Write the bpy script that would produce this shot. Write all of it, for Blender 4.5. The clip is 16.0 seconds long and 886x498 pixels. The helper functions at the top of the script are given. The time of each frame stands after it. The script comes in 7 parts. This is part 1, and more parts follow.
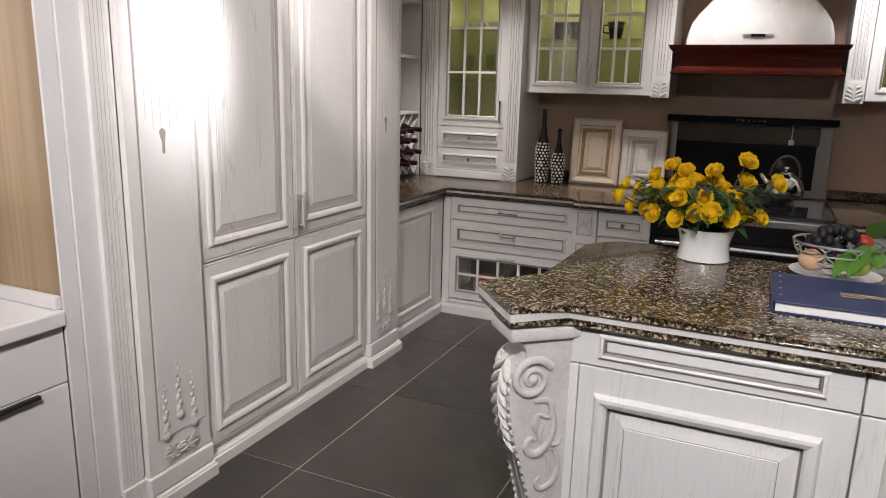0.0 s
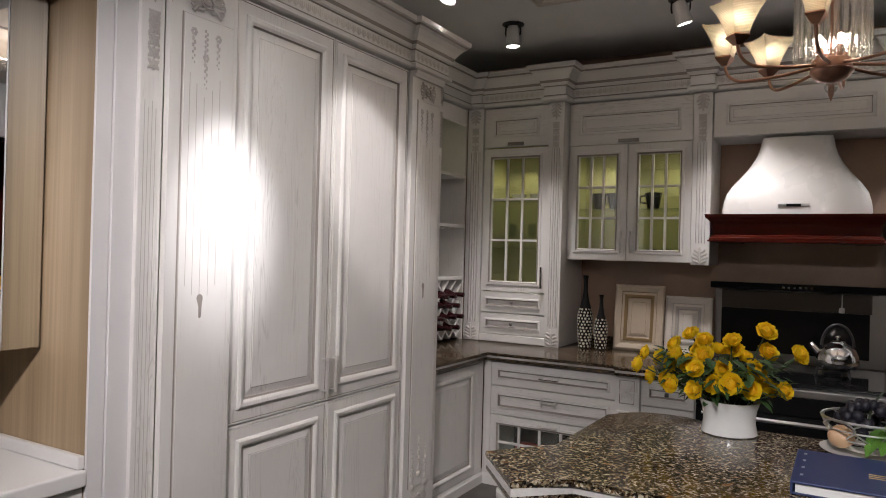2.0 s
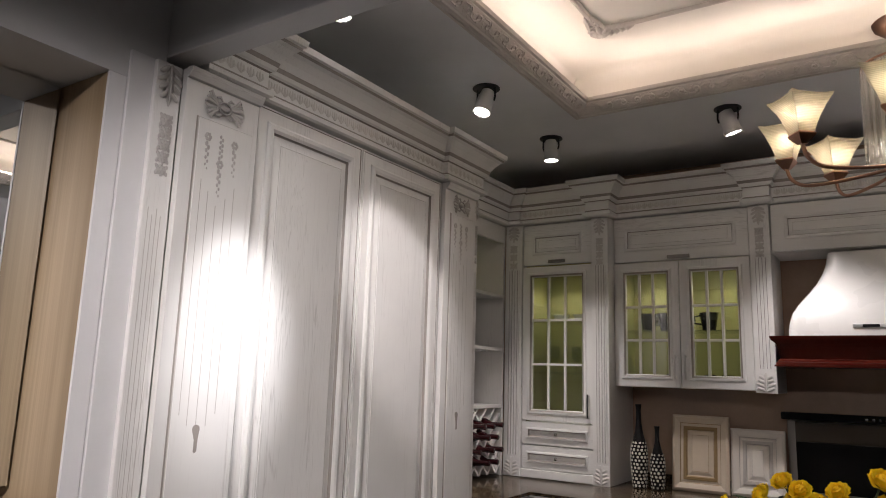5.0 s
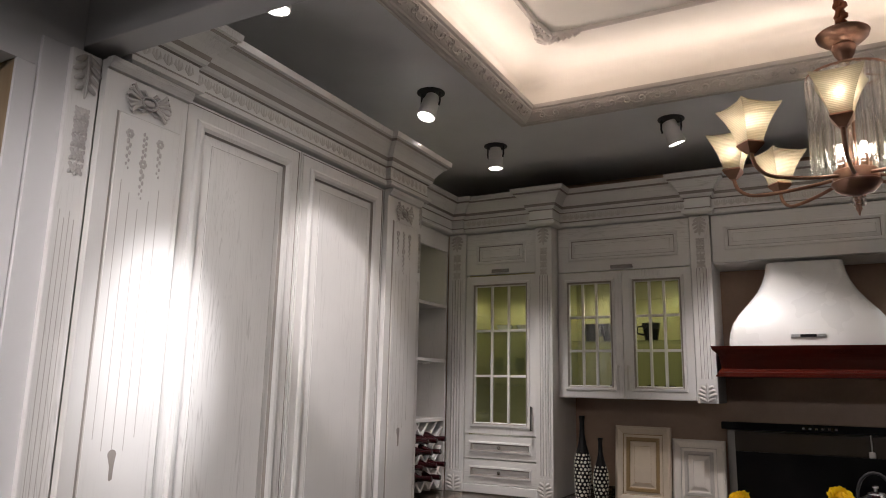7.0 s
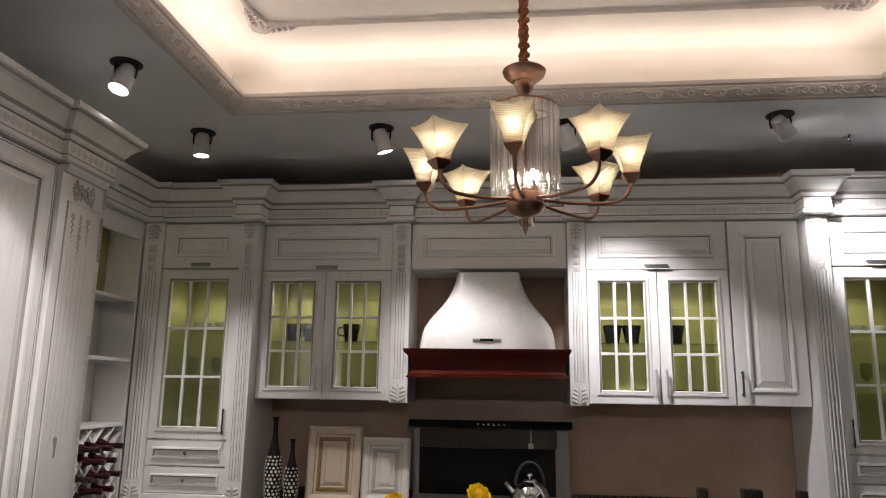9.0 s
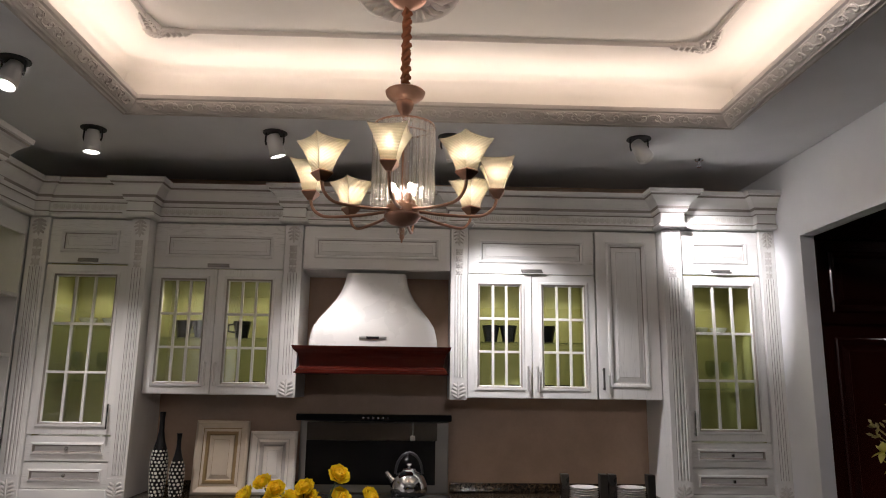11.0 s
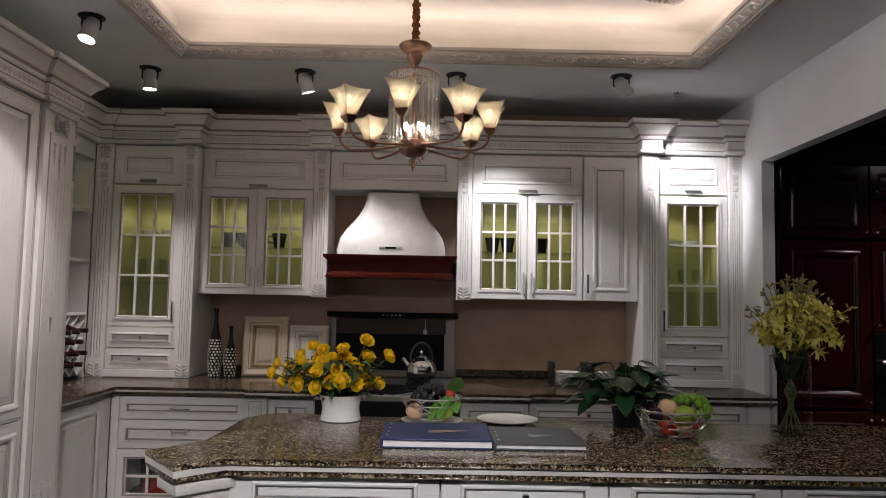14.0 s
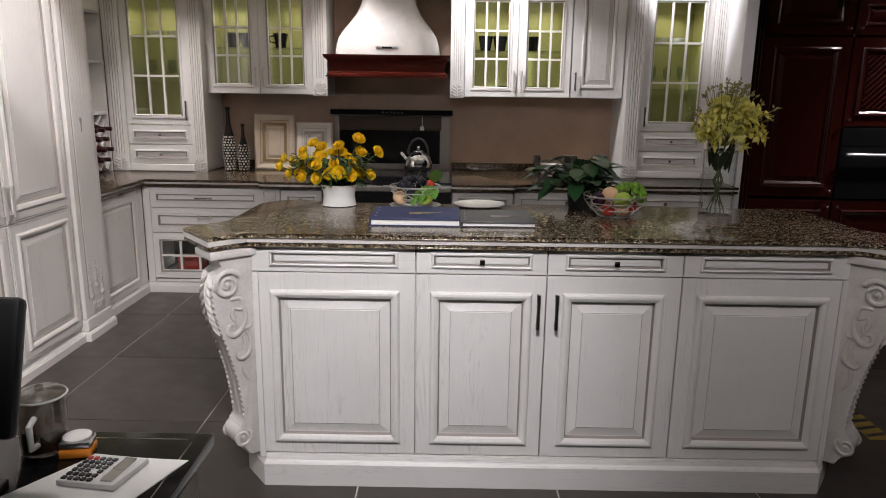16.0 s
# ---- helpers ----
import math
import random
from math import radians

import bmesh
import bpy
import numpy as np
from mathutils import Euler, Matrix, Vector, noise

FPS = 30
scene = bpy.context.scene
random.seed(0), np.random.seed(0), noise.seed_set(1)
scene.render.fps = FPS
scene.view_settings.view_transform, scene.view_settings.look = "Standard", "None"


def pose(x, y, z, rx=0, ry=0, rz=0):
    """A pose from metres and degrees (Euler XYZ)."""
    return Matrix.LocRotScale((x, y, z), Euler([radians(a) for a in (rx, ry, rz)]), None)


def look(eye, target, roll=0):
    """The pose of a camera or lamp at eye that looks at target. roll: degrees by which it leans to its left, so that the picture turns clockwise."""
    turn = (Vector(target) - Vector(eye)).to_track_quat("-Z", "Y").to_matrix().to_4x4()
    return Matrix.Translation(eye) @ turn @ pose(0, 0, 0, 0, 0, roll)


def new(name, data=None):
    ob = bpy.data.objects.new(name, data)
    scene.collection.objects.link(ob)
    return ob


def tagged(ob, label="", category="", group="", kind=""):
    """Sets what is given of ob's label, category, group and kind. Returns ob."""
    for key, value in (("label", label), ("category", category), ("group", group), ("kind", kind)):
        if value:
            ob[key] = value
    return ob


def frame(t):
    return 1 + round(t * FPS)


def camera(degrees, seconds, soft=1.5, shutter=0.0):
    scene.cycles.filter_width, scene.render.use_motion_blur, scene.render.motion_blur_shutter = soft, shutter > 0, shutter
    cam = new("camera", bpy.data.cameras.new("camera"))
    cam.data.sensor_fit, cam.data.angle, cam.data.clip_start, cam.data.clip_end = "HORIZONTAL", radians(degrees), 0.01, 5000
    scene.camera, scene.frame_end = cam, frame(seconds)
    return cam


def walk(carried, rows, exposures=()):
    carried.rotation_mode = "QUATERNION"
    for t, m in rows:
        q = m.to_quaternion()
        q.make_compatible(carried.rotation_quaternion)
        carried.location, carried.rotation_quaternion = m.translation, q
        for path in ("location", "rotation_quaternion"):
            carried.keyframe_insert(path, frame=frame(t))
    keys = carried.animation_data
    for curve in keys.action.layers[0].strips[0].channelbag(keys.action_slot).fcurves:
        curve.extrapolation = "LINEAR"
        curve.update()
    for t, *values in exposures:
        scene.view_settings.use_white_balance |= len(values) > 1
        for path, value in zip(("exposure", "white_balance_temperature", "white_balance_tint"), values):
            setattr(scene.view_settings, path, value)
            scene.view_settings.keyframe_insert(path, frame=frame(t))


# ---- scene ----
# The plan is drawn in units of one floor tile pitch / 0.735; U turns plan units into metres (tiles are 0.80 m).
U = 1.088
cam = camera(64.6, 16.0, soft=1.0)
PATH = [
    (0, (0.010, 0.079, 1.402), (-0.731, 1.710, 0.990), 1.5),
    (0.5, (0.041, 0.084, 1.407), (-0.759, 1.719, 1.153), 1.6),
    (1, (0.075, 0.091, 1.411), (-0.774, 1.718, 1.305), 1.6),
    (1.5, (0.114, 0.100, 1.414), (-0.771, 1.711, 1.376), 1.5),
    (2, (0.143, 0.105, 1.421), (-0.771, 1.699, 1.426), 1.5),
    (2.5, (0.143, 0.112, 1.424), (-0.798, 1.690, 1.461), 1.5),
    (3, (0.138, 0.131, 1.422), (-0.824, 1.696, 1.492), 1.5),
    (3.5, (0.119, 0.164, 1.412), (-0.854, 1.715, 1.579), 1.3),
    (4, (0.089, 0.229, 1.407), (-0.903, 1.756, 1.655), 1.4),
    (4.2, (0.077, 0.262, 1.408), (-0.925, 1.779, 1.680), 1.3),
    (6.3, (-0.035, 0.427, 1.438), (-0.989, 1.957, 1.798), 1.4),
    (6.5, (-0.040, 0.433, 1.438), (-0.969, 1.979, 1.794), 1.3),
    (7, (-0.039, 0.449, 1.438), (-0.901, 2.033, 1.791), 1.2),
    (7.5, (-0.031, 0.457, 1.441), (-0.811, 2.084, 1.797), 1.4),
    (8, (-0.017, 0.472, 1.453), (-0.635, 2.165, 1.810), 1.1),
    (8.5, (0.017, 0.497, 1.461), (-0.401, 2.251, 1.820), 0.9),
    (9, (0.051, 0.525, 1.460), (-0.137, 2.318, 1.818), 0.8),
    (9.5, (0.104, 0.529, 1.461), (0.089, 2.334, 1.815), 0.8),
    (9.7, (0.121, 0.507, 1.461), (0.155, 2.312, 1.812), 0.6),
    (11.8, (0.199, 0.123, 1.413), (0.278, 1.927, 1.770), 0.8),
    (12, (0.216, 0.068, 1.401), (0.304, 1.869, 1.760), 0.8),
    (12.5, (0.236, -0.056, 1.396), (0.309, 1.737, 1.795), 0.9),
    (13, (0.245, -0.176, 1.405), (0.270, 1.623, 1.780), 1.1),
    (13.5, (0.227, -0.290, 1.403), (0.235, 1.531, 1.656), 1.0),
    (14, (0.214, -0.383, 1.386), (0.228, 1.451, 1.515), 1.1),
    (14.5, (0.256, -0.478, 1.392), (0.292, 1.360, 1.388), 1.0),
    (15, (0.318, -0.590, 1.405), (0.363, 1.243, 1.260), 0.9),
    (15.5, (0.344, -0.687, 1.414), (0.363, 1.130, 1.134), 1.0),
    (16, (0.339, -0.802, 1.431), (0.330, 0.990, 1.025), 0.8),
]
walk(cam, [(t, look(Vector(e) * U, Vector(g) * U, r)) for t, e, g, r in PATH],
     exposures=[(0.0, 1.25), (0.5, 1.06), (1.0, 0.92), (1.5, 0.88), (3.0, 0.90), (7.0, 0.80), (9.5, 1.06), (12.0, 0.89), (14.0, 0.78), (15.0, 1.20), (16.0, 1.28)])

# ---- world and light ----
world = bpy.data.worlds.new("world")
scene.world = world
world.use_nodes = True
world.node_tree.nodes["Background"].inputs[0].default_value = (0.9, 0.92, 1.0, 1)
world.node_tree.nodes["Background"].inputs[1].default_value = 0.007


def lamp(kind, eye, target, watts, colour, size=0.05, angle=50, blend=0.5, size_y=None):
    data = bpy.data.lights.new("lamp", kind)
    data.energy, data.color = watts, colour
    if kind == "SPOT":
        data.spot_size, data.spot_blend, data.shadow_soft_size = radians(angle), blend, size
    elif kind == "AREA":
        data.shape, data.size, data.size_y = "RECTANGLE", size * U, (size_y or size) * U
    else:
        data.shadow_soft_size = size
    ob = new("lamp", data)
    ob.matrix_world = look(Vector(eye) * U, Vector(target) * U)
    return ob


COOL, NEUTRAL, WARM = (0.985, 0.955, 0.985), (1.0, 0.925, 0.925), (1.0, 0.825, 0.73)
CEIL = 2.79
# ceiling spots: place, where each one points, watts, beam
SPOTS = [
    ((-1.56, 2.06), (-1.60, 2.02, 0.0), 6, 46, NEUTRAL),
    ((-1.58, 3.13), (-1.76, 2.60, 1.1), 44, 42, NEUTRAL),
    ((-1.61, 3.94), (-1.58, 4.00, 0.0), 68, 72, NEUTRAL),
    ((-0.64, 3.94), (-0.26, 4.22, 1.3), 57, 72, NEUTRAL),
    ((0.31, 3.94), (0.80, 4.50, 1.60), 75, 66, COOL),
    ((1.34, 3.90), (1.95, 4.46, 2.22), 74, 48, COOL),
]
for (sx, sy), aim, watts, angle, colour in SPOTS:
    head = Vector((sx, sy, CEIL - 0.06))
    way = (Vector(aim) - head).normalized()
    lamp("SPOT", head + way * 0.115, aim, watts, colour, 0.035, angle, 1.0 if angle > 40 else 0.75)
# hidden strips of the ceiling tray
TX0, TX1, TY0, TY1 = -1.235, 1.65, 2.26, 3.557
for (a, b, w, h) in (((0.2, TY1 + 0.05), (0.2, TY1 - 0.3), 2.7, 0.03), ((0.2, TY0 - 0.05), (0.2, TY0 + 0.3), 2.7, 0.03)):
    lamp("AREA", (a[0], a[1], 2.845), (b[0], b[1], 3.3), 2.65, WARM, w, size_y=h)
for (a, b) in (((TX0 - 0.05, 2.91), (TX0 + 0.3, 2.91)), ((TX1 + 0.05, 2.91), (TX1 - 0.3, 2.91))):
    lamp("AREA", (a[0], a[1], 2.845), (b[0], b[1], 3.3), 1.3, WARM, 1.2, size_y=0.03)
# unseen ceiling spots added to light the room: aisle, behind header beam, next room
UNSEEN_SPOTS = [
    ((-0.62, 1.85, 2.79), (-1.72, 1.825, 1.50), 125, 23, COOL),
    ((0.25, -0.60, 2.79), (-0.05, 1.58, 0.58), 134, 52, COOL),
    ((1.75, -0.75, 2.79), (1.95, 1.55, 0.45), 30, 60, NEUTRAL),
    ((-0.30, 1.90, 2.79), (-1.74, 2.25, 1.40), 12, 84, NEUTRAL),
    ((-0.30, -0.50, 2.79), (-1.7, 1.80, 1.0), 190, 52, NEUTRAL),
    ((0.6, -0.9, 2.79), (0.6, 2.0, 1.7), 39, 90, NEUTRAL),
    ((-0.6, 0.6, 2.79), (-0.5, 0.5, 0.0), 16, 120, NEUTRAL),
    ((3.60, 4.22, 2.62), (3.40, 4.58, 1.20), 3, 75, NEUTRAL),
    ((4.25, 4.22, 2.62), (3.90, 4.58, 1.30), 68, 70, NEUTRAL),
    ((1.0, 1.85, 2.79), (2.33, 3.4, 2.45), 12, 80, NEUTRAL),
    ((-0.80, 1.80, 2.79), (-1.74, 2.69, 1.70), 46, 27, NEUTRAL),
]
for eye, aim, watts, angle, colour in UNSEEN_SPOTS:
    head = Vector(eye) - Vector((0, 0, 0.06))
    way = (Vector(aim) - head).normalized()
    lamp("SPOT", head + way * 0.115, aim, watts, colour, 0.04, angle, 0.5 if angle == 27 else 1.0)

# ---- materials ----


def material(name):
    m = bpy.data.materials.new(name)
    m.use_nodes = True
    nt = m.node_tree
    return m, nt, nt.nodes["Principled BSDF"]


def coords(nt, scale, kind="Object"):
    c, mp = nt.nodes.new("ShaderNodeTexCoord"), nt.nodes.new("ShaderNodeMapping")
    mp.inputs["Scale"].default_value = scale
    nt.links.new(c.outputs[kind], mp.inputs[0])
    return mp.outputs[0]


def tex(nt, vec, scale, detail=4, rough=0.6, distortion=0.0):
    n = nt.nodes.new("ShaderNodeTexNoise")
    n.inputs["Scale"].default_value, n.inputs["Detail"].default_value = scale, detail
    n.inputs["Roughness"].default_value, n.inputs["Distortion"].default_value = rough, distortion
    nt.links.new(vec, n.inputs["Vector"])
    return n.outputs["Fac"]


def ramp(nt, fac, stops):
    r = nt.nodes.new("ShaderNodeValToRGB")
    els = r.color_ramp.elements
    while len(els) < len(stops):
        els.new(0.5)
    for e, (p, c) in zip(els, stops):
        e.position, e.color = p, (*c, 1)
    nt.links.new(fac, r.inputs[0])
    return r.outputs[0]


def mix(nt, fac, a, b, kind="MIX"):
    n = nt.nodes.new("ShaderNodeMix")
    n.data_type, n.blend_type = "RGBA", kind
    for sock, v in ((n.inputs[0], fac), (n.inputs[6], a), (n.inputs[7], b)):
        if isinstance(v, (int, float)):
            sock.default_value = v
        elif isinstance(v, tuple):
            sock.default_value = (*v, 1)
        else:
            nt.links.new(v, sock)
    return n.outputs[2]


def bump(nt, bsdf, height, strength, dist=0.002):
    b = nt.nodes.new("ShaderNodeBump")
    b.inputs["Strength"].default_value, b.inputs["Distance"].default_value = strength, dist
    nt.links.new(height, b.inputs["Height"])
    nt.links.new(b.outputs[0], bsdf.inputs["Normal"])


def plain(name, colour, rough=0.5, metal=0.0, vary=0.12, grain=40.0, lift=0.15, coat=0.0):
    """A surface of one colour with soft blotches, fine grain and slightly uneven gloss."""
    m, nt, p = material(name)
    v = coords(nt, (1, 1, 1))
    big, fine = tex(nt, v, 3.0, 3), tex(nt, v, grain, 3)
    dark = tuple(c * (1 - vary) for c in colour)
    light = tuple(min(1, c * (1 + vary * 0.5)) for c in colour)
    c1 = ramp(nt, big, [(0.3, dark), (0.7, light)])
    nt.links.new(mix(nt, 0.18, c1, ramp(nt, fine, [(0.35, dark), (0.65, light)])), p.inputs["Base Color"])
    r = nt.nodes.new("ShaderNodeMapRange")
    r.inputs["To Min"].default_value, r.inputs["To Max"].default_value = max(0.02, rough - 0.06), min(1, rough + 0.06)
    nt.links.new(big, r.inputs[0])
    nt.links.new(r.outputs[0], p.inputs["Roughness"])
    p.inputs["Metallic"].default_value = metal
    p.inputs["Coat Weight"].default_value = coat
    if lift:
        bump(nt, p, fine, lift, 0.001)
    return m


def wood(name, base, streak, axis, rough=0.42, amount=0.36, coat=0.0, scale=1.0, lift=0.25):
    """Brushed wood: broken pores along one axis, wandering cathedral bands, each board a little different."""
    m, nt, p = material(name)
    long = {"x": (3.0, 85, 85), "y": (85, 3.0, 85), "z": (85, 85, 3.0)}[axis]
    slow = {"x": (0.55, 7, 7), "y": (7, 0.55, 7), "z": (7, 7, 0.55)}[axis]
    info, shift, c = nt.nodes.new("ShaderNodeObjectInfo"), nt.nodes.new("ShaderNodeVectorMath"), nt.nodes.new("ShaderNodeTexCoord")
    shift.operation = "MULTIPLY_ADD"
    nt.links.new(info.outputs["Random"], shift.inputs[0])
    shift.inputs[1].default_value = (7.3, 5.1, 6.7)
    nt.links.new(c.outputs["Object"], shift.inputs[2])

    def along(sc):
        mp = nt.nodes.new("ShaderNodeMapping")
        mp.inputs["Scale"].default_value = tuple(a * scale for a in sc)
        nt.links.new(shift.outputs[0], mp.inputs[0])
        return mp.outputs[0]

    pores = tex(nt, along(long), 1.6, 5, 0.65)
    bands = tex(nt, along(slow), 1.0, 3, 0.55, 2.2)
    w = nt.nodes.new("ShaderNodeMath")
    w.operation = "PINGPONG"
    w.inputs[1].default_value = 0.032
    nt.links.new(bands, w.inputs[0])
    lines = ramp(nt, w.outputs[0], [(0.0, (1, 1, 1)), (0.010, (0.3, 0.3, 0.3)), (0.022, (0, 0, 0))])
    fine = ramp(nt, pores, [(0.36, (0.15, 0.15, 0.15)), (0.62, (1, 1, 1))])
    zone = ramp(nt, tex(nt, along(tuple(0.5 * a for a in slow)), 1.7, 2), [(0.44, (0.04, 0.04, 0.04)), (0.66, (1, 1, 1))])
    both = mix(nt, 1.0, mix(nt, 1.0, lines, fine, "MULTIPLY"), zone, "MULTIPLY")
    patch = ramp(nt, tex(nt, along((1, 1, 1)), 2.5, 3), [(0.35, tuple(c * 0.93 for c in base)), (0.65, base)])
    streaked = mix(nt, ramp(nt, pores, [(0.56, (0, 0, 0)), (0.82, (amount * 0.42,) * 3)]), patch, streak)
    nt.links.new(mix(nt, ramp(nt, both, [(0.1, (0, 0, 0)), (0.8, (amount,) * 3)]), streaked, streak), p.inputs["Base Color"])
    p.inputs["Roughness"].default_value = rough
    p.inputs["Coat Weight"].default_value = coat
    p.inputs["Coat Roughness"].default_value = 0.12
    bump(nt, p, pores, lift, 0.0015)
    return m


def veneer(name, base, dark):
    """Straight-grained veneer: broad soft bands with fine streaks along the boards."""
    m, nt, p = material(name)
    wide = tex(nt, coords(nt, (9, 9, 0.25)), 1.0, 3, 0.5)
    fine = tex(nt, coords(nt, (70, 70, 0.9)), 1.0, 4, 0.6)
    bands = ramp(nt, wide, [(0.36, (0, 0, 0)), (0.66, (1, 1, 1))])
    streaks = ramp(nt, fine, [(0.40, (0, 0, 0)), (0.72, (0.55, 0.55, 0.55))])
    pale = tuple(min(1, c * 1.16) for c in base)
    nt.links.new(mix(nt, streaks, mix(nt, bands, pale, tuple((a + 1.6 * b) / 2.6 for a, b in zip(base, dark))), dark), p.inputs["Base Color"])
    p.inputs["Roughness"].default_value = 0.45
    bump(nt, p, fine, 0.06, 0.001)
    return m


OAK = wood("white_brushed_oak", (0.735, 0.72, 0.70), (0.34, 0.315, 0.295), "z", 0.38, 0.42, lift=0.18)
OAK_H = wood("white_brushed_oak_across", (0.735, 0.72, 0.70), (0.34, 0.315, 0.295), "x", 0.38, 0.42, lift=0.18)
GROOVE = plain("pale_groove", (0.47, 0.44, 0.41), 0.5, grain=120)
GLAZE = plain("grey_glaze", (0.29, 0.258, 0.235), 0.5, grain=120)
CARVED = plain("carved_white", (0.66, 0.63, 0.60), 0.45, vary=0.34, grain=120)
GLAZED_CARVING = plain("glazed_carving", (0.585, 0.555, 0.53), 0.45, vary=0.34, grain=120)
PAINT = plain("ceiling_paint", (0.72, 0.715, 0.725), 0.7, vary=0.06, grain=160, lift=0.08)
WHITE_WALL = plain("white_wall_paint", (0.80, 0.80, 0.82), 0.65, vary=0.05, grain=160, lift=0.08)
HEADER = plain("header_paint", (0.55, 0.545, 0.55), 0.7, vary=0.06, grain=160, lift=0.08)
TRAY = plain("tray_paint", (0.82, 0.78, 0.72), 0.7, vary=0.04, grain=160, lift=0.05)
PLASTER = plain("plaster_moulding", (0.60, 0.55, 0.51), 0.6, vary=0.15, grain=110)
TAUPE = plain("taupe_wall_covering", (0.45, 0.315, 0.23), 0.33, vary=0.16, grain=55, lift=0.2)
# near-black colour puts the darkness of the spaces beyond into their walls
PAINTED_DARK = plain("painted_dark", (0.05, 0.045, 0.042), 0.7)
LIME = plain("lime_back_panel", (0.40, 0.375, 0.165), 0.45, vary=0.08)
MAHOGANY = wood("dark_red_mahogany", (0.040, 0.0055, 0.003), (0.014, 0.0025, 0.0015), "z", 0.26, 0.6, 0.5, lift=0.04)
MANTLE = wood("mantle_mahogany", (0.068, 0.008, 0.004), (0.020, 0.003, 0.002), "x", 0.22, 0.6, 0.0, lift=0.05)
BEIGE_WOOD = veneer("pale_ash_veneer", (0.37, 0.275, 0.175), (0.235, 0.165, 0.095))
WHITE_LACQUER = plain("white_lacquer", (0.70, 0.69, 0.68), 0.3, vary=0.04, lift=0.0)
WHITE_BOARD = plain("white_board", (0.66, 0.65, 0.655), 0.5, vary=0.04)
HOOD_WHITE = plain("hood_white_enamel", (0.68, 0.67, 0.65), 0.28, vary=0.03, lift=0.0, coat=0.3)
COOKER_STEEL = plain("cooker_steel", (0.36, 0.34, 0.315), 0.30, 0.6, vary=0.1, lift=0.05)
DARK_STEEL = plain("dark_steel", (0.13, 0.108, 0.09), 0.20, 0.6, vary=0.1, lift=0.05)
STEEL = plain("brushed_steel", (0.55, 0.55, 0.55), 0.28, 1.0, vary=0.1, lift=0.05)
CHROME = plain("chrome", (0.72, 0.72, 0.72), 0.1, 1.0, vary=0.05, lift=0.0)
KNOB = plain("dark_chrome", (0.30, 0.28, 0.26), 0.2, 1.0, vary=0.2)
SATIN = plain("satin_nickel", (0.62, 0.60, 0.58), 0.32, 0.55, vary=0.08)
PULL = plain("worn_pewter", (0.30, 0.28, 0.265), 0.34, 0.8, vary=0.25)
PEWTER = plain("dark_pewter", (0.20, 0.19, 0.18), 0.28, 1.0, vary=0.2)
COPPER = plain("antique_copper", (0.46, 0.26, 0.185), 0.30, 0.9, vary=0.25, grain=60)
BLACK_GLOSS = plain("black_gloss", (0.012, 0.012, 0.013), 0.08, vary=0.1, lift=0.0)
BLACK_GLOSS.node_tree.nodes["Principled BSDF"].inputs["Specular IOR Level"].default_value = 0.28
VASE_BLACK = plain("black_glaze", (0.010, 0.009, 0.009), 0.4, lift=0.0)
VASE_BLACK.node_tree.nodes["Principled BSDF"].inputs["Specular IOR Level"].default_value = 0.2
BLACK_MATT = plain("black_plastic", (0.02, 0.02, 0.022), 0.45)
CERAMIC = plain("white_ceramic", (0.78, 0.77, 0.74), 0.15, vary=0.04, lift=0.0)
PAPER = plain("paper", (0.78, 0.77, 0.74), 0.7, vary=0.03)
NAVY = plain("navy_cloth", (0.020, 0.035, 0.115), 0.5, vary=0.15, grain=200)
GREY_CLOTH = plain("grey_cloth", (0.06, 0.062, 0.07), 0.45, vary=0.15, grain=200)
GOLD = plain("gold_print", (0.5, 0.36, 0.14), 0.4)
CREAM = plain("cream_frame", (0.61, 0.52, 0.41), 0.5, vary=0.12)
IVORY = plain("ivory_frame", (0.70, 0.655, 0.60), 0.45, vary=0.10)
OLIVE_GOLD = plain("old_gold_inlay", (0.30, 0.20, 0.09), 0.5, vary=0.2)


def petal(name, colour, through_colour):
    """A thin petal: matt, and lit through from behind."""
    m = plain(name, colour, 0.6, vary=0.18, grain=60)
    nt = m.node_tree
    t, x = nt.nodes.new("ShaderNodeBsdfTranslucent"), nt.nodes.new("ShaderNodeMixShader")
    t.inputs[0].default_value = (*through_colour, 1)
    x.inputs[0].default_value = 0.26
    nt.links.new(nt.nodes["Principled BSDF"].outputs[0], x.inputs[1])
    nt.links.new(t.outputs[0], x.inputs[2])
    nt.links.new(x.outputs[0], nt.nodes["Material Output"].inputs[0])
    return m


PETAL = petal("yellow_petal", (0.97, 0.70, 0.018), (0.97, 0.68, 0.012))
# deeper yellow for the inner petals paints the shading inside each head
PETAL_SHADED = petal("shaded_yellow_petal", (0.95, 0.60, 0.012), (0.95, 0.56, 0.008))
PETAL_PALE = petal("pale_lime_petal", (0.86, 0.83, 0.27), (0.84, 0.80, 0.18))
PETAL_OLD = petal("golden_lime_petal", (0.78, 0.71, 0.17), (0.78, 0.69, 0.12))
WIRE = plain("bright_wire", (0.80, 0.80, 0.80), 0.32, 1.0, vary=0.05, lift=0.0)
ORCHID_BUD = plain("olive_bud", (0.30, 0.28, 0.10), 0.5, vary=0.3)
ORCHID_STEM = plain("olive_stem", (0.11, 0.125, 0.055), 0.5, vary=0.3)
LEAF = plain("dark_leaf", (0.035, 0.085, 0.025), 0.4, vary=0.35, grain=40)
LEAF_DEEP = plain("deep_green_leaf", (0.018, 0.066, 0.020), 0.35, vary=0.35, grain=40)
NECK_LEAF = plain("dark_olive_leaf", (0.018, 0.032, 0.014), 0.65, vary=0.35)
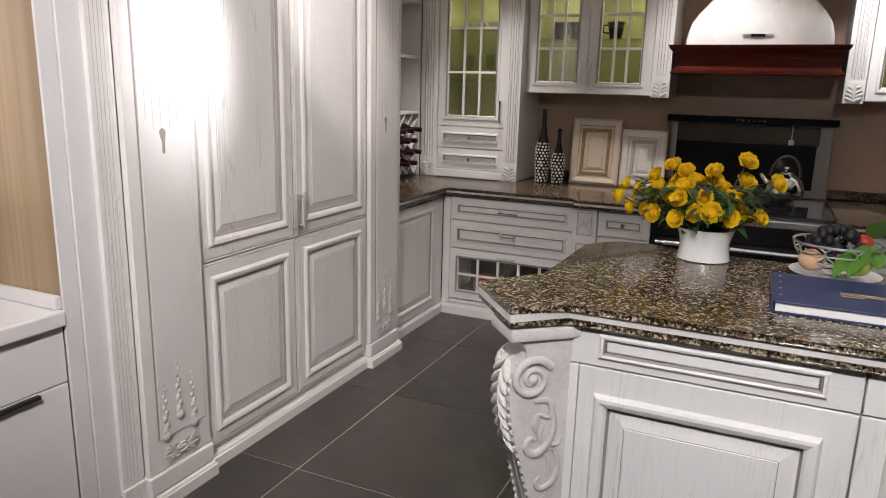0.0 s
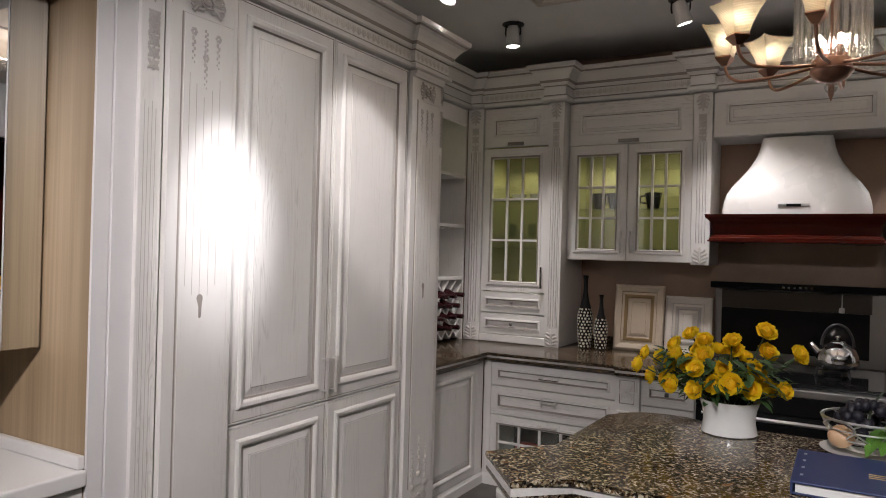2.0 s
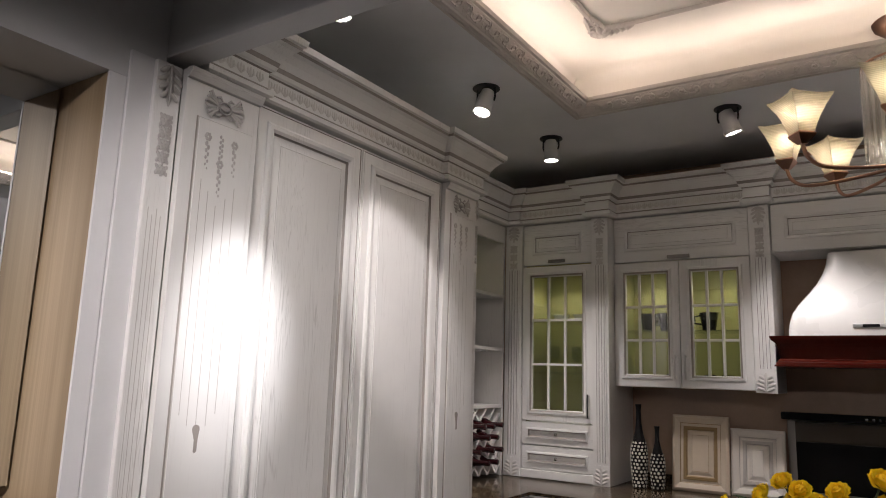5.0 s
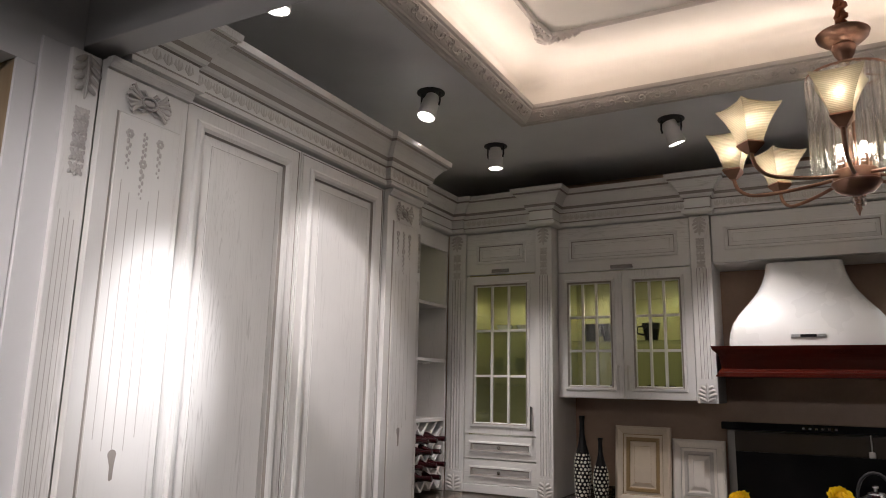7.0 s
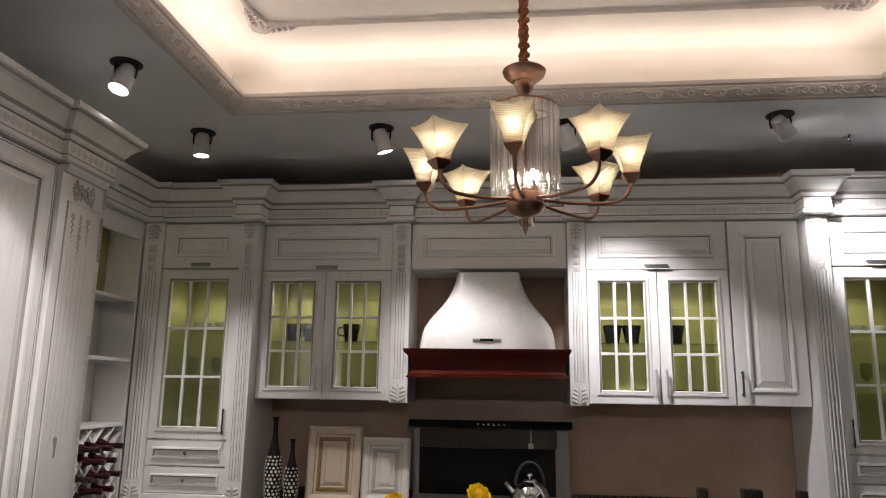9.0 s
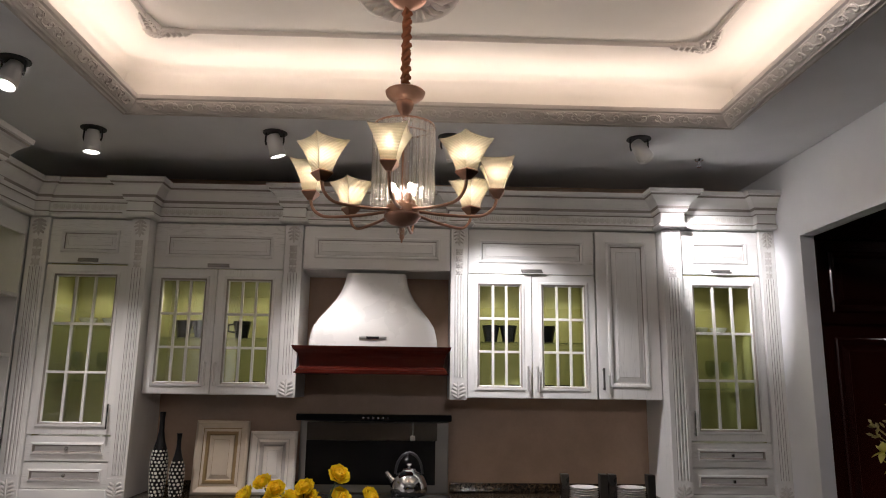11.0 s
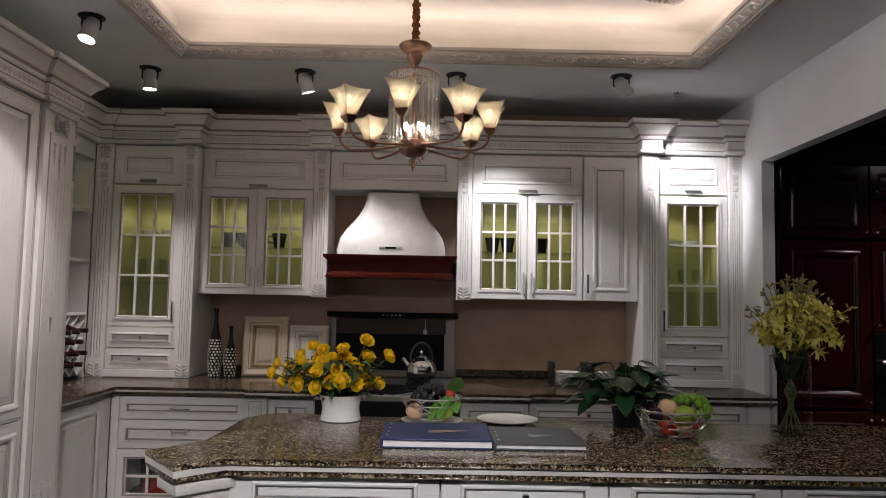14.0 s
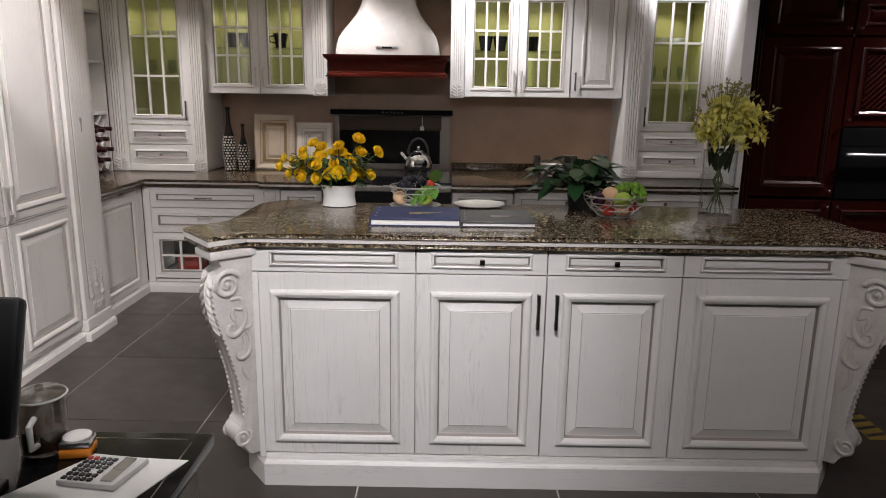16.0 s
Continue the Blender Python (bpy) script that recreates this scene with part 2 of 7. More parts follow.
STEM = plain("green_stem", (0.035, 0.06, 0.02), 0.5, vary=0.3)
GRAPE_DARK = plain("black_grape", (0.010, 0.009, 0.016), 0.5, vary=0.3)
GRAPE_GREEN = plain("green_grape", (0.18, 0.36, 0.035), 0.3, vary=0.2)
APPLE = plain("green_apple", (0.34, 0.46, 0.07), 0.3, vary=0.2)
VINE = plain("vine_leaf", (0.10, 0.24, 0.03), 0.45, vary=0.35, grain=50)
PEACH = plain("peach_skin", (0.72, 0.47, 0.28), 0.45, vary=0.2)
PLUM = plain("dark_plum", (0.03, 0.012, 0.03), 0.25, vary=0.3)
RED_FRUIT = plain("red_fruit", (0.45, 0.04, 0.03), 0.3, vary=0.3)
WINE_GLASS_MAT = plain("dark_bottle", (0.035, 0.008, 0.010), 0.15, vary=0.2, lift=0.0)
CORD = plain("brown_cord", (0.22, 0.07, 0.025), 0.8, vary=0.3, grain=90)
GROUT = plain("pale_grout", (0.50, 0.48, 0.45), 0.8, vary=0.2)
ORANGE = plain("orange_plastic", (0.75, 0.24, 0.02), 0.4)
DESK_TOP = plain("black_desk_laminate", (0.008, 0.0075, 0.0075), 0.14, vary=0.1, lift=0.0)
DESK_TOP.node_tree.nodes["Principled BSDF"].inputs["Specular IOR Level"].default_value = 0.25
DESK_SIDE = plain("cream_laminate", (0.55, 0.50, 0.42), 0.5)
TAPE_YELLOW = plain("worn_yellow_tape", (0.32, 0.22, 0.04), 0.7, vary=0.4)


def granite_material(name, gold, cream, dark_share, scale):
    """Polished brown stone: black, brown, gold and cream grains, denser in drifting clouds, with rusty flecks."""
    m, nt, p = material(name)
    v = coords(nt, (1, 1, 1))
    vo = nt.nodes.new("ShaderNodeTexVoronoi")
    vo.inputs["Scale"].default_value = scale
    nt.links.new(v, vo.inputs["Vector"])
    sep = nt.nodes.new("ShaderNodeSeparateColor")
    nt.links.new(vo.outputs["Color"], sep.inputs[0])
    grains = ramp(nt, sep.outputs[0], [(0.0, (0.012, 0.009, 0.008)), (dark_share, (0.045, 0.031, 0.021)), (dark_share + 0.14, (0.17, 0.115, 0.062)), (0.66, gold), (0.84, cream), (0.96, (0.05, 0.042, 0.034))])
    coarse = nt.nodes.new("ShaderNodeTexVoronoi")
    coarse.inputs["Scale"].default_value = scale * 0.55
    nt.links.new(v, coarse.inputs["Vector"])
    dark = nt.nodes.new("ShaderNodeSeparateColor")
    nt.links.new(coarse.outputs["Color"], dark.inputs[0])
    cloud = ramp(nt, dark.outputs[1], [(0.0, (0.30, 0.28, 0.26)), (0.28, (0.42, 0.40, 0.38)), (0.36, (0.86, 0.86, 0.86)), (0.75, (1.0, 1.0, 1.0))])
    drift = ramp(nt, tex(nt, v, 5, 3), [(0.3, (0.74, 0.70, 0.64)), (0.7, (1, 1, 1))])
    stone = mix(nt, 1.0, mix(nt, 1.0, grains, cloud, "MULTIPLY"), drift, "MULTIPLY")
    fleck = ramp(nt, tex(nt, v, 26, 3, 0.6), [(0.64, (0, 0, 0)), (0.70, (0.55, 0.55, 0.55))])
    nt.links.new(mix(nt, fleck, stone, (0.34, 0.15, 0.03)), p.inputs["Base Color"])
    p.inputs["Roughness"].default_value = 0.15
    p.inputs["Specular IOR Level"].default_value = 0.42
    return m


def tile_material():
    m, nt, p = material("dark_grey_tile")
    v = coords(nt, (1, 1, 1))
    info = nt.nodes.new("ShaderNodeObjectInfo")
    cloud = ramp(nt, tex(nt, v, 2.2, 5, 0.6, 0.4), [(0.3, (0.034, 0.029, 0.025)), (0.7, (0.058, 0.050, 0.044))])
    each = ramp(nt, info.outputs["Random"], [(0.0, (0.86, 0.86, 0.86)), (1.0, (1.1, 1.1, 1.1))])
    nt.links.new(mix(nt, 1.0, cloud, each, "MULTIPLY"), p.inputs["Base Color"])
    rr = ramp(nt, tex(nt, v, 7, 4), [(0.3, (0.30, 0.30, 0.30)), (0.7, (0.46, 0.46, 0.46))])
    nt.links.new(rr, p.inputs["Roughness"])
    bump(nt, p, tex(nt, v, 60, 4), 0.08, 0.001)
    return m


def clear_material(name, tint, base=0.04, rough=0.02, solid=0.0):
    """Thin clear glass: straight through, with a mirror's gleam that grows at a slant; solid adds some refraction."""
    m, nt, p = material(name)
    nt.nodes.remove(p)
    out = nt.nodes["Material Output"]
    t, g, f, x = (nt.nodes.new("ShaderNode" + n) for n in ("BsdfTransparent", "BsdfGlossy", "LayerWeight", "MixShader"))
    t.inputs[0].default_value = (*tint, 1)
    g.inputs["Roughness"].default_value = rough
    pw, mr = nt.nodes.new("ShaderNodeMath"), nt.nodes.new("ShaderNodeMapRange")
    pw.operation = "POWER"
    pw.inputs[1].default_value = 5.0
    f.inputs["Blend"].default_value = 0.5
    mr.inputs["To Min"].default_value = base
    nt.links.new(f.outputs["Facing"], pw.inputs[0])
    nt.links.new(pw.outputs[0], mr.inputs[0])
    nt.links.new(mr.outputs[0], x.inputs[0])
    nt.links.new(t.outputs[0], x.inputs[1])
    nt.links.new(g.outputs[0], x.inputs[2])
    last = x
    if solid:
        s, y = nt.nodes.new("ShaderNodeBsdfGlass"), nt.nodes.new("ShaderNodeMixShader")
        s.inputs["IOR"].default_value = 1.45
        y.inputs[0].default_value = solid
        nt.links.new(x.outputs[0], y.inputs[1])
        nt.links.new(s.outputs[0], y.inputs[2])
        last = y
    nt.links.new(last.outputs[0], out.inputs[0])
    return m


def glow(name, colour, strength):
    m, nt, p = material(name)
    p.inputs["Base Color"].default_value = (*colour, 1)
    p.inputs["Emission Color"].default_value = (*colour, 1)
    p.inputs["Emission Strength"].default_value = strength
    return m


def shade_material():
    """Pale amber pressed glass with fine level ribs that let the bulb's light through softly."""
    m, nt, p = material("amber_shade_glass")
    nt.nodes.remove(p)
    d, t, x, g, y, c, z = (nt.nodes.new("ShaderNode" + n) for n in ("BsdfDiffuse", "BsdfTranslucent", "MixShader", "BsdfGlossy", "MixShader", "BsdfTransparent", "MixShader"))
    d.inputs[0].default_value = (0.72, 0.655, 0.52, 1)
    t.inputs[0].default_value = (0.86, 0.785, 0.64, 1)
    c.inputs[0].default_value = (0.98, 0.95, 0.88, 1)
    g.inputs["Roughness"].default_value = 0.12
    x.inputs[0].default_value, y.inputs[0].default_value, z.inputs[0].default_value = 0.55, 0.10, 0.30
    wave = nt.nodes.new("ShaderNodeTexWave")
    wave.bands_direction = "Z"
    wave.inputs["Scale"].default_value = 62
    nt.links.new(coords(nt, (1, 1, 1)), wave.inputs["Vector"])
    b = nt.nodes.new("ShaderNodeBump")
    b.inputs["Strength"].default_value, b.inputs["Distance"].default_value = 0.45, 0.002
    nt.links.new(wave.outputs["Fac"], b.inputs["Height"])
    for s in (d, t, g):
        nt.links.new(b.outputs[0], s.inputs["Normal"])
    nt.links.new(ramp(nt, wave.outputs["Fac"], [(0.0, (0.10, 0.10, 0.10)), (1.0, (0.24, 0.24, 0.24))]), z.inputs[0])
    nt.links.new(d.outputs[0], x.inputs[1])
    nt.links.new(t.outputs[0], x.inputs[2])
    nt.links.new(x.outputs[0], y.inputs[1])
    nt.links.new(g.outputs[0], y.inputs[2])
    nt.links.new(y.outputs[0], z.inputs[1])
    nt.links.new(c.outputs[0], z.inputs[2])
    nt.links.new(z.outputs[0], nt.nodes["Material Output"].inputs[0])
    return m


GRANITE = granite_material("brown_gold_granite", (0.33, 0.265, 0.165), (0.60, 0.54, 0.42), 0.34, 185)
DARK_GRANITE = granite_material("dark_brown_granite", (0.15, 0.10, 0.055), (0.24, 0.19, 0.13), 0.42, 165)
TILE = tile_material()
VASE_GLASS = clear_material("vase_glass", (0.975, 0.985, 0.98), 0.012)
CRYSTAL = clear_material("crystal", (0.99, 0.985, 0.97), 0.30, 0.08, 0.22)
SMOKED = clear_material("smoky_plastic", (0.72, 0.70, 0.67), 0.10, 0.12)
TEA = plain("brown_tea", (0.10, 0.06, 0.04), 0.2, lift=0.0)
PANE, SHADE = clear_material("clear_pane", (0.93, 0.96, 0.92), 0.085), shade_material()
PEBBLE = plain("cream_pebble", (0.68, 0.64, 0.56), 0.4, vary=0.15)
BULB = glow("bulb", (1.0, 0.93, 0.84), 16)
LENS = glow("spot_lens", (1.0, 0.96, 0.9), 9)
PUCK = glow("cabinet_puck_light", (1.0, 0.93, 0.75), 20)
MIRROR, _nt, _p = material("mirror")
_p.inputs["Metallic"].default_value, _p.inputs["Roughness"].default_value = 1.0, 0.01
_p.inputs["Base Color"].default_value = (0.82, 0.84, 0.84, 1)

# ---- building helpers (all in plan units) ----


def link_mesh(name, bm, mats, smooth=None):
    bm.transform(Matrix.Scale(U, 4))
    bmesh.ops.recalc_face_normals(bm, faces=bm.faces)
    me = bpy.data.meshes.new(name)
    bm.to_mesh(me)
    bm.free()
    for m in mats if isinstance(mats, (list, tuple)) else [mats]:
        me.materials.append(m)
    if smooth:
        me.shade_smooth()
        me.set_sharp_from_angle(angle=radians(smooth))
    return new(name, me)


def place(x, y, z, rz=0.0, rx=0.0, ry=0.0):
    return pose(x * U, y * U, z * U, rx, ry, rz)


def thing(name, m, label="", category="", group="", kind=""):
    ob = new(name)
    ob.empty_display_size = 0.1
    ob.matrix_world = m
    return tagged(ob, label, category, group, kind)


def part(name, bm, mats, parent, label="", smooth=None):
    ob = link_mesh(name, bm, mats, smooth)
    ob.parent = parent
    return tagged(ob, label)


def solo(name, bm, mats, m, label="", category="", group="", kind="", smooth=None):
    ob = link_mesh(name, bm, mats, smooth)
    ob.matrix_world = m
    return tagged(ob, label, category, group, kind)


def fresh():
    return bmesh.new()


def box(bm, x0, y0, z0, x1, y1, z1, bevel=0.0, mat=0):
    vs = [bm.verts.new((x, y, z)) for x in (x0, x1) for y in (y0, y1) for z in (z0, z1)]
    fs = [bm.faces.new([vs[i] for i in q]) for q in ((0, 1, 3, 2), (4, 6, 7, 5), (0, 4, 5, 1), (2, 3, 7, 6), (0, 2, 6, 4), (1, 5, 7, 3))]
    for f in fs:
        f.material_index = mat
    if bevel:
        es = list({e for f in fs for e in f.edges})
        for f in bmesh.ops.bevel(bm, geom=es, offset=bevel, segments=2, affect="EDGES", profile=0.5)["faces"]:
            f.material_index = mat
    return bm


def rings(bm, loops, cap=True, mats=None, close=True, start=False):
    """Faces between rings of points; mats gives each band's slot."""
    vs = [[bm.verts.new(p) for p in loop] for loop in loops]
    n = len(vs[0])
    for k, (a, b) in enumerate(zip(vs, vs[1:])):
        for i in range(n if close else n - 1):
            f = bm.faces.new((a[i], a[(i + 1) % n], b[(i + 1) % n], b[i]))
            f.material_index = mats[k] if mats else 0
    if cap:
        bm.faces.new(vs[-1]).material_index = mats[-1] if mats else 0
    if start:
        bm.faces.new(vs[0][::-1])
    return vs


def rect(x0, z0, x1, z1, inset, y):
    return [(x0 + inset, y, z0 + inset), (x1 - inset, y, z0 + inset), (x1 - inset, y, z1 - inset), (x0 + inset, y, z1 - inset)]


def panel_mesh(bm, x0, z0, x1, z1, steps, y=0.0, thick=0.022):
    """A framed board: rectangles stepping inwards; steps are (inset, rise to the front, slot)."""
    loops = [rect(x0, z0, x1, z1, 0, y + thick), rect(x0, z0, x1, z1, 0, y + 0.0025)]
    mats = [0]
    for inset, rise, slot in steps:
        loops.append(rect(x0, z0, x1, z1, inset, y - rise))
        mats.append(slot)
    mats.append(0)
    rings(bm, loops, True, mats, start=True)
    return bm


def framed_mesh(bm, outer, inner, steps, y=0.0, thick=0.022):
    """A board with stiles of unequal width: outer and inner are (x0, z0, x1, z1), steps run inwards from the inner one."""
    loops = [rect(*outer, 0, y + thick), rect(*outer, 0, y + 0.0025), rect(*outer, 0.0015, y), rect(*inner, 0, y)]
    mats = [0, 0, 0]
    for inset, rise, slot in steps:
        loops.append(rect(*inner, inset, y - rise))
        mats.append(slot)
    mats.append(0)
    rings(bm, loops, True, mats, start=True)
    return bm


def lathe(bm, profile, n=24, cx=0.0, cy=0.0, cap=True, mat=0):
    loops = [[(cx + r * math.cos(2 * math.pi * i / n), cy + r * math.sin(2 * math.pi * i / n), z) for i in range(n)] for r, z in profile]
    rings(bm, loops, cap, [mat] * (len(loops)), start=cap)
    return bm


def tube(bm, pts, radii, n=6, mat=0, flat=1.0):
    """A round rod through points; radii is one number or one for each point."""
    pts = [Vector(p) for p in pts]
    if isinstance(radii, (int, float)):
        radii = [radii] * len(pts)
    loops, side = [], None
    for i, p in enumerate(pts):
        d = (pts[min(i + 1, len(pts) - 1)] - pts[max(i - 1, 0)]).normalized()
        if side is None:
            side = d.cross(Vector((0, 0, 1)) if abs(d.z) < 0.9 else Vector((1, 0, 0))).normalized()
        side = (side - d * side.dot(d)).normalized()
        up = d.cross(side)
        loops.append([tuple(p + (side * math.cos(2 * math.pi * k / n) + up * math.sin(2 * math.pi * k / n) * flat) * radii[i]) for k in range(n)])
    rings(bm, loops, True, [mat] * len(loops), start=True)
    return bm


def ball(bm, c, r, seg=8, squash=(1, 1, 1), mat=0):
    got = bmesh.ops.create_uvsphere(bm, u_segments=seg, v_segments=max(4, seg // 2 + 1), radius=1.0)
    m = Matrix.Translation(c) @ Matrix.Diagonal((r * squash[0], r * squash[1], r * squash[2], 1))
    bmesh.ops.transform(bm, matrix=m, verts=got["verts"])
    if mat:
        for f in {f for v in got["verts"] for f in v.link_faces}:
            f.material_index = mat
    return bm


def moulding(bm, path, profile, closed=False, mats=None):
    """A profile of (outwards, z) run along a plan line with mitred corners; outwards is to the right of the line."""
    pts = [Vector(p) for p in path]
    n = len(pts)
    loops = []
    for off, z in profile:
        line = []
        for i, p in enumerate(pts):
            a = pts[(i - 1) % n] if closed or i > 0 else None
            b = pts[(i + 1) % n] if closed or i < n - 1 else None
            d1 = (p - a).normalized() if a is not None else (b - p).normalized()
            d2 = (b - p).normalized() if b is not None else d1
            n1, n2 = Vector((d1.y, -d1.x)), Vector((d2.y, -d2.x))
            q = n1 + n2
            q = q / max(0.2, q.dot(n1))
            line.append((p.x + q.x * off, p.y + q.y * off, z))
        loops.append(line)
    vs = [[bm.verts.new(p) for p in loop] for loop in loops]
    for k, (a, b) in enumerate(zip(vs, vs[1:])):
        for i in range(n if closed else n - 1):
            f = bm.faces.new((a[i], a[(i + 1) % n], b[(i + 1) % n], b[i]))
            f.material_index = mats[k] if mats else 0
    if not closed:
        bm.faces.new([v[0] for v in vs])
        bm.faces.new([v[-1] for v in vs][::-1])
    return bm


def prism(bm, outline, z0, z1, bevel=0.0, mat=0):
    lo, hi = [bm.verts.new((x, y, z0)) for x, y in outline], [bm.verts.new((x, y, z1)) for x, y in outline]
    n = len(lo)
    fs = [bm.faces.new(lo[::-1]), bm.faces.new(hi)]
    fs += [bm.faces.new((lo[i], lo[(i + 1) % n], hi[(i + 1) % n], hi[i])) for i in range(n)]
    for f in fs:
        f.material_index = mat
    if bevel:
        es = [e for f in fs[:2] for e in f.edges]
        bmesh.ops.bevel(bm, geom=es, offset=bevel, segments=3, affect="EDGES", profile=0.5)
    return bm


def spiral(cx, cz, r0, r1, a0, turns, n=18):
    return [(cx + (r0 + (r1 - r0) * i / n) * math.cos(a0 + turns * 2 * math.pi * i / n), (r0 + (r1 - r0) * i / n) * math.sin(a0 + turns * 2 * math.pi * i / n) + cz) for i in range(n + 1)]


def smooth_path(pts, k=4):
    """More points along a curve that passes through the given ones."""
    pts = [Vector(p) for p in pts]
    out = []
    for i in range(len(pts) - 1):
        a, b, c, d = pts[max(i - 1, 0)], pts[i], pts[i + 1], pts[min(i + 2, len(pts) - 1)]
        for j in range(k):
            u = j / k
            out.append(0.5 * (2 * b + (c - a) * u + (2 * a - 5 * b + 4 * c - d) * u * u + (3 * b - a - 3 * c + d) * u ** 3))
    return out + [pts[-1]]


# board sections: (inset, rise, slot), slot 1 is the grey glaze in the grooves
def door_steps(k=1.0, stile=0.052, bead=False):
    edge = [(0.0075, 0.0, 0), (0.009, -0.003, 1), (0.011, -0.003, 0), (0.0125, 0.0, 0)] if bead else []
    return [(0.0015, 0.0, 0)] + edge + [(stile, 0.0, 0), (stile + 0.002 * k, 0.006 * k, 0), (stile + 0.010 * k, 0.011 * k, 0), (stile + 0.022 * k, 0.009 * k, 0), (stile + 0.032 * k, 0.002 * k, 0),
            (stile + 0.034 * k, -0.005 * k, 1), (stile + 0.037 * k, -0.008 * k, 1), (stile + 0.041 * k, -0.008 * k, 0), (stile + 0.068 * k, -0.001 * k, 0), (stile + 0.0695 * k, -0.001 * k, 1), (stile + 0.071 * k, 0.0006, 0)]


def drawer_steps(k=0.8, stile=0.030):
    return [(0.0015, 0.0, 0), (stile, 0.0, 0), (stile + 0.004 * k, 0.008 * k, 0), (stile + 0.012 * k, 0.009 * k, 0), (stile + 0.020 * k, -0.004 * k, 1), (stile + 0.024 * k, -0.006 * k, 0), (stile + 0.030 * k, -0.006 * k, 0)]


def bar_handle(parent, x, z, length, mat, upright=True, y=0.0):
    bm = fresh()
    a, b = -length / 2, length / 2
    ends = (a * 0.86, b * 0.86)
    for e in ends:
        p = (x, y, z + e) if upright else (x + e, y, z)
        tube(bm, [p, (p[0], y - 0.026, p[2])], 0.0050, 6)
    q0, q1 = ((x, y - 0.028, z + a), (x, y - 0.028, z + b)) if upright else ((x + a, y - 0.028, z), (x + b, y - 0.028, z))
    mid = tuple((i + j) / 2 for i, j in zip(q0, q1))
    tube(bm, [q0, mid, q1], [0.0070, 0.0058, 0.0070], 8)
    part("handle", bm, mat, parent, "metal bar handle", smooth=40)


def edge_pull(parent, x, z, length, mat):
    """A flat pull: a slim back plate with a lipped bar standing in front of it."""
    bm = fresh()
    box(bm, x - length / 2, -0.010, z - 0.002, x + length / 2, 0.001, z + 0.011, 0.002)
    box(bm, x - length * 0.46, -0.026, z - 0.013, x + length * 0.54, -0.010, z - 0.004, 0.003)
    part("handle", bm, mat, parent, "flat pewter edge pull", smooth=40)


def bail_handle(parent, x, z, mat, y=0.0):
    """A short bright bar hung between two turned posts."""
    bm = fresh()
    for e in (-0.042, 0.042):
        lathe_at = [(x + e, y, z), (x + e, y - 0.010, z), (x + e, y - 0.028, z), (x + e, y - 0.038, z)]
        tube(bm, lathe_at, [0.011, 0.006, 0.007, 0.004], 10)
        tube(bm, [(x + e, y - 0.026, z + 0.022), (x + e, y - 0.026, z - 0.026)], [0.004, 0.006], 8)
    tube(bm, [(x - 0.05, y - 0.028, z - 0.004), (x + 0.05, y - 0.028, z - 0.004)], 0.0060, 8)
    part("handle", bm, mat, parent, "bright bail handle on two posts", smooth=40)


def knob(parent, x, z, mat, y=0.0, r=0.011):
    bm = fresh()
    tube(bm, [(x, y, z), (x, y - 0.014, z)], 0.004, 6)
    box(bm, x - r, y - 0.024, z - r, x + r, y - 0.013, z + r, 0.003)
    part("knob", bm, mat, parent, "square dark metal knob", smooth=40)


def board(name, parent, x0, z0, x1, z1, steps, mat=None, y=0.0, label=""):
    return part(name, panel_mesh(fresh(), x0, z0, x1, z1, steps, y), [mat or OAK, GLAZE], parent, label)


def glazed_door(parent, x0, z0, x1, z1, stile, rows=3, cols=3, y=0.0, handle_x=None, handle_z=None, mat=None, handle_mat=None):
    """A framed glass door with a lattice of slim bars."""
    bm = fresh()
    ox0, oz0, ox1, oz1 = x0 + stile, z0 + stile, x1 - stile, z1 - stile
    steps = [(0, 0.022), (0, -0.0), (0.0015, -0.002), (stile - 0.030, -0.002), (stile - 0.026, -0.008), (stile - 0.014, -0.009), (stile - 0.004, -0.002), (stile, 0.004), (stile, 0.02)]
    loops = [rect(x0, z0, x1, z1, i, y + d) for i, d in steps]
    rings(bm, loops + [loops[0]], False, [0, 0, 0, 0, 0, 1, 0, 0, 0])
    bmesh.ops.remove_doubles(bm, verts=bm.verts, dist=1e-5)
    door = part("door", bm, [mat or OAK, GLAZE], parent, "white door with small glass panes")
    bw = 0.0075
    xs = [ox0 + (ox1 - ox0) * i / cols for i in range(cols + 1)]
    zs = [oz0 + (oz1 - oz0) * i / rows for i in range(rows + 1)]
    for x in xs[1:-1]:
        part("muntin", box(fresh(), x - bw, y - 0.003, oz0 - 0.002, x + bw, y + 0.012, oz1 + 0.002, 0.002), mat or OAK, door)
    for z in zs[1:-1]:
        part("muntin", box(fresh(), ox0 - 0.002, y - 0.001, z - bw, ox1 + 0.002, y + 0.010, z + bw, 0.002), mat or OAK, door)
    for i in range(cols):
        for j in range(rows):
            g = part("pane", box(fresh(), xs[i], y + 0.0125, zs[j], xs[i + 1], y + 0.0145, zs[j + 1]), PANE, door)
            g.visible_shadow = False
    if handle_x is not None:
        bar_handle(door, handle_x, handle_z, 0.14, handle_mat or CHROME, y=y)
    return door


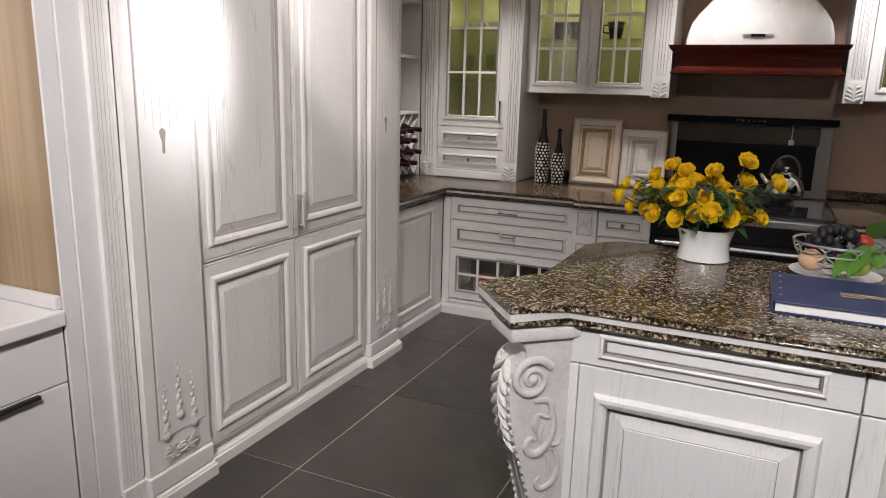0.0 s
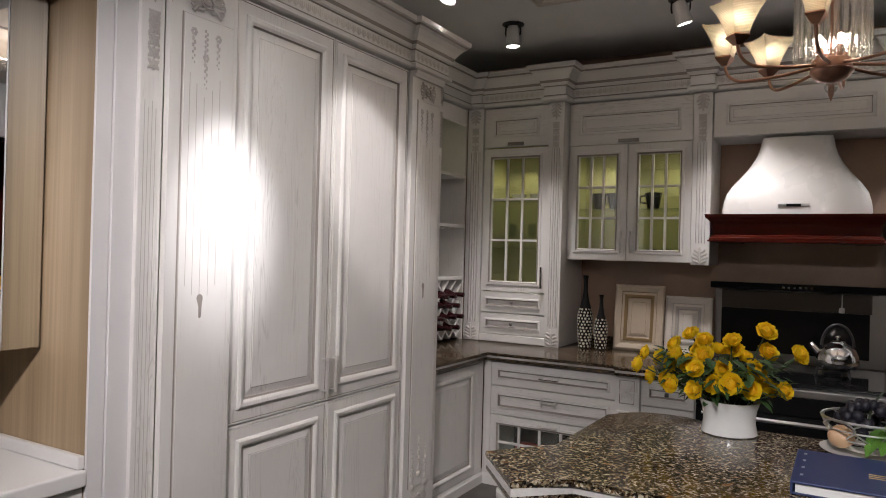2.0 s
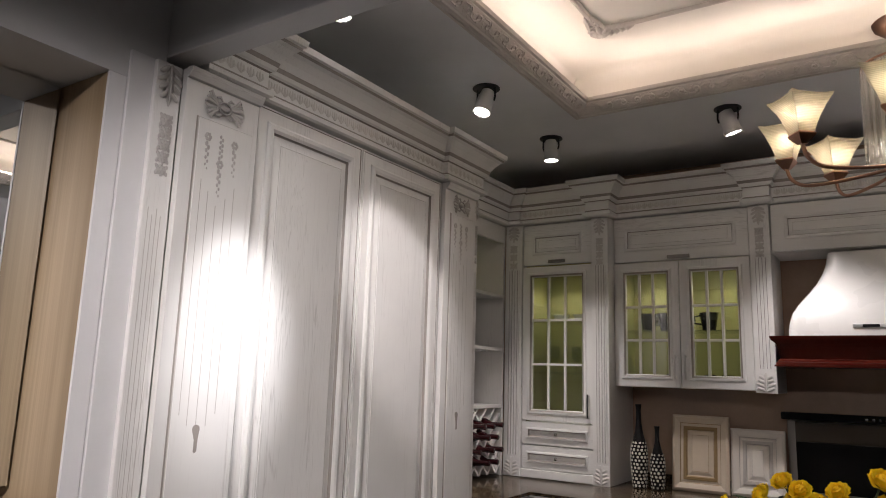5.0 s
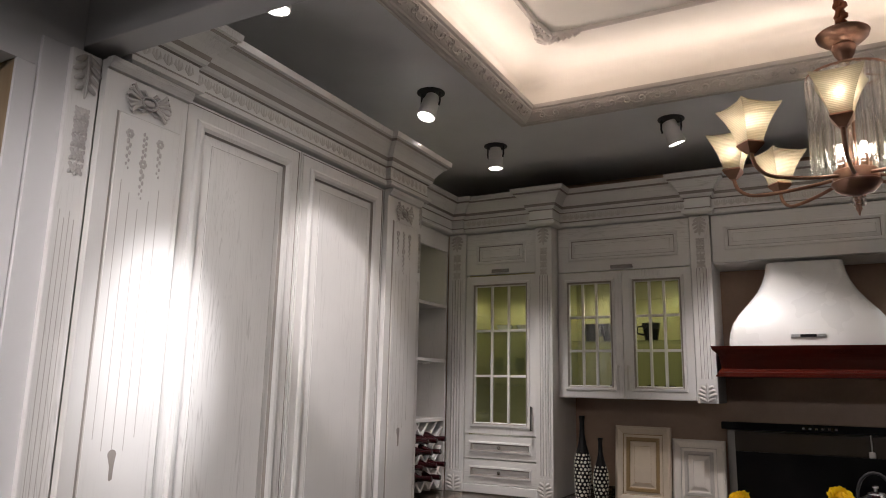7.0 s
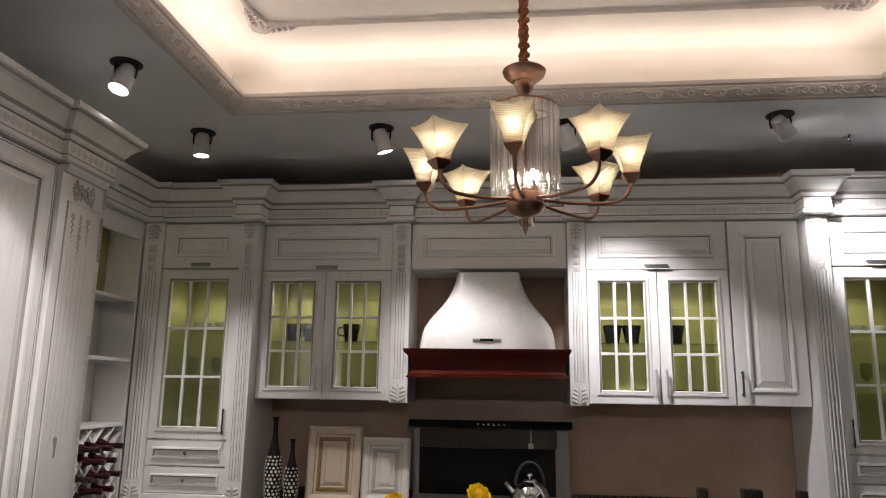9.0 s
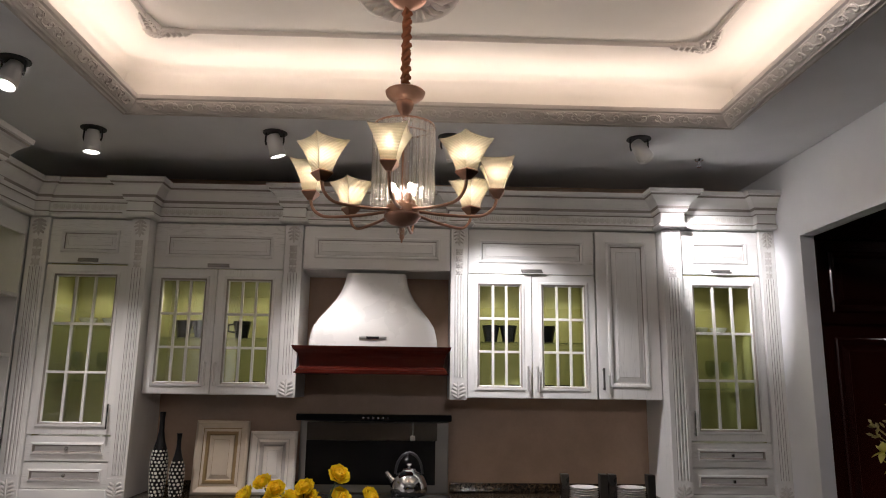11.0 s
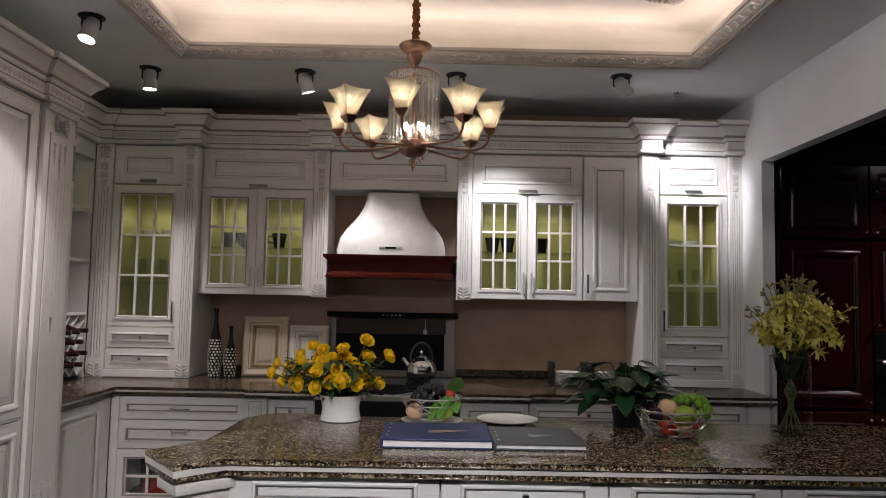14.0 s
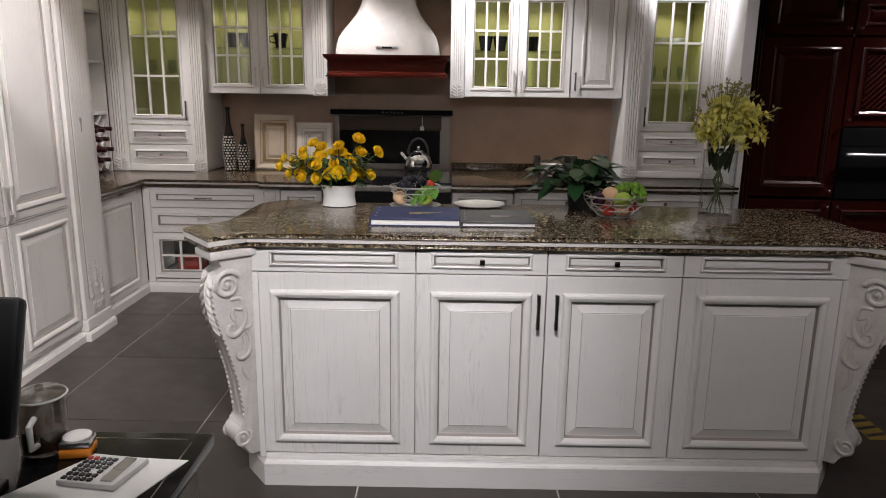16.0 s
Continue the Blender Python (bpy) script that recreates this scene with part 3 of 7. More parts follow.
def lobe(bm, pts, widths, thick=0.35, n=8):
    """A flat rounded petal in relief to -y, along points in the board's plane."""
    pts = [Vector(p) for p in pts]
    loops = []
    for i, p in enumerate(pts):
        d = (pts[min(i + 1, len(pts) - 1)] - pts[max(i - 1, 0)])
        d = Vector((d.x, 0, d.z)).normalized()
        s = Vector((d.z, 0, -d.x))
        loops.append([tuple(p + (s * math.cos(2 * math.pi * k / n) + Vector((0, thick, 0)) * math.sin(2 * math.pi * k / n)) * widths[i]) for k in range(n)])
    rings(bm, loops, True, start=True)
    return bm


def acanthus(bm, cx, z0, h, w, y=0.0, flip=1, n=4):
    """An upright carved leaf: a broad body, paired lobes that turn outwards, a raised rib and a curled tip."""
    s = 1 if flip > 0 else -1
    base = z0 if s > 0 else z0 + h
    lobe(bm, [(cx, y, base), (cx, y - 0.002, base + s * h * 0.35), (cx, y - 0.003, base + s * h * 0.75), (cx, y - 0.002, base + s * h)], [w * 0.16, w * 0.20, w * 0.15, w * 0.03], 0.16)
    for i in range(n):
        f = i / (n - 1)
        zz, reach = base + s * h * (0.02 + 0.62 * f), w * (0.54 - 0.24 * abs(f - 0.30))
        for side in (-1, 1):
            lobe(bm, [(cx + side * w * 0.06, y - 0.001, zz), (cx + side * reach * 0.45, y - 0.004, zz + s * h * 0.09), (cx + side * reach * 0.85, y - 0.005, zz + s * h * 0.17), (cx + side * reach, y - 0.003, zz + s * h * 0.19)], [w * 0.06, w * 0.105, w * 0.085, w * 0.04], 0.5)
    tube(bm, [(cx, y - 0.006, base), (cx, y - 0.009, base + s * h * 0.5), (cx, y - 0.007, base + s * h * 0.96)], [w * 0.045, w * 0.05, w * 0.02], 6)
    return bm


def flower_drop(bm, cx, z1, h, w, y=0.0):
    """A hanging string of carved blossoms between paired leaves."""
    n = max(3, int(h / (w * 0.66)))
    tube(bm, [(cx, y - 0.001, z1), (cx, y - 0.002, z1 - h * 0.5), (cx, y - 0.001, z1 - h)], w * 0.06, 5)
    for i in range(n):
        z = z1 - h * (i + 0.5) / n
        r = w * (0.34 - 0.10 * i / n)
        for side in (-1, 1):
            for up in (-1, 1):
                lobe(bm, [(cx + side * r * 0.4, y, z - up * r * 0.2), (cx + side * w * 0.28, y - 0.002, z + up * r * 0.7), (cx + side * w * 0.36, y - 0.001, z + up * r * 1.0)], [w * 0.06, w * 0.11, w * 0.05], 0.4)
        for k in range(6):
            a = 2 * math.pi * k / 6 + i
            lobe(bm, [(cx, y - 0.003, z), (cx + r * 0.7 * math.cos(a), y - 0.004, z + r * 0.7 * math.sin(a)), (cx + r * 1.1 * math.cos(a), y - 0.002, z + r * 1.1 * math.sin(a))], [r * 0.25, r * 0.42, r * 0.2], 0.35)
        ball(bm, (cx, y - 0.005, z), r * 0.34, 8, (1, 0.5, 1))
    return bm


def bell_string(bm, cx, z1, h, w, y=0.0, drop=0):
    """A small disc with a thread of little husks under it."""
    for k in range(6):
        a = 2 * math.pi * k / 6
        ball(bm, (cx + w * 0.3 * math.cos(a), y - 0.001, z1 + w * 0.3 * math.sin(a)), w * 0.22, 5, (1, 0.4, 1))
    n = 8
    for i in range(n):
        r = w * (0.26 - 0.018 * i)
        ball(bm, (cx + (w * 0.13 if i % 2 else -w * 0.13), y - 0.001, z1 - w * 0.8 - (h - w) * i / n), r, 5, (0.8, 0.45, 1.2))
    return bm


def rosette(bm, cx, cz, w, h, y=0.0, n=6):
    """A carved oval medallion with a fan of curling leaves to either side and small ones above and below."""
    ball(bm, (cx, y - 0.002, cz), w * 0.10, 10, (1.2, 0.3, h / w * 1.2))
    tube(bm, [(cx + w * 0.155 * math.cos(2 * math.pi * i / 16), y - 0.003, cz + h * 0.22 * math.sin(2 * math.pi * i / 16)) for i in range(17)], w * 0.024, 6)
    for side in (-1, 1):
        for k in range(n):
            f = 2 * k / (n - 1) - 1
            reach = w * (0.5 - 0.10 * abs(f))
            z1, z2 = cz + h * 0.20 * f, cz + h * 0.46 * f
            curl = h * 0.06 * (1 if f >= 0 else -1)
            pts = [(cx + side * w * 0.125, y - 0.001, cz + h * 0.10 * f), (cx + side * (w * 0.15 + reach) / 2, y - 0.004, z1 + curl), (cx + side * reach * 0.88, y - 0.005, z2 + curl * 0.4), (cx + side * reach, y - 0.003, z2 - curl)]
            lobe(bm, pts, [w * 0.018, w * 0.038, w * 0.034, w * 0.018], 0.5)
        for up in (-1, 1):
            lobe(bm, [(cx + side * w * 0.04, y - 0.001, cz + up * h * 0.20), (cx + side * w * 0.13, y - 0.004, cz + up * h * 0.36), (cx + side * w * 0.21, y - 0.002, cz + up * h * 0.33)], [w * 0.022, w * 0.034, w * 0.016], 0.5)
    return bm


def pilaster(parent, x0, z0, x1, z1, y=0.0, depth=0.02, foot=True, low_plain=0.0):
    """A fluted flat column with a carved head, a hanging flower and a leaf at its foot."""
    w = x1 - x0
    part("shaft", box(fresh(), x0, y, z0, x1, y + depth, z1, 0.003), OAK, parent)
    zt = z1 - 0.30 if z1 - z0 > 0.7 else z1 - 0.26
    zb = z0 + (0.13 if foot else 0.02)
    for i in range(4):
        x = x0 + w * (0.26 + 0.16 * i)
        part("flute", box(fresh(), x - w * 0.013, y - 0.0004, zb, x + w * 0.013, y + 0.001, zt), [GLAZE], parent)
        part("reed", tube(fresh(), [(x + w * 0.08, y, zb), (x + w * 0.08, y, zt)], w * 0.045, 6), OAK, parent, smooth=60)
    part("leaf_carving", acanthus(fresh(), (x0 + x1) / 2, z1 - 0.115, 0.105, w * 0.66, y, -1), GLAZED_CARVING, parent, "carved acanthus leaf", smooth=60)
    part("flower_drop", flower_drop(fresh(), (x0 + x1) / 2, z1 - 0.13, 0.17, w * 0.55, y), GLAZED_CARVING, parent, "carved flower drop", smooth=60)
    if foot:
        bm = fresh()
        box(bm, x0 + 0.002, y - 0.003, z0, x1 - 0.002, y + 0.001, z0 + 0.115)
        part("foot_block", bm, OAK, parent)
        bm = fresh()
        acanthus(bm, (x0 + x1) / 2, z0 + 0.008, 0.10, w * 0.82, y - 0.003)
        part("foot_leaf", bm, CARVED, parent, "carved acanthus leaf", smooth=60)


def carcass(parent, x0, z0, x1, z1, depth, y=0.022, mat=None, back=None, t=0.018, open_front=True):
    """Sides, top, bottom and back of a cabinet."""
    for a, b in ((x0, x0 + t), (x1 - t, x1)):
        part("side_panel", box(fresh(), a, y, z0, b, depth, z1, 0.001), mat or OAK, parent)
    if back:
        for a, b in ((x0 + t, x0 + t + 0.0008), (x1 - t - 0.0008, x1 - t)):
            part("side_lining", box(fresh(), a, y + 0.006, z0 + t + 0.001, b, depth - 0.013, z1 - t - 0.001), back, parent, "coloured inner lining")
    part("top_panel", box(fresh(), x0 + t, y, z1 - t, x1 - t, depth, z1), mat or OAK, parent)
    part("bottom_panel", box(fresh(), x0 + t, y, z0, x1 - t, depth, z0 + t), mat or OAK, parent)
    part("back_panel", box(fresh(), x0 + t, depth - 0.012, z0 + t, x1 - t, depth, z1 - t), back or mat or OAK, parent)


def cup_and_saucer(x, y, z, s=1.0, spin=0.0):
    t = thing("coffee_cup", place(x, y, z, spin), "dark glazed cup on a cabinet shelf", "cup", "cups in the cabinets")
    prof = [(0.022 * s, 0), (0.03 * s, 0.004), (0.036 * s, 0.04 * s), (0.045 * s, 0.085 * s), (0.042 * s, 0.085 * s), (0.033 * s, 0.04 * s), (0.02 * s, 0.01)]
    part("body", lathe(fresh(), prof, 16), BLACK_GLOSS, t, smooth=50)
    part("cup_handle", tube(fresh(), [(0.04 * s, 0, 0.07 * s), (0.066 * s, 0, 0.066 * s), (0.066 * s, 0, 0.035 * s), (0.036 * s, 0, 0.03 * s)], 0.005 * s, 6), BLACK_GLOSS, t, smooth=60)
    return t


def wine_glass(x, y, z, s=1.0):
    return solo("wine_glass", lathe(fresh(), [(0.03 * s, 0), (0.03 * s, 0.003), (0.004 * s, 0.008), (0.004 * s, 0.07 * s), (0.03 * s, 0.10 * s), (0.033 * s, 0.15 * s), (0.026 * s, 0.18 * s), (0.024 * s, 0.18 * s), (0.031 * s, 0.15 * s), (0.028 * s, 0.10 * s), (0.003, 0.078 * s)], 16), PANE, place(x, y, z), "clear stemmed glass on a cabinet shelf", "glass", "glasses in the cabinets", smooth=50)

# ---- structure ----
BACK, LEFT, RIGHT, HEAD = 4.87, -2.40, 2.33, 2.325


def slab(name, x0, y0, z0, x1, y1, z1, mat, label, category, bevel=0.0):
    return solo(name, box(fresh(), x0, y0, z0, x1, y1, z1, bevel), mat, Matrix.Identity(4), label, category, kind="structure")


floor = slab("floor", -4.2, -3.2, -0.10, 5.2, 5.2, -0.004, GROUT, "dark grey stone-look tiles with pale joints", "floor")
slab("wall_back", -2.55, BACK, 0, 2.41, BACK + 0.12, 3.2, TAUPE, "taupe brown wall covering behind the worktop", "wall")
slab("wall_left", LEFT - 0.12, 1.56, 0, LEFT, BACK, 3.2, WHITE_WALL, "white wall behind the tall cabinets", "wall")
slab("wall_left_aisle", -2.75, -3.2, 0, -2.63, 1.56, 3.2, WHITE_WALL, "plain wall of the aisle", "wall")
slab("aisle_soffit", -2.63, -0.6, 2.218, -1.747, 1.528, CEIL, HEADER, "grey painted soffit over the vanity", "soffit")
# unseen wall, added to close the space behind the walk
slab("wall_near", -2.75, -3.32, 0, 5.2, -3.2, 3.2, PAINTED_DARK, "unseen near-black wall added to close the space behind the walk", "wall")
# the right-hand wall with its wide opening
slab("wall_right_far_pier", RIGHT, 4.15, 0, RIGHT + 0.08, BACK, CEIL, WHITE_WALL, "white painted wall end beside the opening", "wall")
slab("wall_right_lintel", RIGHT, 1.62, HEAD, RIGHT + 0.08, 4.15, CEIL, WHITE_WALL, "white painted wall above the wide opening", "wall")
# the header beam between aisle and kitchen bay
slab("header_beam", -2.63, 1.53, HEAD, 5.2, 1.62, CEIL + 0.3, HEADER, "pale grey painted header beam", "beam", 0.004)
# the next room: near-black surfaces stand in for its darkness
slab("wall_next_room_back", 2.41, 4.98, 0, 5.2, 5.08, 3.0, PAINTED_DARK, "near-black wall standing in for the next room's darkness", "wall")
slab("wall_next_room_side", 5.08, -3.2, 0, 5.2, 4.98, 3.0, PAINTED_DARK, "near-black wall standing in for the next room's darkness", "wall")
slab("ceiling_next_room", 2.41, 1.62, 2.62, 5.08, 4.98, 2.72, PAINTED_DARK, "near-black ceiling standing in for the next room's darkness", "ceiling")
slab("ceiling_aisle", -2.75, -3.2, CEIL, 5.2, 1.53, CEIL + 0.1, PAINT, "grey painted aisle ceiling", "ceiling")

# kitchen ceiling with a raised tray
bm = fresh()
ox0, ox1, oy0, oy1 = -1.29, 1.71, 2.20, 3.63
for a in ((-2.63, 1.62, ox0, BACK), (ox1, 1.62, RIGHT, BACK), (ox0, 1.62, ox1, oy0), (ox0, oy1, ox1, BACK)):
    box(bm, a[0], a[1], CEIL, a[2], a[3], CEIL + 0.03)
solo("ceiling", bm, PAINT, Matrix.Identity(4), "grey painted lowered ceiling", "ceiling", kind="structure")
TOP = 3.03
bm = fresh()
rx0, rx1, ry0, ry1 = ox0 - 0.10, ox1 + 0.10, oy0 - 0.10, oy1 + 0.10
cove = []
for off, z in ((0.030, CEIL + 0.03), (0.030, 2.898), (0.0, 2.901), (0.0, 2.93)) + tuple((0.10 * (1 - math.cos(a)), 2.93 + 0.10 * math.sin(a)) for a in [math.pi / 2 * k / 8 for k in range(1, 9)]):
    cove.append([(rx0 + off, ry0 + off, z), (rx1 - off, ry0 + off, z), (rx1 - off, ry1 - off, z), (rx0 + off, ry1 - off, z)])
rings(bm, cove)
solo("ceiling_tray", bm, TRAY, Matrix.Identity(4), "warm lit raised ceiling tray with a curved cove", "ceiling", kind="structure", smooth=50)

# carved lip of the tray: a cornice that stands up above the ceiling and hides the light strips
bm = fresh()
path = [(TX0, TY0), (TX0, TY1), (TX1, TY1), (TX1, TY0)]
LIP = [(-0.116, CEIL + 0.002), (-0.116, 2.777), (-0.108, 2.771), (-0.103, 2.763), (-0.090, 2.761), (-0.086, 2.766), (-0.078, 2.768), (-0.074, 2.762), (-0.062, 2.760), (-0.056, 2.766), (-0.050, 2.768), (-0.040, 2.774), (-0.024, 2.784), (-0.011, 2.800), (-0.010, 2.806), (0.0, 2.811), (0.004, 2.828), (-0.012, 2.834), (-0.055, 2.834), (-0.116, CEIL + 0.002)]
lip = solo("tray_cornice", moulding(bm, path, LIP, True), PLASTER, Matrix.Identity(4), "carved plaster cornice round the ceiling tray", "cornice", kind="structure")


def scrollwork(length, pitch, h):
    """A running acanthus scroll along x, in relief to -y: a waving stem, curled tendrils and paired leaves."""
    bm = fresh()
    n = max(1, int(length / pitch))
    for i in range(n):
        x, s = (i + 0.5) * length / n, (1 if i % 2 else -1)
        curl = [(x + dx, -0.003, s * dz) for dx, dz in spiral(0, 0, h * 0.44, h * 0.07, -1.5, 1.25, 10)]
        tube(bm, curl, [h * 0.12] * 6 + [h * 0.10] * 3 + [h * 0.06] * 2, 5, flat=0.7)
        tube(bm, [(x - pitch * 0.55, -0.002, -s * h * 0.36), (x - pitch * 0.15, -0.004, -s * h * 0.44), (x + pitch * 0.45, -0.002, s * h * 0.34)], [h * 0.07, h * 0.12, h * 0.05], 5)
        for a, b, c in ((0.18, 0.42, 0.10), (0.34, 0.16, 0.12), (0.46, -0.14, 0.10), (-0.38, 0.30, 0.09), (-0.46, 0.02, 0.10)):
            lobe(bm, [(x + a * pitch, -0.001, s * b * h), (x + (a + 0.10) * pitch, -0.003, s * (b + 0.12) * h), (x + (a + 0.20) * pitch, -0.001, s * (b + 0.16) * h)], [h * c * 0.5, h * c, h * c * 0.3], 0.45, 6)
    return bm


tilt = math.degrees(math.atan2(0.034, 0.039))
for (x, y, rz, length) in ((TX0, TY1, 0, TX1 - TX0), (TX0, TY0, 90, TY1 - TY0), (TX1, TY1, -90, TY1 - TY0)):
    ob = link_mesh("carving", scrollwork(length, 0.070, 0.044), PLASTER, 60)
    ob.parent = lip
    ob.matrix_world = place(x, y, 2.7835, rz) @ pose(0, 0.030 * U, 0, 90 - tilt, 0, 0)

# the upper ceiling's picture-frame bead, its corner carvings and the centre rose
FX0, FX1, FY0, FY1 = -1.063, 1.468, 2.52, 3.285
bm = fresh()
moulding(bm, [(FX0, FY0), (FX0, FY1), (FX1, FY1), (FX1, FY0)], [(-0.012, TOP), (-0.012, TOP - 0.008), (-0.004, TOP - 0.013), (0.004, TOP - 0.010), (0.008, TOP - 0.015), (0.014, TOP - 0.006), (0.014, TOP)], True)
frame_bead = solo("ceiling_frame_moulding", bm, PLASTER, Matrix.Identity(4), "slim plaster frame on the upper ceiling", "moulding", kind="structure", smooth=40)
for x, y, sx, sy in ((FX0, FY1, 1, -1), (FX1, FY1, -1, -1), (FX0, FY0, 1, 1), (FX1, FY0, -1, 1)):
    bm = fresh()
    for k in range(9):
        a = math.pi * 2 * k / 9
        c1, s1 = math.cos(a), math.sin(a)
        tube(bm, [(x, y, TOP - 0.012), (x + 0.030 * c1, y + 0.030 * s1, TOP - 0.016), (x + 0.055 * c1, y + 0.055 * s1, TOP - 0.006)], [0.008, 0.014, 0.006], 6)
    ball(bm, (x, y, TOP - 0.016), 0.020, 8, (1, 1, 0.7))
    for dx, dy in ((sx, 0), (0, sy)):
        for k in range(4):
            f = 0.030 + 0.028 * k
            side = 0.034 - 0.005 * k
            for s in (-1, 1):
                tube(bm, [(x + dx * f, y + dy * f, TOP - 0.004), (x + dx * (f + 0.014) + dy * s * side, y + dy * (f + 0.014) + dx * s * side, TOP - 0.012), (x + dx * (f + 0.040) + dy * s * side * 0.7, y + dy * (f + 0.040) + dx * s * side * 0.7, TOP - 0.008)], [0.008, 0.013, 0.006], 6)
    part("corner_carving", bm, PLASTER, frame_bead, smooth=60)
CX, CY = 0.088, 2.935
bm = fresh()
lathe(bm, [(0.215, 0.0), (0.21, -0.010), (0.195, -0.014), (0.185, -0.008), (0.13, -0.012), (0.10, -0.016), (0.085, -0.012), (0.03, -0.012)], 40)
for k in range(20):
    a = 2 * math.pi * k / 20
    c, s = math.cos(a), math.sin(a)
    tube(bm, [(0.10 * c, 0.10 * s, -0.014), (0.14 * c - 0.012 * s, 0.14 * s + 0.012 * c, -0.022), (0.185 * c, 0.185 * s, -0.014)], [0.008, 0.016, 0.006], 5)
solo("ceiling_rose", bm, PLASTER, place(CX, CY, TOP), "round carved plaster ceiling rose", "ceiling rose", kind="structure", smooth=50)

# ---- ceiling spots ----


def spot_light(x, y, aim, top=CEIL):
    t = thing("ceiling_spotlight", place(x, y, top), "swivelling white cylinder spotlight sunk in the ceiling", "spotlight", "ceiling spotlights")
    bm = fresh()
    lathe(bm, [(0.066, 0.0), (0.066, -0.004), (0.052, -0.005), (0.052, -0.001)], 24)
    part("recess_ring", bm, BLACK_MATT, t, "dark recess ring", smooth=40)
    way = (Vector(aim) - Vector((x, y, top - 0.06))).normalized()
    turn = way.to_track_quat("-Z", "Y").to_matrix().to_4x4()
    m = Matrix.Translation(Vector((0, 0, -0.050))) @ turn @ Matrix.Scale(0.84, 4)
    bm = fresh()
    lathe(bm, [(0.02, 0.05), (0.036, 0.045), (0.047, 0.0), (0.050, -0.055), (0.050, -0.075), (0.053, -0.078), (0.053, -0.098), (0.048, -0.100), (0.044, -0.092)], 24)
    bm.transform(m)
    part("head", bm, WHITE_LACQUER, t, "white cylinder head", smooth=40)
    bm = fresh()
    lathe(bm, [(0.044, -0.094), (0.0435, -0.0945)], 24)
    bm.transform(m)
    part("lens", bm, LENS, t, "bright lamp lens")
    for s in (-1, 1):
        bm = fresh()
        tube(bm, [(s * 0.048, 0, 0.0), (s * 0.049, 0, -0.05), (s * 0.044, 0, -0.070)], 0.005, 5)
        part("bracket", bm, BLACK_MATT, t, smooth=60)


for (sx, sy), aim, *_ in SPOTS:
    spot_light(sx, sy, aim)
# housings for the added spots, all out of view
for (sx, sy, sz), aim, *_ in UNSEEN_SPOTS:
    spot_light(sx, sy, aim, sz)
t = thing("fire_sprinkler", place(1.80, 4.22, CEIL), "small chrome sprinkler head on the ceiling", "sprinkler")
part("collar", lathe(fresh(), [(0.026, 0), (0.024, -0.006), (0.010, -0.010)], 16), CHROME, t, smooth=50)
part("nozzle", lathe(fresh(), [(0.008, -0.008), (0.008, -0.030), (0.004, -0.034)], 10), CHROME, t, smooth=50)
part("deflector", lathe(fresh(), [(0.016, -0.044), (0.016, -0.047)], 12), CHROME, t)
for s in (-1, 1):
    part("arm", tube(fresh(), [(s * 0.007, 0, -0.028), (s * 0.012, 0, -0.036), (0.002 * s, 0, -0.045)], 0.002, 5), CHROME, t)

# ---- tall cabinets on the left: front at x = -1.72, facing +x; local x runs along world y ----
TALL = place(-1.72, 1.557, 0, 90)
TZ0, TMID, TZ1 = 0.085, 0.783, 2.30


def husk_panel(parent, x0, x1, y, flip=False):
    """Bell-flower strings and the carved ovals of the pull-out fronts."""
    w, c = x1 - x0, (x0 + x1) / 2
    bm = fresh()
    rosette(bm, c, 2.215, w * 0.56, 0.085, y)
    tagged(part("carved_oval", bm, GLAZED_CARVING, parent, "carved leafy oval", smooth=60), kind="stuff")
    for dx in (-0.18, 0.18):
        bm = fresh()
        bell_string(bm, c + w * dx, 2.11, 0.115, 0.028, y)
        part("bell_flower_string", bm, GLAZED_CARVING, parent, smooth=60)
    bm = fresh()
    for i in range(9):
        ball(bm, (c + (0.004 if i % 2 else -0.004), y - 0.001, 2.122 - i * 0.0085), 0.005, 5, (1, 0.45, 1.3))
    bell_string(bm, c, 2.035, 0.115, 0.028, y)
    part("bell_flower_string", bm, GLAZED_CARVING, parent, smooth=60)
    for dx, z in ((-0.22, 0.43), (0.0, 0.485), (0.22, 0.43)):
        n = 9
        bm = fresh()
        for i in range(n):
            r = 0.0050 + 0.0011 * i
            ball(bm, (c + w * dx + (0.004 if i % 2 else -0.004), y - 0.001, z - i * 0.0205), r, 5, (1, 0.5, 1.2))
        ball(bm, (c + w * dx, y - 0.002, z - n * 0.0205), 0.018, 8, (1, 0.5, 1))
        part("bell_flower_string", bm, GLAZED_CARVING, parent, smooth=60)
    bm = fresh()
    rosette(bm, c, 0.180, w * 0.56, 0.070, y)
    tagged(part("carved_oval", bm, GLAZED_CARVING, parent, smooth=60), kind="stuff")
    for dx, z1 in ((-0.22, 1.975), (-0.12, 1.945), (-0.01, 1.905), (0.11, 1.935), (0.22, 1.975)):
        part("groove", box(fresh(), c + w * dx - 0.0011, y - 0.0002, 1.22 + 0.30 * abs(dx), c + w * dx + 0.0011, y + 0.001, z1), GROOVE, parent)


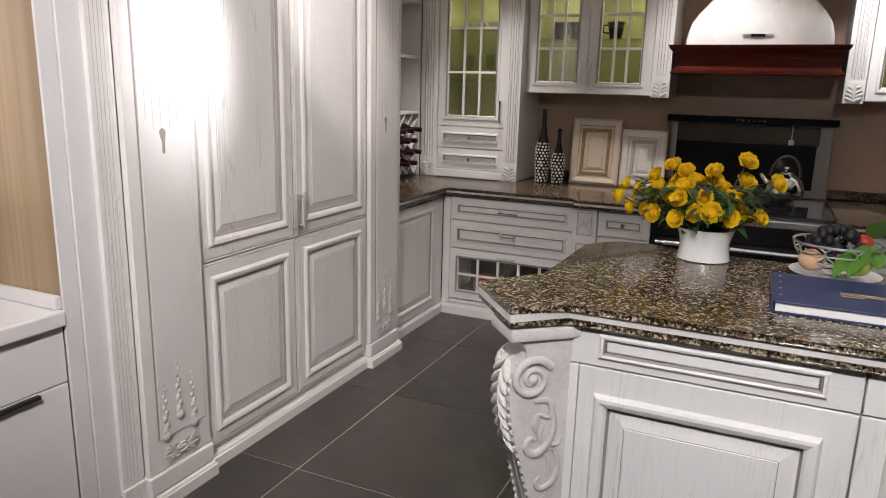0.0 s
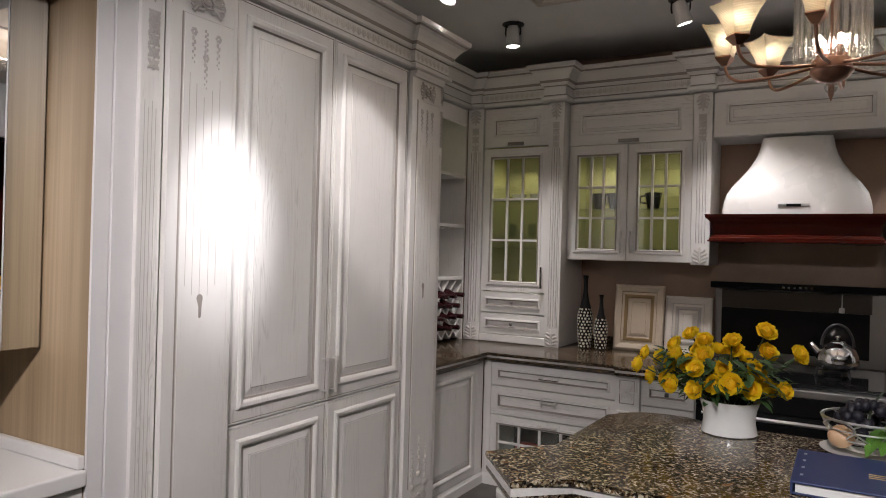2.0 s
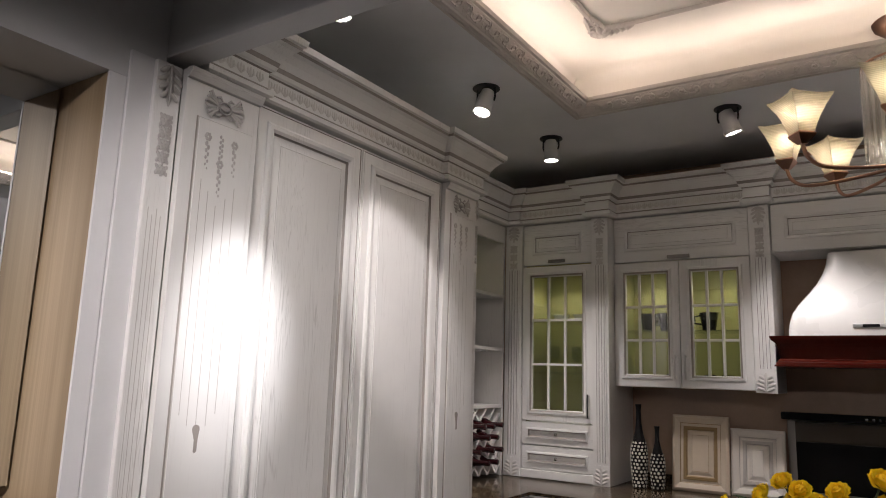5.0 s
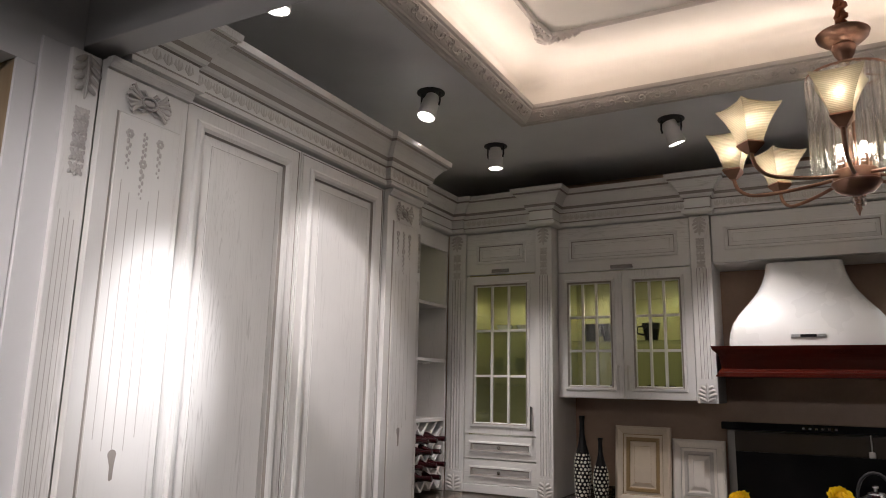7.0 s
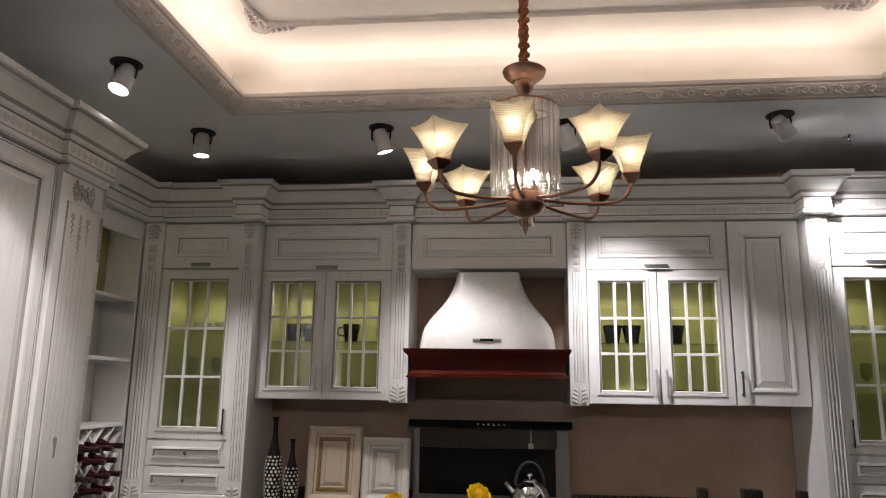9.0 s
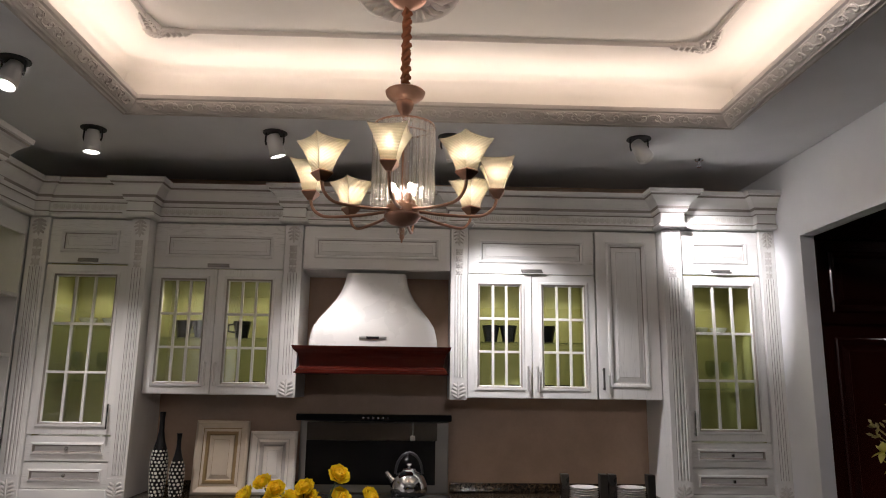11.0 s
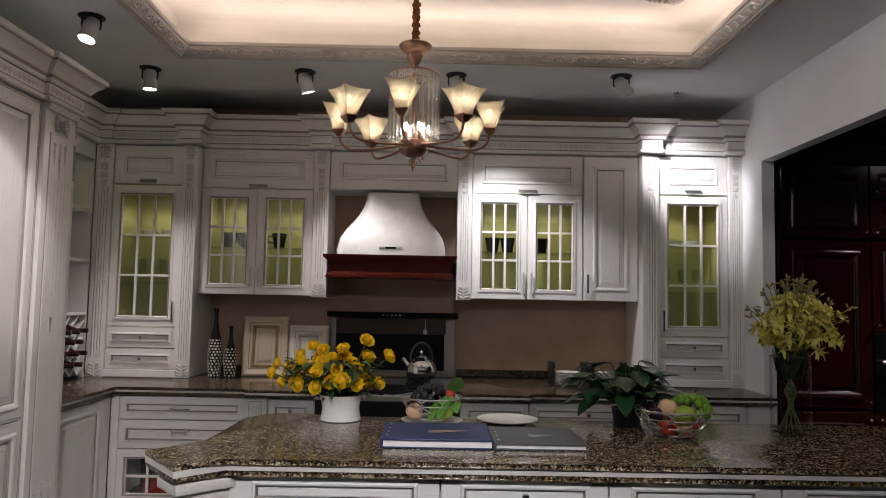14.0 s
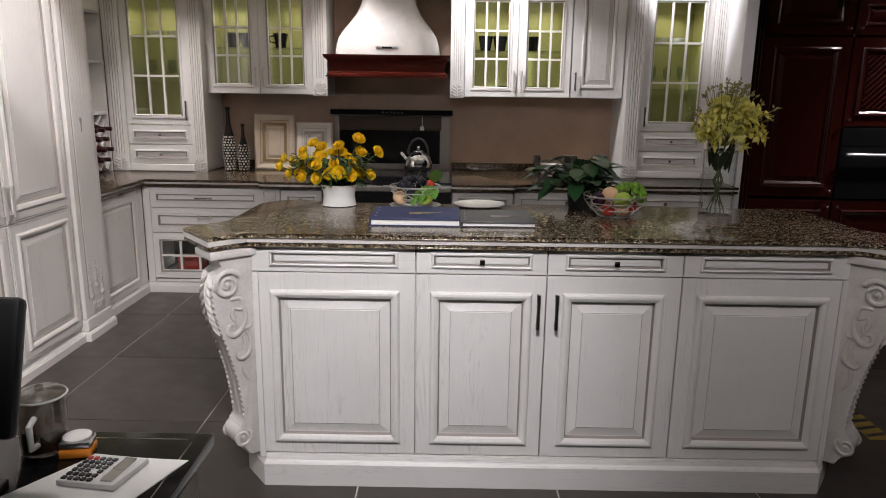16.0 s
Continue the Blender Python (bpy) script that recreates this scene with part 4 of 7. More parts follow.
def pull_out(x0, x1, label):
    t = thing("tall_pull_out_cabinet", TALL @ place(x0, 0, 0), label, "cabinet", "tall cabinets")
    w = x1 - x0
    part("body", box(fresh(), 0.0, 0.012, 0.057, w, 0.62, TZ1, 0.002), OAK, t)
    part("front", panel_mesh(fresh(), 0.002, TZ0 + 0.045, w - 0.002, TZ1 - 0.002, [(0.0015, 0.0, 0), (0.02, 0.0, 0)], -0.02), [OAK, GLAZE], t, "carved tall white front")
    part("raised_field", panel_mesh(fresh(), 0.052, 0.238, w - 0.022, 2.165, [(0.0025, 0.0, 1), (0.004, 0.001, 0), (0.007, 0.001, 0)], -0.0225, 0.003), [OAK, GROOVE], t)
    # dark strip painted for the shadow gap along the raised field's left edge
    part("painted_shadow_gap", box(fresh(), 0.046, -0.0208, 0.24, 0.0518, -0.019, 2.165), GLAZE, t)
    husk_panel(t, 0, w, -0.0237)
    # finger slot: thumb hole and narrow groove, their shade painted as a flat shape
    bm = fresh()
    sx, sz = w * 0.50, 1.245
    out = [(0.013 * math.cos(a), 0.013 * math.sin(a)) for a in [math.pi * (k / 10 * 1.25 - 0.12) for k in range(11)]] + [(-0.004, -0.03), (-0.004, -0.062), (0.0, -0.067), (0.0075, -0.062), (0.0085, -0.03)]
    rings(bm, [[(sx + a, -0.0236, sz + b) for a, b in out], [(sx + a, -0.0241, sz + b) for a, b in out]])
    part("finger_slot", bm, GLAZE, t, "keyhole finger slot, its shade painted as a flat dark shape")
    part("foot_board", box(fresh(), -0.004, -0.030, 0.058, w + 0.004, 0.02, TZ0 + 0.042, 0.006), OAK_H, t)
    # the top ledge over the carved head
    part("ledge", moulding(fresh(), [(0.0, -0.02), (w, -0.02)], [(0.0, TZ1 - 0.03), (0.012, TZ1 - 0.028), (0.022, TZ1 - 0.012), (0.026, TZ1), (0.0, TZ1)]), OAK_H, t)
    return t


a1 = pull_out(0.012, 0.295, "white brushed oak pull-out cabinet with carved front, closed")
a2 = pull_out(1.424, 1.700, "white brushed oak pull-out cabinet with carved front, closed")
# filler and fluted strip between the tall cabinets and the vanity
fl = thing("fluted_end_strip", place(-1.725, 1.424, 0, 90), "white filler board with a fluted strip and carved drop", "panel")
part("board", box(fresh(), -0.012, 0.012, 0.0, 0.1435, 0.50, 2.300, 0.002), WHITE_BOARD, fl)
part("fluted_strip", box(fresh(), 0.060, -0.004, 0.10, 0.1435, 0.014, 2.298, 0.003), OAK, fl)
for i in range(4):
    x = 0.078 + 0.0135 * i
    part("flute", box(fresh(), x - 0.001, -0.0043, 0.14, x + 0.001, -0.003, 1.86 - 0.02 * (i % 2)), GROOVE, fl)
part("foot_block", box(fresh(), 0.056, -0.012, 0.0, 0.1435, 0.0, 0.125, 0.004), OAK, fl)
part("leaf_carving", acanthus(fresh(), 0.104, 2.165, 0.125, 0.078, -0.004, -1), GLAZED_CARVING, fl, "carved acanthus leaf", smooth=60)
part("flower_drop", flower_drop(fresh(), 0.104, 2.140, 0.185, 0.056, -0.004), GLAZED_CARVING, fl, "carved flower drop", smooth=60)

ep = thing("fluted_end_post", TALL @ place(1.703, 0, 0), "narrow white fluted post with a carved drop", "panel")
part("post", box(fresh(), 0.0, -0.012, 0.058, 0.034, 0.62, TZ1, 0.003), OAK, ep)
for i in range(3):
    part("flute", box(fresh(), 0.0085 + 0.0075 * i, -0.0124, 0.22, 0.0105 + 0.0075 * i, -0.011, 1.92), GROOVE, ep)
part("leaf_carving", acanthus(fresh(), 0.017, 2.175, 0.105, 0.032, -0.012, -1), GLAZED_CARVING, ep, "carved acanthus leaf", smooth=60)
part("flower_drop", flower_drop(fresh(), 0.017, 2.150, 0.19, 0.030, -0.012), GLAZED_CARVING, ep, "carved flower drop", smooth=60)
tc = thing("tall_double_cabinet", TALL @ place(0.297, 0, 0), "white brushed oak tall cabinet with four panelled doors, closed", "cabinet", "tall cabinets")
W2 = 1.124
part("body", box(fresh(), 0.0, 0.018, 0.057, W2, 0.62, TZ1, 0.002), OAK, tc)
part("face_frame", box(fresh(), 0.0, 0.002, TZ0, 0.02, 0.026, TZ1), OAK, tc)
for k, (x0, x1) in enumerate(((0.003, 0.552), (0.557, W2 - 0.003))):
    up = board("door", tc, x0, TMID + 0.003, x1, TZ1 - 0.004, door_steps(1.0, 0.050, True), label="tall raised-panel door")
    lo = board("door", tc, x0, TZ0 + 0.004, x1, TMID - 0.003, door_steps(1.0, 0.050, True), label="lower raised-panel door")
    bar_handle(up, 0.527 if k == 0 else 0.582, 0.895, 0.15, SATIN)
# plinth and cornice of the tall group
tp = thing("tall_cabinet_plinth", Matrix.Identity(4), "white moulded plinth under the tall cabinets", "plinth")
PLINTH = [(-0.1, 0.0), (0.0, 0.0), (0.0, 0.040), (-0.004, 0.045), (-0.005, 0.050), (-0.012, 0.056), (-0.1, 0.056)]
part("plinth_block", moulding(fresh(), [(-1.80, 1.558), (-1.680, 1.558), (-1.680, 1.862), (-1.80, 1.862)], PLINTH), OAK_H, tp)
part("plinth_board", moulding(fresh(), [(-1.710, 1.8625), (-1.710, 2.9735)], PLINTH), OAK_H, tp)
part("plinth_block", moulding(fresh(), [(-1.80, 2.974), (-1.680, 2.974), (-1.680, 3.292), (-1.80, 3.292)], PLINTH), OAK_H, tp)

CROWN = [(-0.05, 0.0), (0.010, 0.0), (0.020, 0.006), (0.022, 0.020), (0.008, 0.028), (0.004, 0.036), (0.004, 0.088), (0.012, 0.092), (0.020, 0.098), (0.026, 0.110), (0.030, 0.126), (0.046, 0.150), (0.066, 0.172), (0.080, 0.180), (0.084, 0.190), (0.094, 0.194), (0.098, 0.216), (-0.05, 0.216)]
CROWN_MATS = [0, 0, 0, 0, 1, 0, 1, 0, 0, 1, 0, 0, 0, 1, 0, 0, 0]


def frieze_row(length, pitch, h, y=-0.001):
    """A row of small upright leaves with beads between, along x."""
    bm = fresh()
    n = max(1, int(length / pitch))
    for i in range(n):
        x = (i + 0.5) * length / n
        lobe(bm, [(x, y, -h * 0.42), (x, y - 0.001, 0), (x, y, h * 0.42)], [h * 0.10, h * 0.17, h * 0.08], 0.35, 6)
        for s in (-1, 1):
            lobe(bm, [(x + s * pitch * 0.10, y, -h * 0.34), (x + s * pitch * 0.38, y - 0.001, -h * 0.08), (x + s * pitch * 0.30, y, h * 0.34)], [h * 0.07, h * 0.13, h * 0.07], 0.35, 6)
    return bm


def cornice(name, line, z, k, label):
    bm = fresh()
    moulding(bm, line, [(o * k[0], z + h * k[1]) for o, h in CROWN], False, CROWN_MATS)
    return solo(name, bm, [OAK_H, GLAZE], Matrix.Identity(4), label, "cornice")


tall_line = [(-2.30, 1.64), (-1.690, 1.64), (-1.690, 1.864), (-1.716, 1.864), (-1.716, 2.978), (-1.690, 2.978), (-1.690, 3.300), (-2.30, 3.300)]
co = cornice("tall_cabinet_cornice", tall_line, TZ1 + 0.006, (0.95, 1.0), "white carved cornice over the tall cabinets")
for y0, length, x in ((1.875, 1.10, -1.716), (2.985, 0.31, -1.690), (1.65, 0.20, -1.690)):
    ob = link_mesh("frieze_carving", frieze_row(length, 0.036, 0.040), CARVED, 60)
    ob.parent = co
    ob.matrix_world = place(x + 0.004, y0, TZ1 + 0.068, 90)

# ---- run along the back wall ----
YT, YU_, YP = 4.46, 4.537, 4.517
UZ0, UZ1, UZ2 = 1.386, 2.132, 2.414
CT = 0.81


def puck_light(x, y, z):
    t = thing("cabinet_puck_light", place(x, y, z), "small round lamp under the cabinet top", "lamp", "cabinet lamps")
    part("housing", lathe(fresh(), [(0.028, 0), (0.028, -0.008), (0.022, -0.010)], 16), CHROME, t, smooth=40)
    part("lens", lathe(fresh(), [(0.020, -0.0102), (0.019, -0.0112)], 16), PUCK, t)
    lamp("SPOT", (x, y, z - 0.02), (x, y, z - 1), 1.9, (1.0, 0.93, 0.72), 0.015, 140, 0.6)


def dresser(x0, x1, hinge, label):
    """A glazed cabinet that stands on the worktop, with two small drawers below."""
    t = thing("glazed_dresser_cabinet", place(x0, YT, CT), label, "cabinet", "worktop dressers")
    w, z = x1 - x0, lambda v: v - CT
    carcass(t, 0, 0.001, w, z(2.408), BACK - YT - 0.002, 0.022, OAK, LIME)
    board("flap_door", t, 0.003, z(2.140), w - 0.003, z(2.408), door_steps(0.62, 0.066), OAK_H, label="flap door with raised panel")
    edge_pull(t, w / 2, z(2.160), 0.115, PULL)
    hx = w - 0.028 if hinge < 0 else 0.028
    glazed_door(t, 0.003, z(1.158), w - 0.003, z(2.130), 0.069, handle_x=hx, handle_z=z(1.26))
    for a, b in ((1.012, 1.148), (0.866, 1.004)):
        d = board("drawer", t, 0.003, z(a), w - 0.003, z(b), drawer_steps(1.0, 0.034), OAK_H, label="small moulded drawer")
        knob(d, w / 2, z((a + b) / 2), CHROME, 0.006, 0.009)
    part("bottom_rail", box(fresh(), 0, -0.012, 0.001, w, 0.022, z(0.862), 0.005), OAK_H, t)
    part("drawer_case", box(fresh(), 0.02, 0.026, 0.02, w - 0.02, 0.38, z(1.15)), OAK, t)
    part("divider", box(fresh(), 0.018, 0.02, z(2.128), w - 0.018, 0.39, z(2.146)), LIME, t)
    for zz in (1.45, 1.78):
        part("glass_shelf", box(fresh(), 0.019, 0.05, z(zz), w - 0.019, 0.385, z(zz + 0.008), 0.001), PANE, t)
    return t


dresser(-2.045, -1.565, -1, "white glazed dresser cabinet with lime green interior")
dresser(1.749, 2.232, 1, "white glazed dresser cabinet with lime green interior, brightly lit")
for x0, spread in ((1.80, (0.08, 0.20, 0.31)), (-2.02, (0.10, 0.24, 0.36))):
    for k, dx in enumerate(spread):
        wine_glass(x0 + dx, 4.70 + 0.02 * k, 1.4585, 0.95)
    for dx in spread[:2]:
        solo("small_bowl", lathe(fresh(), [(0.025, 0.0), (0.03, 0.003), (0.055, 0.045), (0.052, 0.046), (0.028, 0.008)], 20), CERAMIC, place(x0 + dx + 0.05, 4.68, 1.7885), "small white bowl on a glass cabinet shelf", "bowl", "bowls in the cabinets", smooth=50)
for x in (-1.82, 1.98):
    puck_light(x, 4.66, 2.121)


def wall_unit(x0, x1, label):
    t = thing("wall_cabinet", place(x0, YU_, UZ0), label, "cabinet", "wall cabinets")
    w, h1, h2 = x1 - x0, UZ1 - UZ0, UZ2 - UZ0
    carcass(t, 0, 0, w, h2, BACK - YU_ - 0.002, 0.022, OAK, LIME)
    board("flap_door", t, 0.003, h1 + 0.003, w - 0.003, h2 - 0.003, door_steps(0.62, 0.066), OAK_H, label="flap door with raised panel")
    edge_pull(t, w / 2, h1 + 0.022, 0.13, PULL)
    glazed_door(t, 0.003, 0.003, w / 2 - 0.002, h1 - 0.002, 0.072, handle_x=w / 2 - 0.028, handle_z=0.12, handle_mat=SATIN)
    glazed_door(t, w / 2 + 0.002, 0.003, w - 0.003, h1 - 0.002, 0.072, handle_x=w / 2 + 0.028, handle_z=0.12, handle_mat=SATIN)
    part("divider", box(fresh(), 0.018, 0.022, h1 - 0.008, w - 0.018, 0.31, h1 + 0.008), LIME, t)
    part("glass_shelf", box(fresh(), 0.019, 0.06, 0.33, w - 0.019, 0.31, 0.338, 0.001), PANE, t)
    for dx in (0.16, 0.27, w - 0.27):
        cup_and_saucer(x0 + dx, YU_ + 0.17, UZ0 + 0.338, 1.25, 40 * dx * 10)
    for dx in (0.30, w - 0.17, w - 0.27):
        cup_and_saucer(x0 + dx, YU_ + 0.15, UZ0 + 0.018, 0.75, 80 * dx * 10)
    return t


puck_light(-2.28, 3.80, 2.298)
wall_unit(-1.456, -0.668, "white wall cabinet with two glazed doors, lime interior and dark cups")
wall_unit(0.452, 1.236, "white wall cabinet with two glazed doors, lime interior, brightly lit")
for x in (-0.80, -1.25, 0.66, 1.05):
    puck_light(x, 4.68, UZ1 - 0.010)
t = thing("narrow_wall_cabinet", place(1.240, YU_, UZ0), "narrow white wall cabinet with one panelled door", "cabinet", "wall cabinets")
part("body", box(fresh(), 0, 0.024, 0.0, 0.385, BACK - YU_ - 0.002, UZ2 - UZ0), OAK, t)
d = board("door", t, 0.003, 0.003, 0.385, UZ2 - UZ0 - 0.003, door_steps(0.9, 0.066), label="tall raised-panel door")
bar_handle(d, 0.030, 0.12, 0.13, PEWTER)
t = thing("hood_bridge_cabinet", place(-0.556, YU_, 2.142), "white bridging panel over the range hood", "cabinet", "wall cabinets")
part("body", box(fresh(), 0, 0.024, 0.0, 0.902, BACK - YU_ - 0.002, UZ2 - 2.142), OAK, t)
board("flap_door", t, 0.003, 0.003, 0.899, UZ2 - 2.145, door_steps(0.62, 0.066), OAK_H, label="wide flap door with raised panel")


def column(x0, x1, y, z0, depth, label):
    t = thing("pilaster", place(x0, y, z0), label, "pilaster", "pilasters")
    pilaster(t, 0, 0, x1 - x0, UZ2 - z0, 0, 0.03)
    part("side_board", box(fresh(), 0.0005, 0.03, 0.001, x1 - x0 - 0.0005, depth, UZ2 - z0), OAK, t)
    return t


column(-2.168, -2.047, YT - 0.012, CT + 0.001, 0.30, "white fluted pilaster with carved drop, on the worktop")
column(-1.563, -1.458, YT - 0.022, CT + 0.001, BACK - YT + 0.02, "white fluted pilaster with carved drop, on the worktop")
column(-0.666, -0.558, YP, 1.376, BACK - YP - 0.002, "white fluted pilaster beside the range hood")
column(0.348, 0.450, YP, 1.376, BACK - YP - 0.002, "white fluted pilaster beside the range hood")
column(1.632, 1.747, YT - 0.022, CT + 0.001, BACK - YT + 0.02, "white fluted pilaster with carved drop, on the worktop")
column(2.234, 2.329, YT - 0.022, CT + 0.001, BACK - YT + 0.02, "white fluted pilaster with carved drop, against the wall")

J = 0.036
back_line = [(-2.15, 3.31), (-2.15, YT - 0.02), (-2.068, YT - 0.02), (-2.068, YT), (-1.582, YT), (-1.582, YT - J - 0.02), (-1.441, YT - J - 0.02), (-1.441, YU_), (-0.676, YU_), (-0.676, YP - J), (-0.548, YP - J), (-0.548, YU_),
             (0.338, YU_), (0.338, YP - J), (0.464, YP - J), (0.464, YU_), (1.622, YU_), (1.622, YT - J - 0.02), (1.757, YT - J - 0.02), (1.757, YT), (2.218, YT), (2.218, YT - J - 0.02), (2.329, YT - J - 0.02)]
bc = cornice("back_cornice", back_line, UZ2 + 0.004, (1.0, 1.02), "white carved cornice that breaks forward over each pilaster")
for x0, x1, y in ((-2.05, -1.60, YT), (-1.42, -0.69, YU_), (-0.53, 0.32, YU_), (0.48, 1.60, YU_), (1.78, 2.20, YT)):
    ob = link_mesh("frieze_carving", frieze_row(x1 - x0, 0.036, 0.040), CARVED, 60)
    ob.parent = bc
    ob.matrix_world = place(x0, y - 0.004, UZ2 + 0.067)

# ---- left return: open shelves with the wine rack, and the base cabinet below ----
SX = -2.17
sh = thing("open_shelf_unit", place(SX, 3.30, CT, 90), "white open shelf unit with a wine rack below", "shelf")
SW = 1.14
zz = lambda v: v - CT
for a, b in ((0.0, 0.018), (SW - 0.02, SW)):
    part("side_panel", box(fresh(), a, 0, 0.001, b, 0.22, zz(2.41)), OAK, sh)
part("back_panel", box(fresh(), 0.018, 0.205, 0.001, SW - 0.02, 0.22, zz(1.93)), WHITE_BOARD, sh)
part("lit_back_panel", box(fresh(), 0.018, 0.205, zz(1.932), SW - 0.02, 0.22, zz(2.41)), LIME, sh, "lime green back panel")
for z in (1.225, 1.585, 1.93):
    part("shelf_board", box(fresh(), 0.018, 0.0, zz(z), SW - 0.02, 0.204, zz(z + 0.02), 0.002), OAK_H, sh)
for i in range(9):
    a = 0.30 + 0.08 * i
    part("glass_rail", tube(fresh(), [(a, 0.01, zz(1.578)), (a, 0.19, zz(1.578))], 0.012, 6, flat=0.5), OAK, sh)
part("top_rail", box(fresh(), 0.018, -0.002, zz(2.30), SW - 0.02, 0.02, zz(2.41)), OAK_H, sh)
# lattice of the wine rack
LAT = 0.105
for k in range(-5, 12):
    for s in (1, -1):
        bm = fresh()
        z0, z1 = zz(0.83), zz(1.222)
        x0 = 0.02 + k * LAT
        x1 = x0 + s * (z1 - z0)
        pts = []
        for f in [i / 24 for i in range(25)]:
            x = x0 + (x1 - x0) * f
            if 0.02 <= x <= SW - 0.02:
                pts.append((x, z0 + (z1 - z0) * f))
        if len(pts) > 2:
            (xa, za), (xb, zb) = pts[0], pts[-1]
            dx, dz = (xb - xa), (zb - za)
            L = math.hypot(dx, dz)
            nx, nz = -dz / L * 0.007, dx / L * 0.007
            q = [(xa + nx, za + nz), (xb + nx, zb + nz), (xb - nx, zb - nz), (xa - nx, za - nz)]
            y0 = 0.006 if s > 0 else 0.0085
            rings(bm, [[(x, y0, z) for x, z in q], [(x, 0.2, z) for x, z in q]], start=True)
            part("lattice_slat", bm, OAK, sh)


def bottle(x, z, spin):
    t = thing("wine_bottle", place(SX + 0.075, 3.30 + x, z, 90, 90), "dark red wine bottle lying in the rack", "bottle", "bottles in the wine rack")
    t.matrix_world = place(SX, 3.30 + x, z) @ pose(0, 0, 0, 0, 90, 0)
    part("glass", lathe(fresh(), [(0.034, -0.18), (0.036, -0.05), (0.034, -0.02), (0.014, 0.025), (0.0135, 0.055)], 16), WINE_GLASS_MAT, t, smooth=50)
    part("capsule", lathe(fresh(), [(0.0145, 0.045), (0.0155, 0.09), (0.016, 0.098), (0.014, 0.100)], 14), WINE_GLASS_MAT, t, "dark foil capsule", smooth=50)


for i, (x, z) in enumerate(((0.80, 0.915), (0.905, 0.915), (0.855, 0.985), (0.96, 0.985), (0.80, 1.06), (0.905, 1.06), (0.855, 1.125), (0.96, 1.13), (0.70, 0.985), (0.75, 1.125))):
    bottle(x, z, i)

BX = -1.775
t = thing("corner_base_cabinet", place(BX, 3.300, 0, 90), "white base cabinet with one panelled door, under the granite worktop", "cabinet", "base cabinets")
part("body", box(fresh(), 0.0, 0.024, 0.072, 0.69, 0.62, 0.772), OAK, t)
d = board("door", t, 0.004, 0.076, 0.60, 0.742, door_steps(0.85, 0.045), label="raised-panel door")
bar_handle(d, 0.040, 0.56, 0.13, SATIN)
part("stile", box(fresh(), 0.603, 0.0, 0.072, 0.69, 0.024, 0.742, 0.002), OAK, t)
part("top_rail", box(fresh(), 0.0, 0.004, 0.745, 0.69, 0.024, 0.772), OAK_H, t)

YB = 4.0
t = thing("drawer_cabinet", place(-1.775, YB, 0), "white base cabinet with drawers, the lowest with small glass panes", "cabinet", "base cabinets")
part("body", box(fresh(), 0.026, 0.36, 0.072, 0.83, BACK - YB - 0.01, 0.772), OAK, t)
# black sheet paints the dark behind the glass panes
part("shade_sheet", box(fresh(), 0.06, 0.34, 0.11, 0.80, 0.36, 0.46), BLACK_MATT, t)
for a, b in ((0.026, 0.05), (0.806, 0.83)):
    part("side_panel", box(fresh(), a, 0.024, 0.072, b, 0.36, 0.772), OAK, t)
part("top_panel", box(fresh(), 0.05, 0.024, 0.43, 0.806, 0.36, 0.772), OAK, t)
part("bottom_panel", box(fresh(), 0.05, 0.024, 0.072, 0.806, 0.36, 0.09), OAK, t)
part("stile", box(fresh(), 0.0, 0.002, 0.072, 0.048, 0.026, 0.772, 0.002), OAK, t)
d = board("drawer", t, 0.052, 0.612, 0.826, 0.752, drawer_steps(1.0, 0.036), OAK_H, label="top drawer with moulded edge")
bar_handle(d, 0.43, 0.682, 0.12, CHROME, False, 0.005)
d = board("drawer", t, 0.052, 0.434, 0.826, 0.606, drawer_steps(1.2, 0.036), OAK_H, -0.0, "deep drawer with moulded edge")
bail_handle(d, 0.43, 0.545, SATIN, 0.005)
glazed_door(t, 0.052, 0.105, 0.826, 0.428, 0.058, 2, 5, 0.0)
bar_handle(t, 0.43, 0.400, 0.12, SATIN, False)
part("inner_shelf", box(fresh(), 0.07, 0.06, 0.12, 0.79, 0.33, 0.135), BLACK_MATT, t)
t = solo("food_packet", box(fresh(), 0, 0, 0, 0.10, 0.06, 0.07, 0.008), OLIVE_GOLD, place(-1.36, 4.08, 0.137), "small ochre packet behind the glass drawer", "packet")
solo("storage_box", box(fresh(), 0, 0, 0, 0.18, 0.10, 0.10, 0.01), RED_FRUIT, place(-1.60, 4.10, 0.137), "dark red box behind the glass drawer", "box")

YM = 3.945
t = thing("base_pilaster", place(-0.942, YM, 0), "white carved base pilaster beside the small drawer", "pilaster", "pilasters")
part("shaft", box(fresh(), 0.0, 0.0, 0.072, 0.135, 0.3, 0.772, 0.004), OAK, t)
for a, b in ((0.60, 0.75), (0.43, 0.57)):
    part("block", panel_mesh(fresh(), 0.016, a, 0.119, b, [(0.002, 0.0, 0), (0.010, 0.0, 0), (0.014, -0.004, 1), (0.018, -0.004, 0)], -0.006, 0.012), [OAK, GLAZE], t)
part("rosette", rosette(fresh(), 0.0675, 0.675, 0.085, 0.09, -0.004), CARVED, t, "carved square rosette", smooth=60)
part("rosette", rosette(fresh(), 0.0675, 0.50, 0.085, 0.08, -0.004), CARVED, t, "carved square rosette", smooth=60)
for i in range(4):
    part("flute", box(fresh(), 0.027 + 0.024 * i, -0.001, 0.11, 0.031 + 0.024 * i, 0.001, 0.40), GROOVE, t)
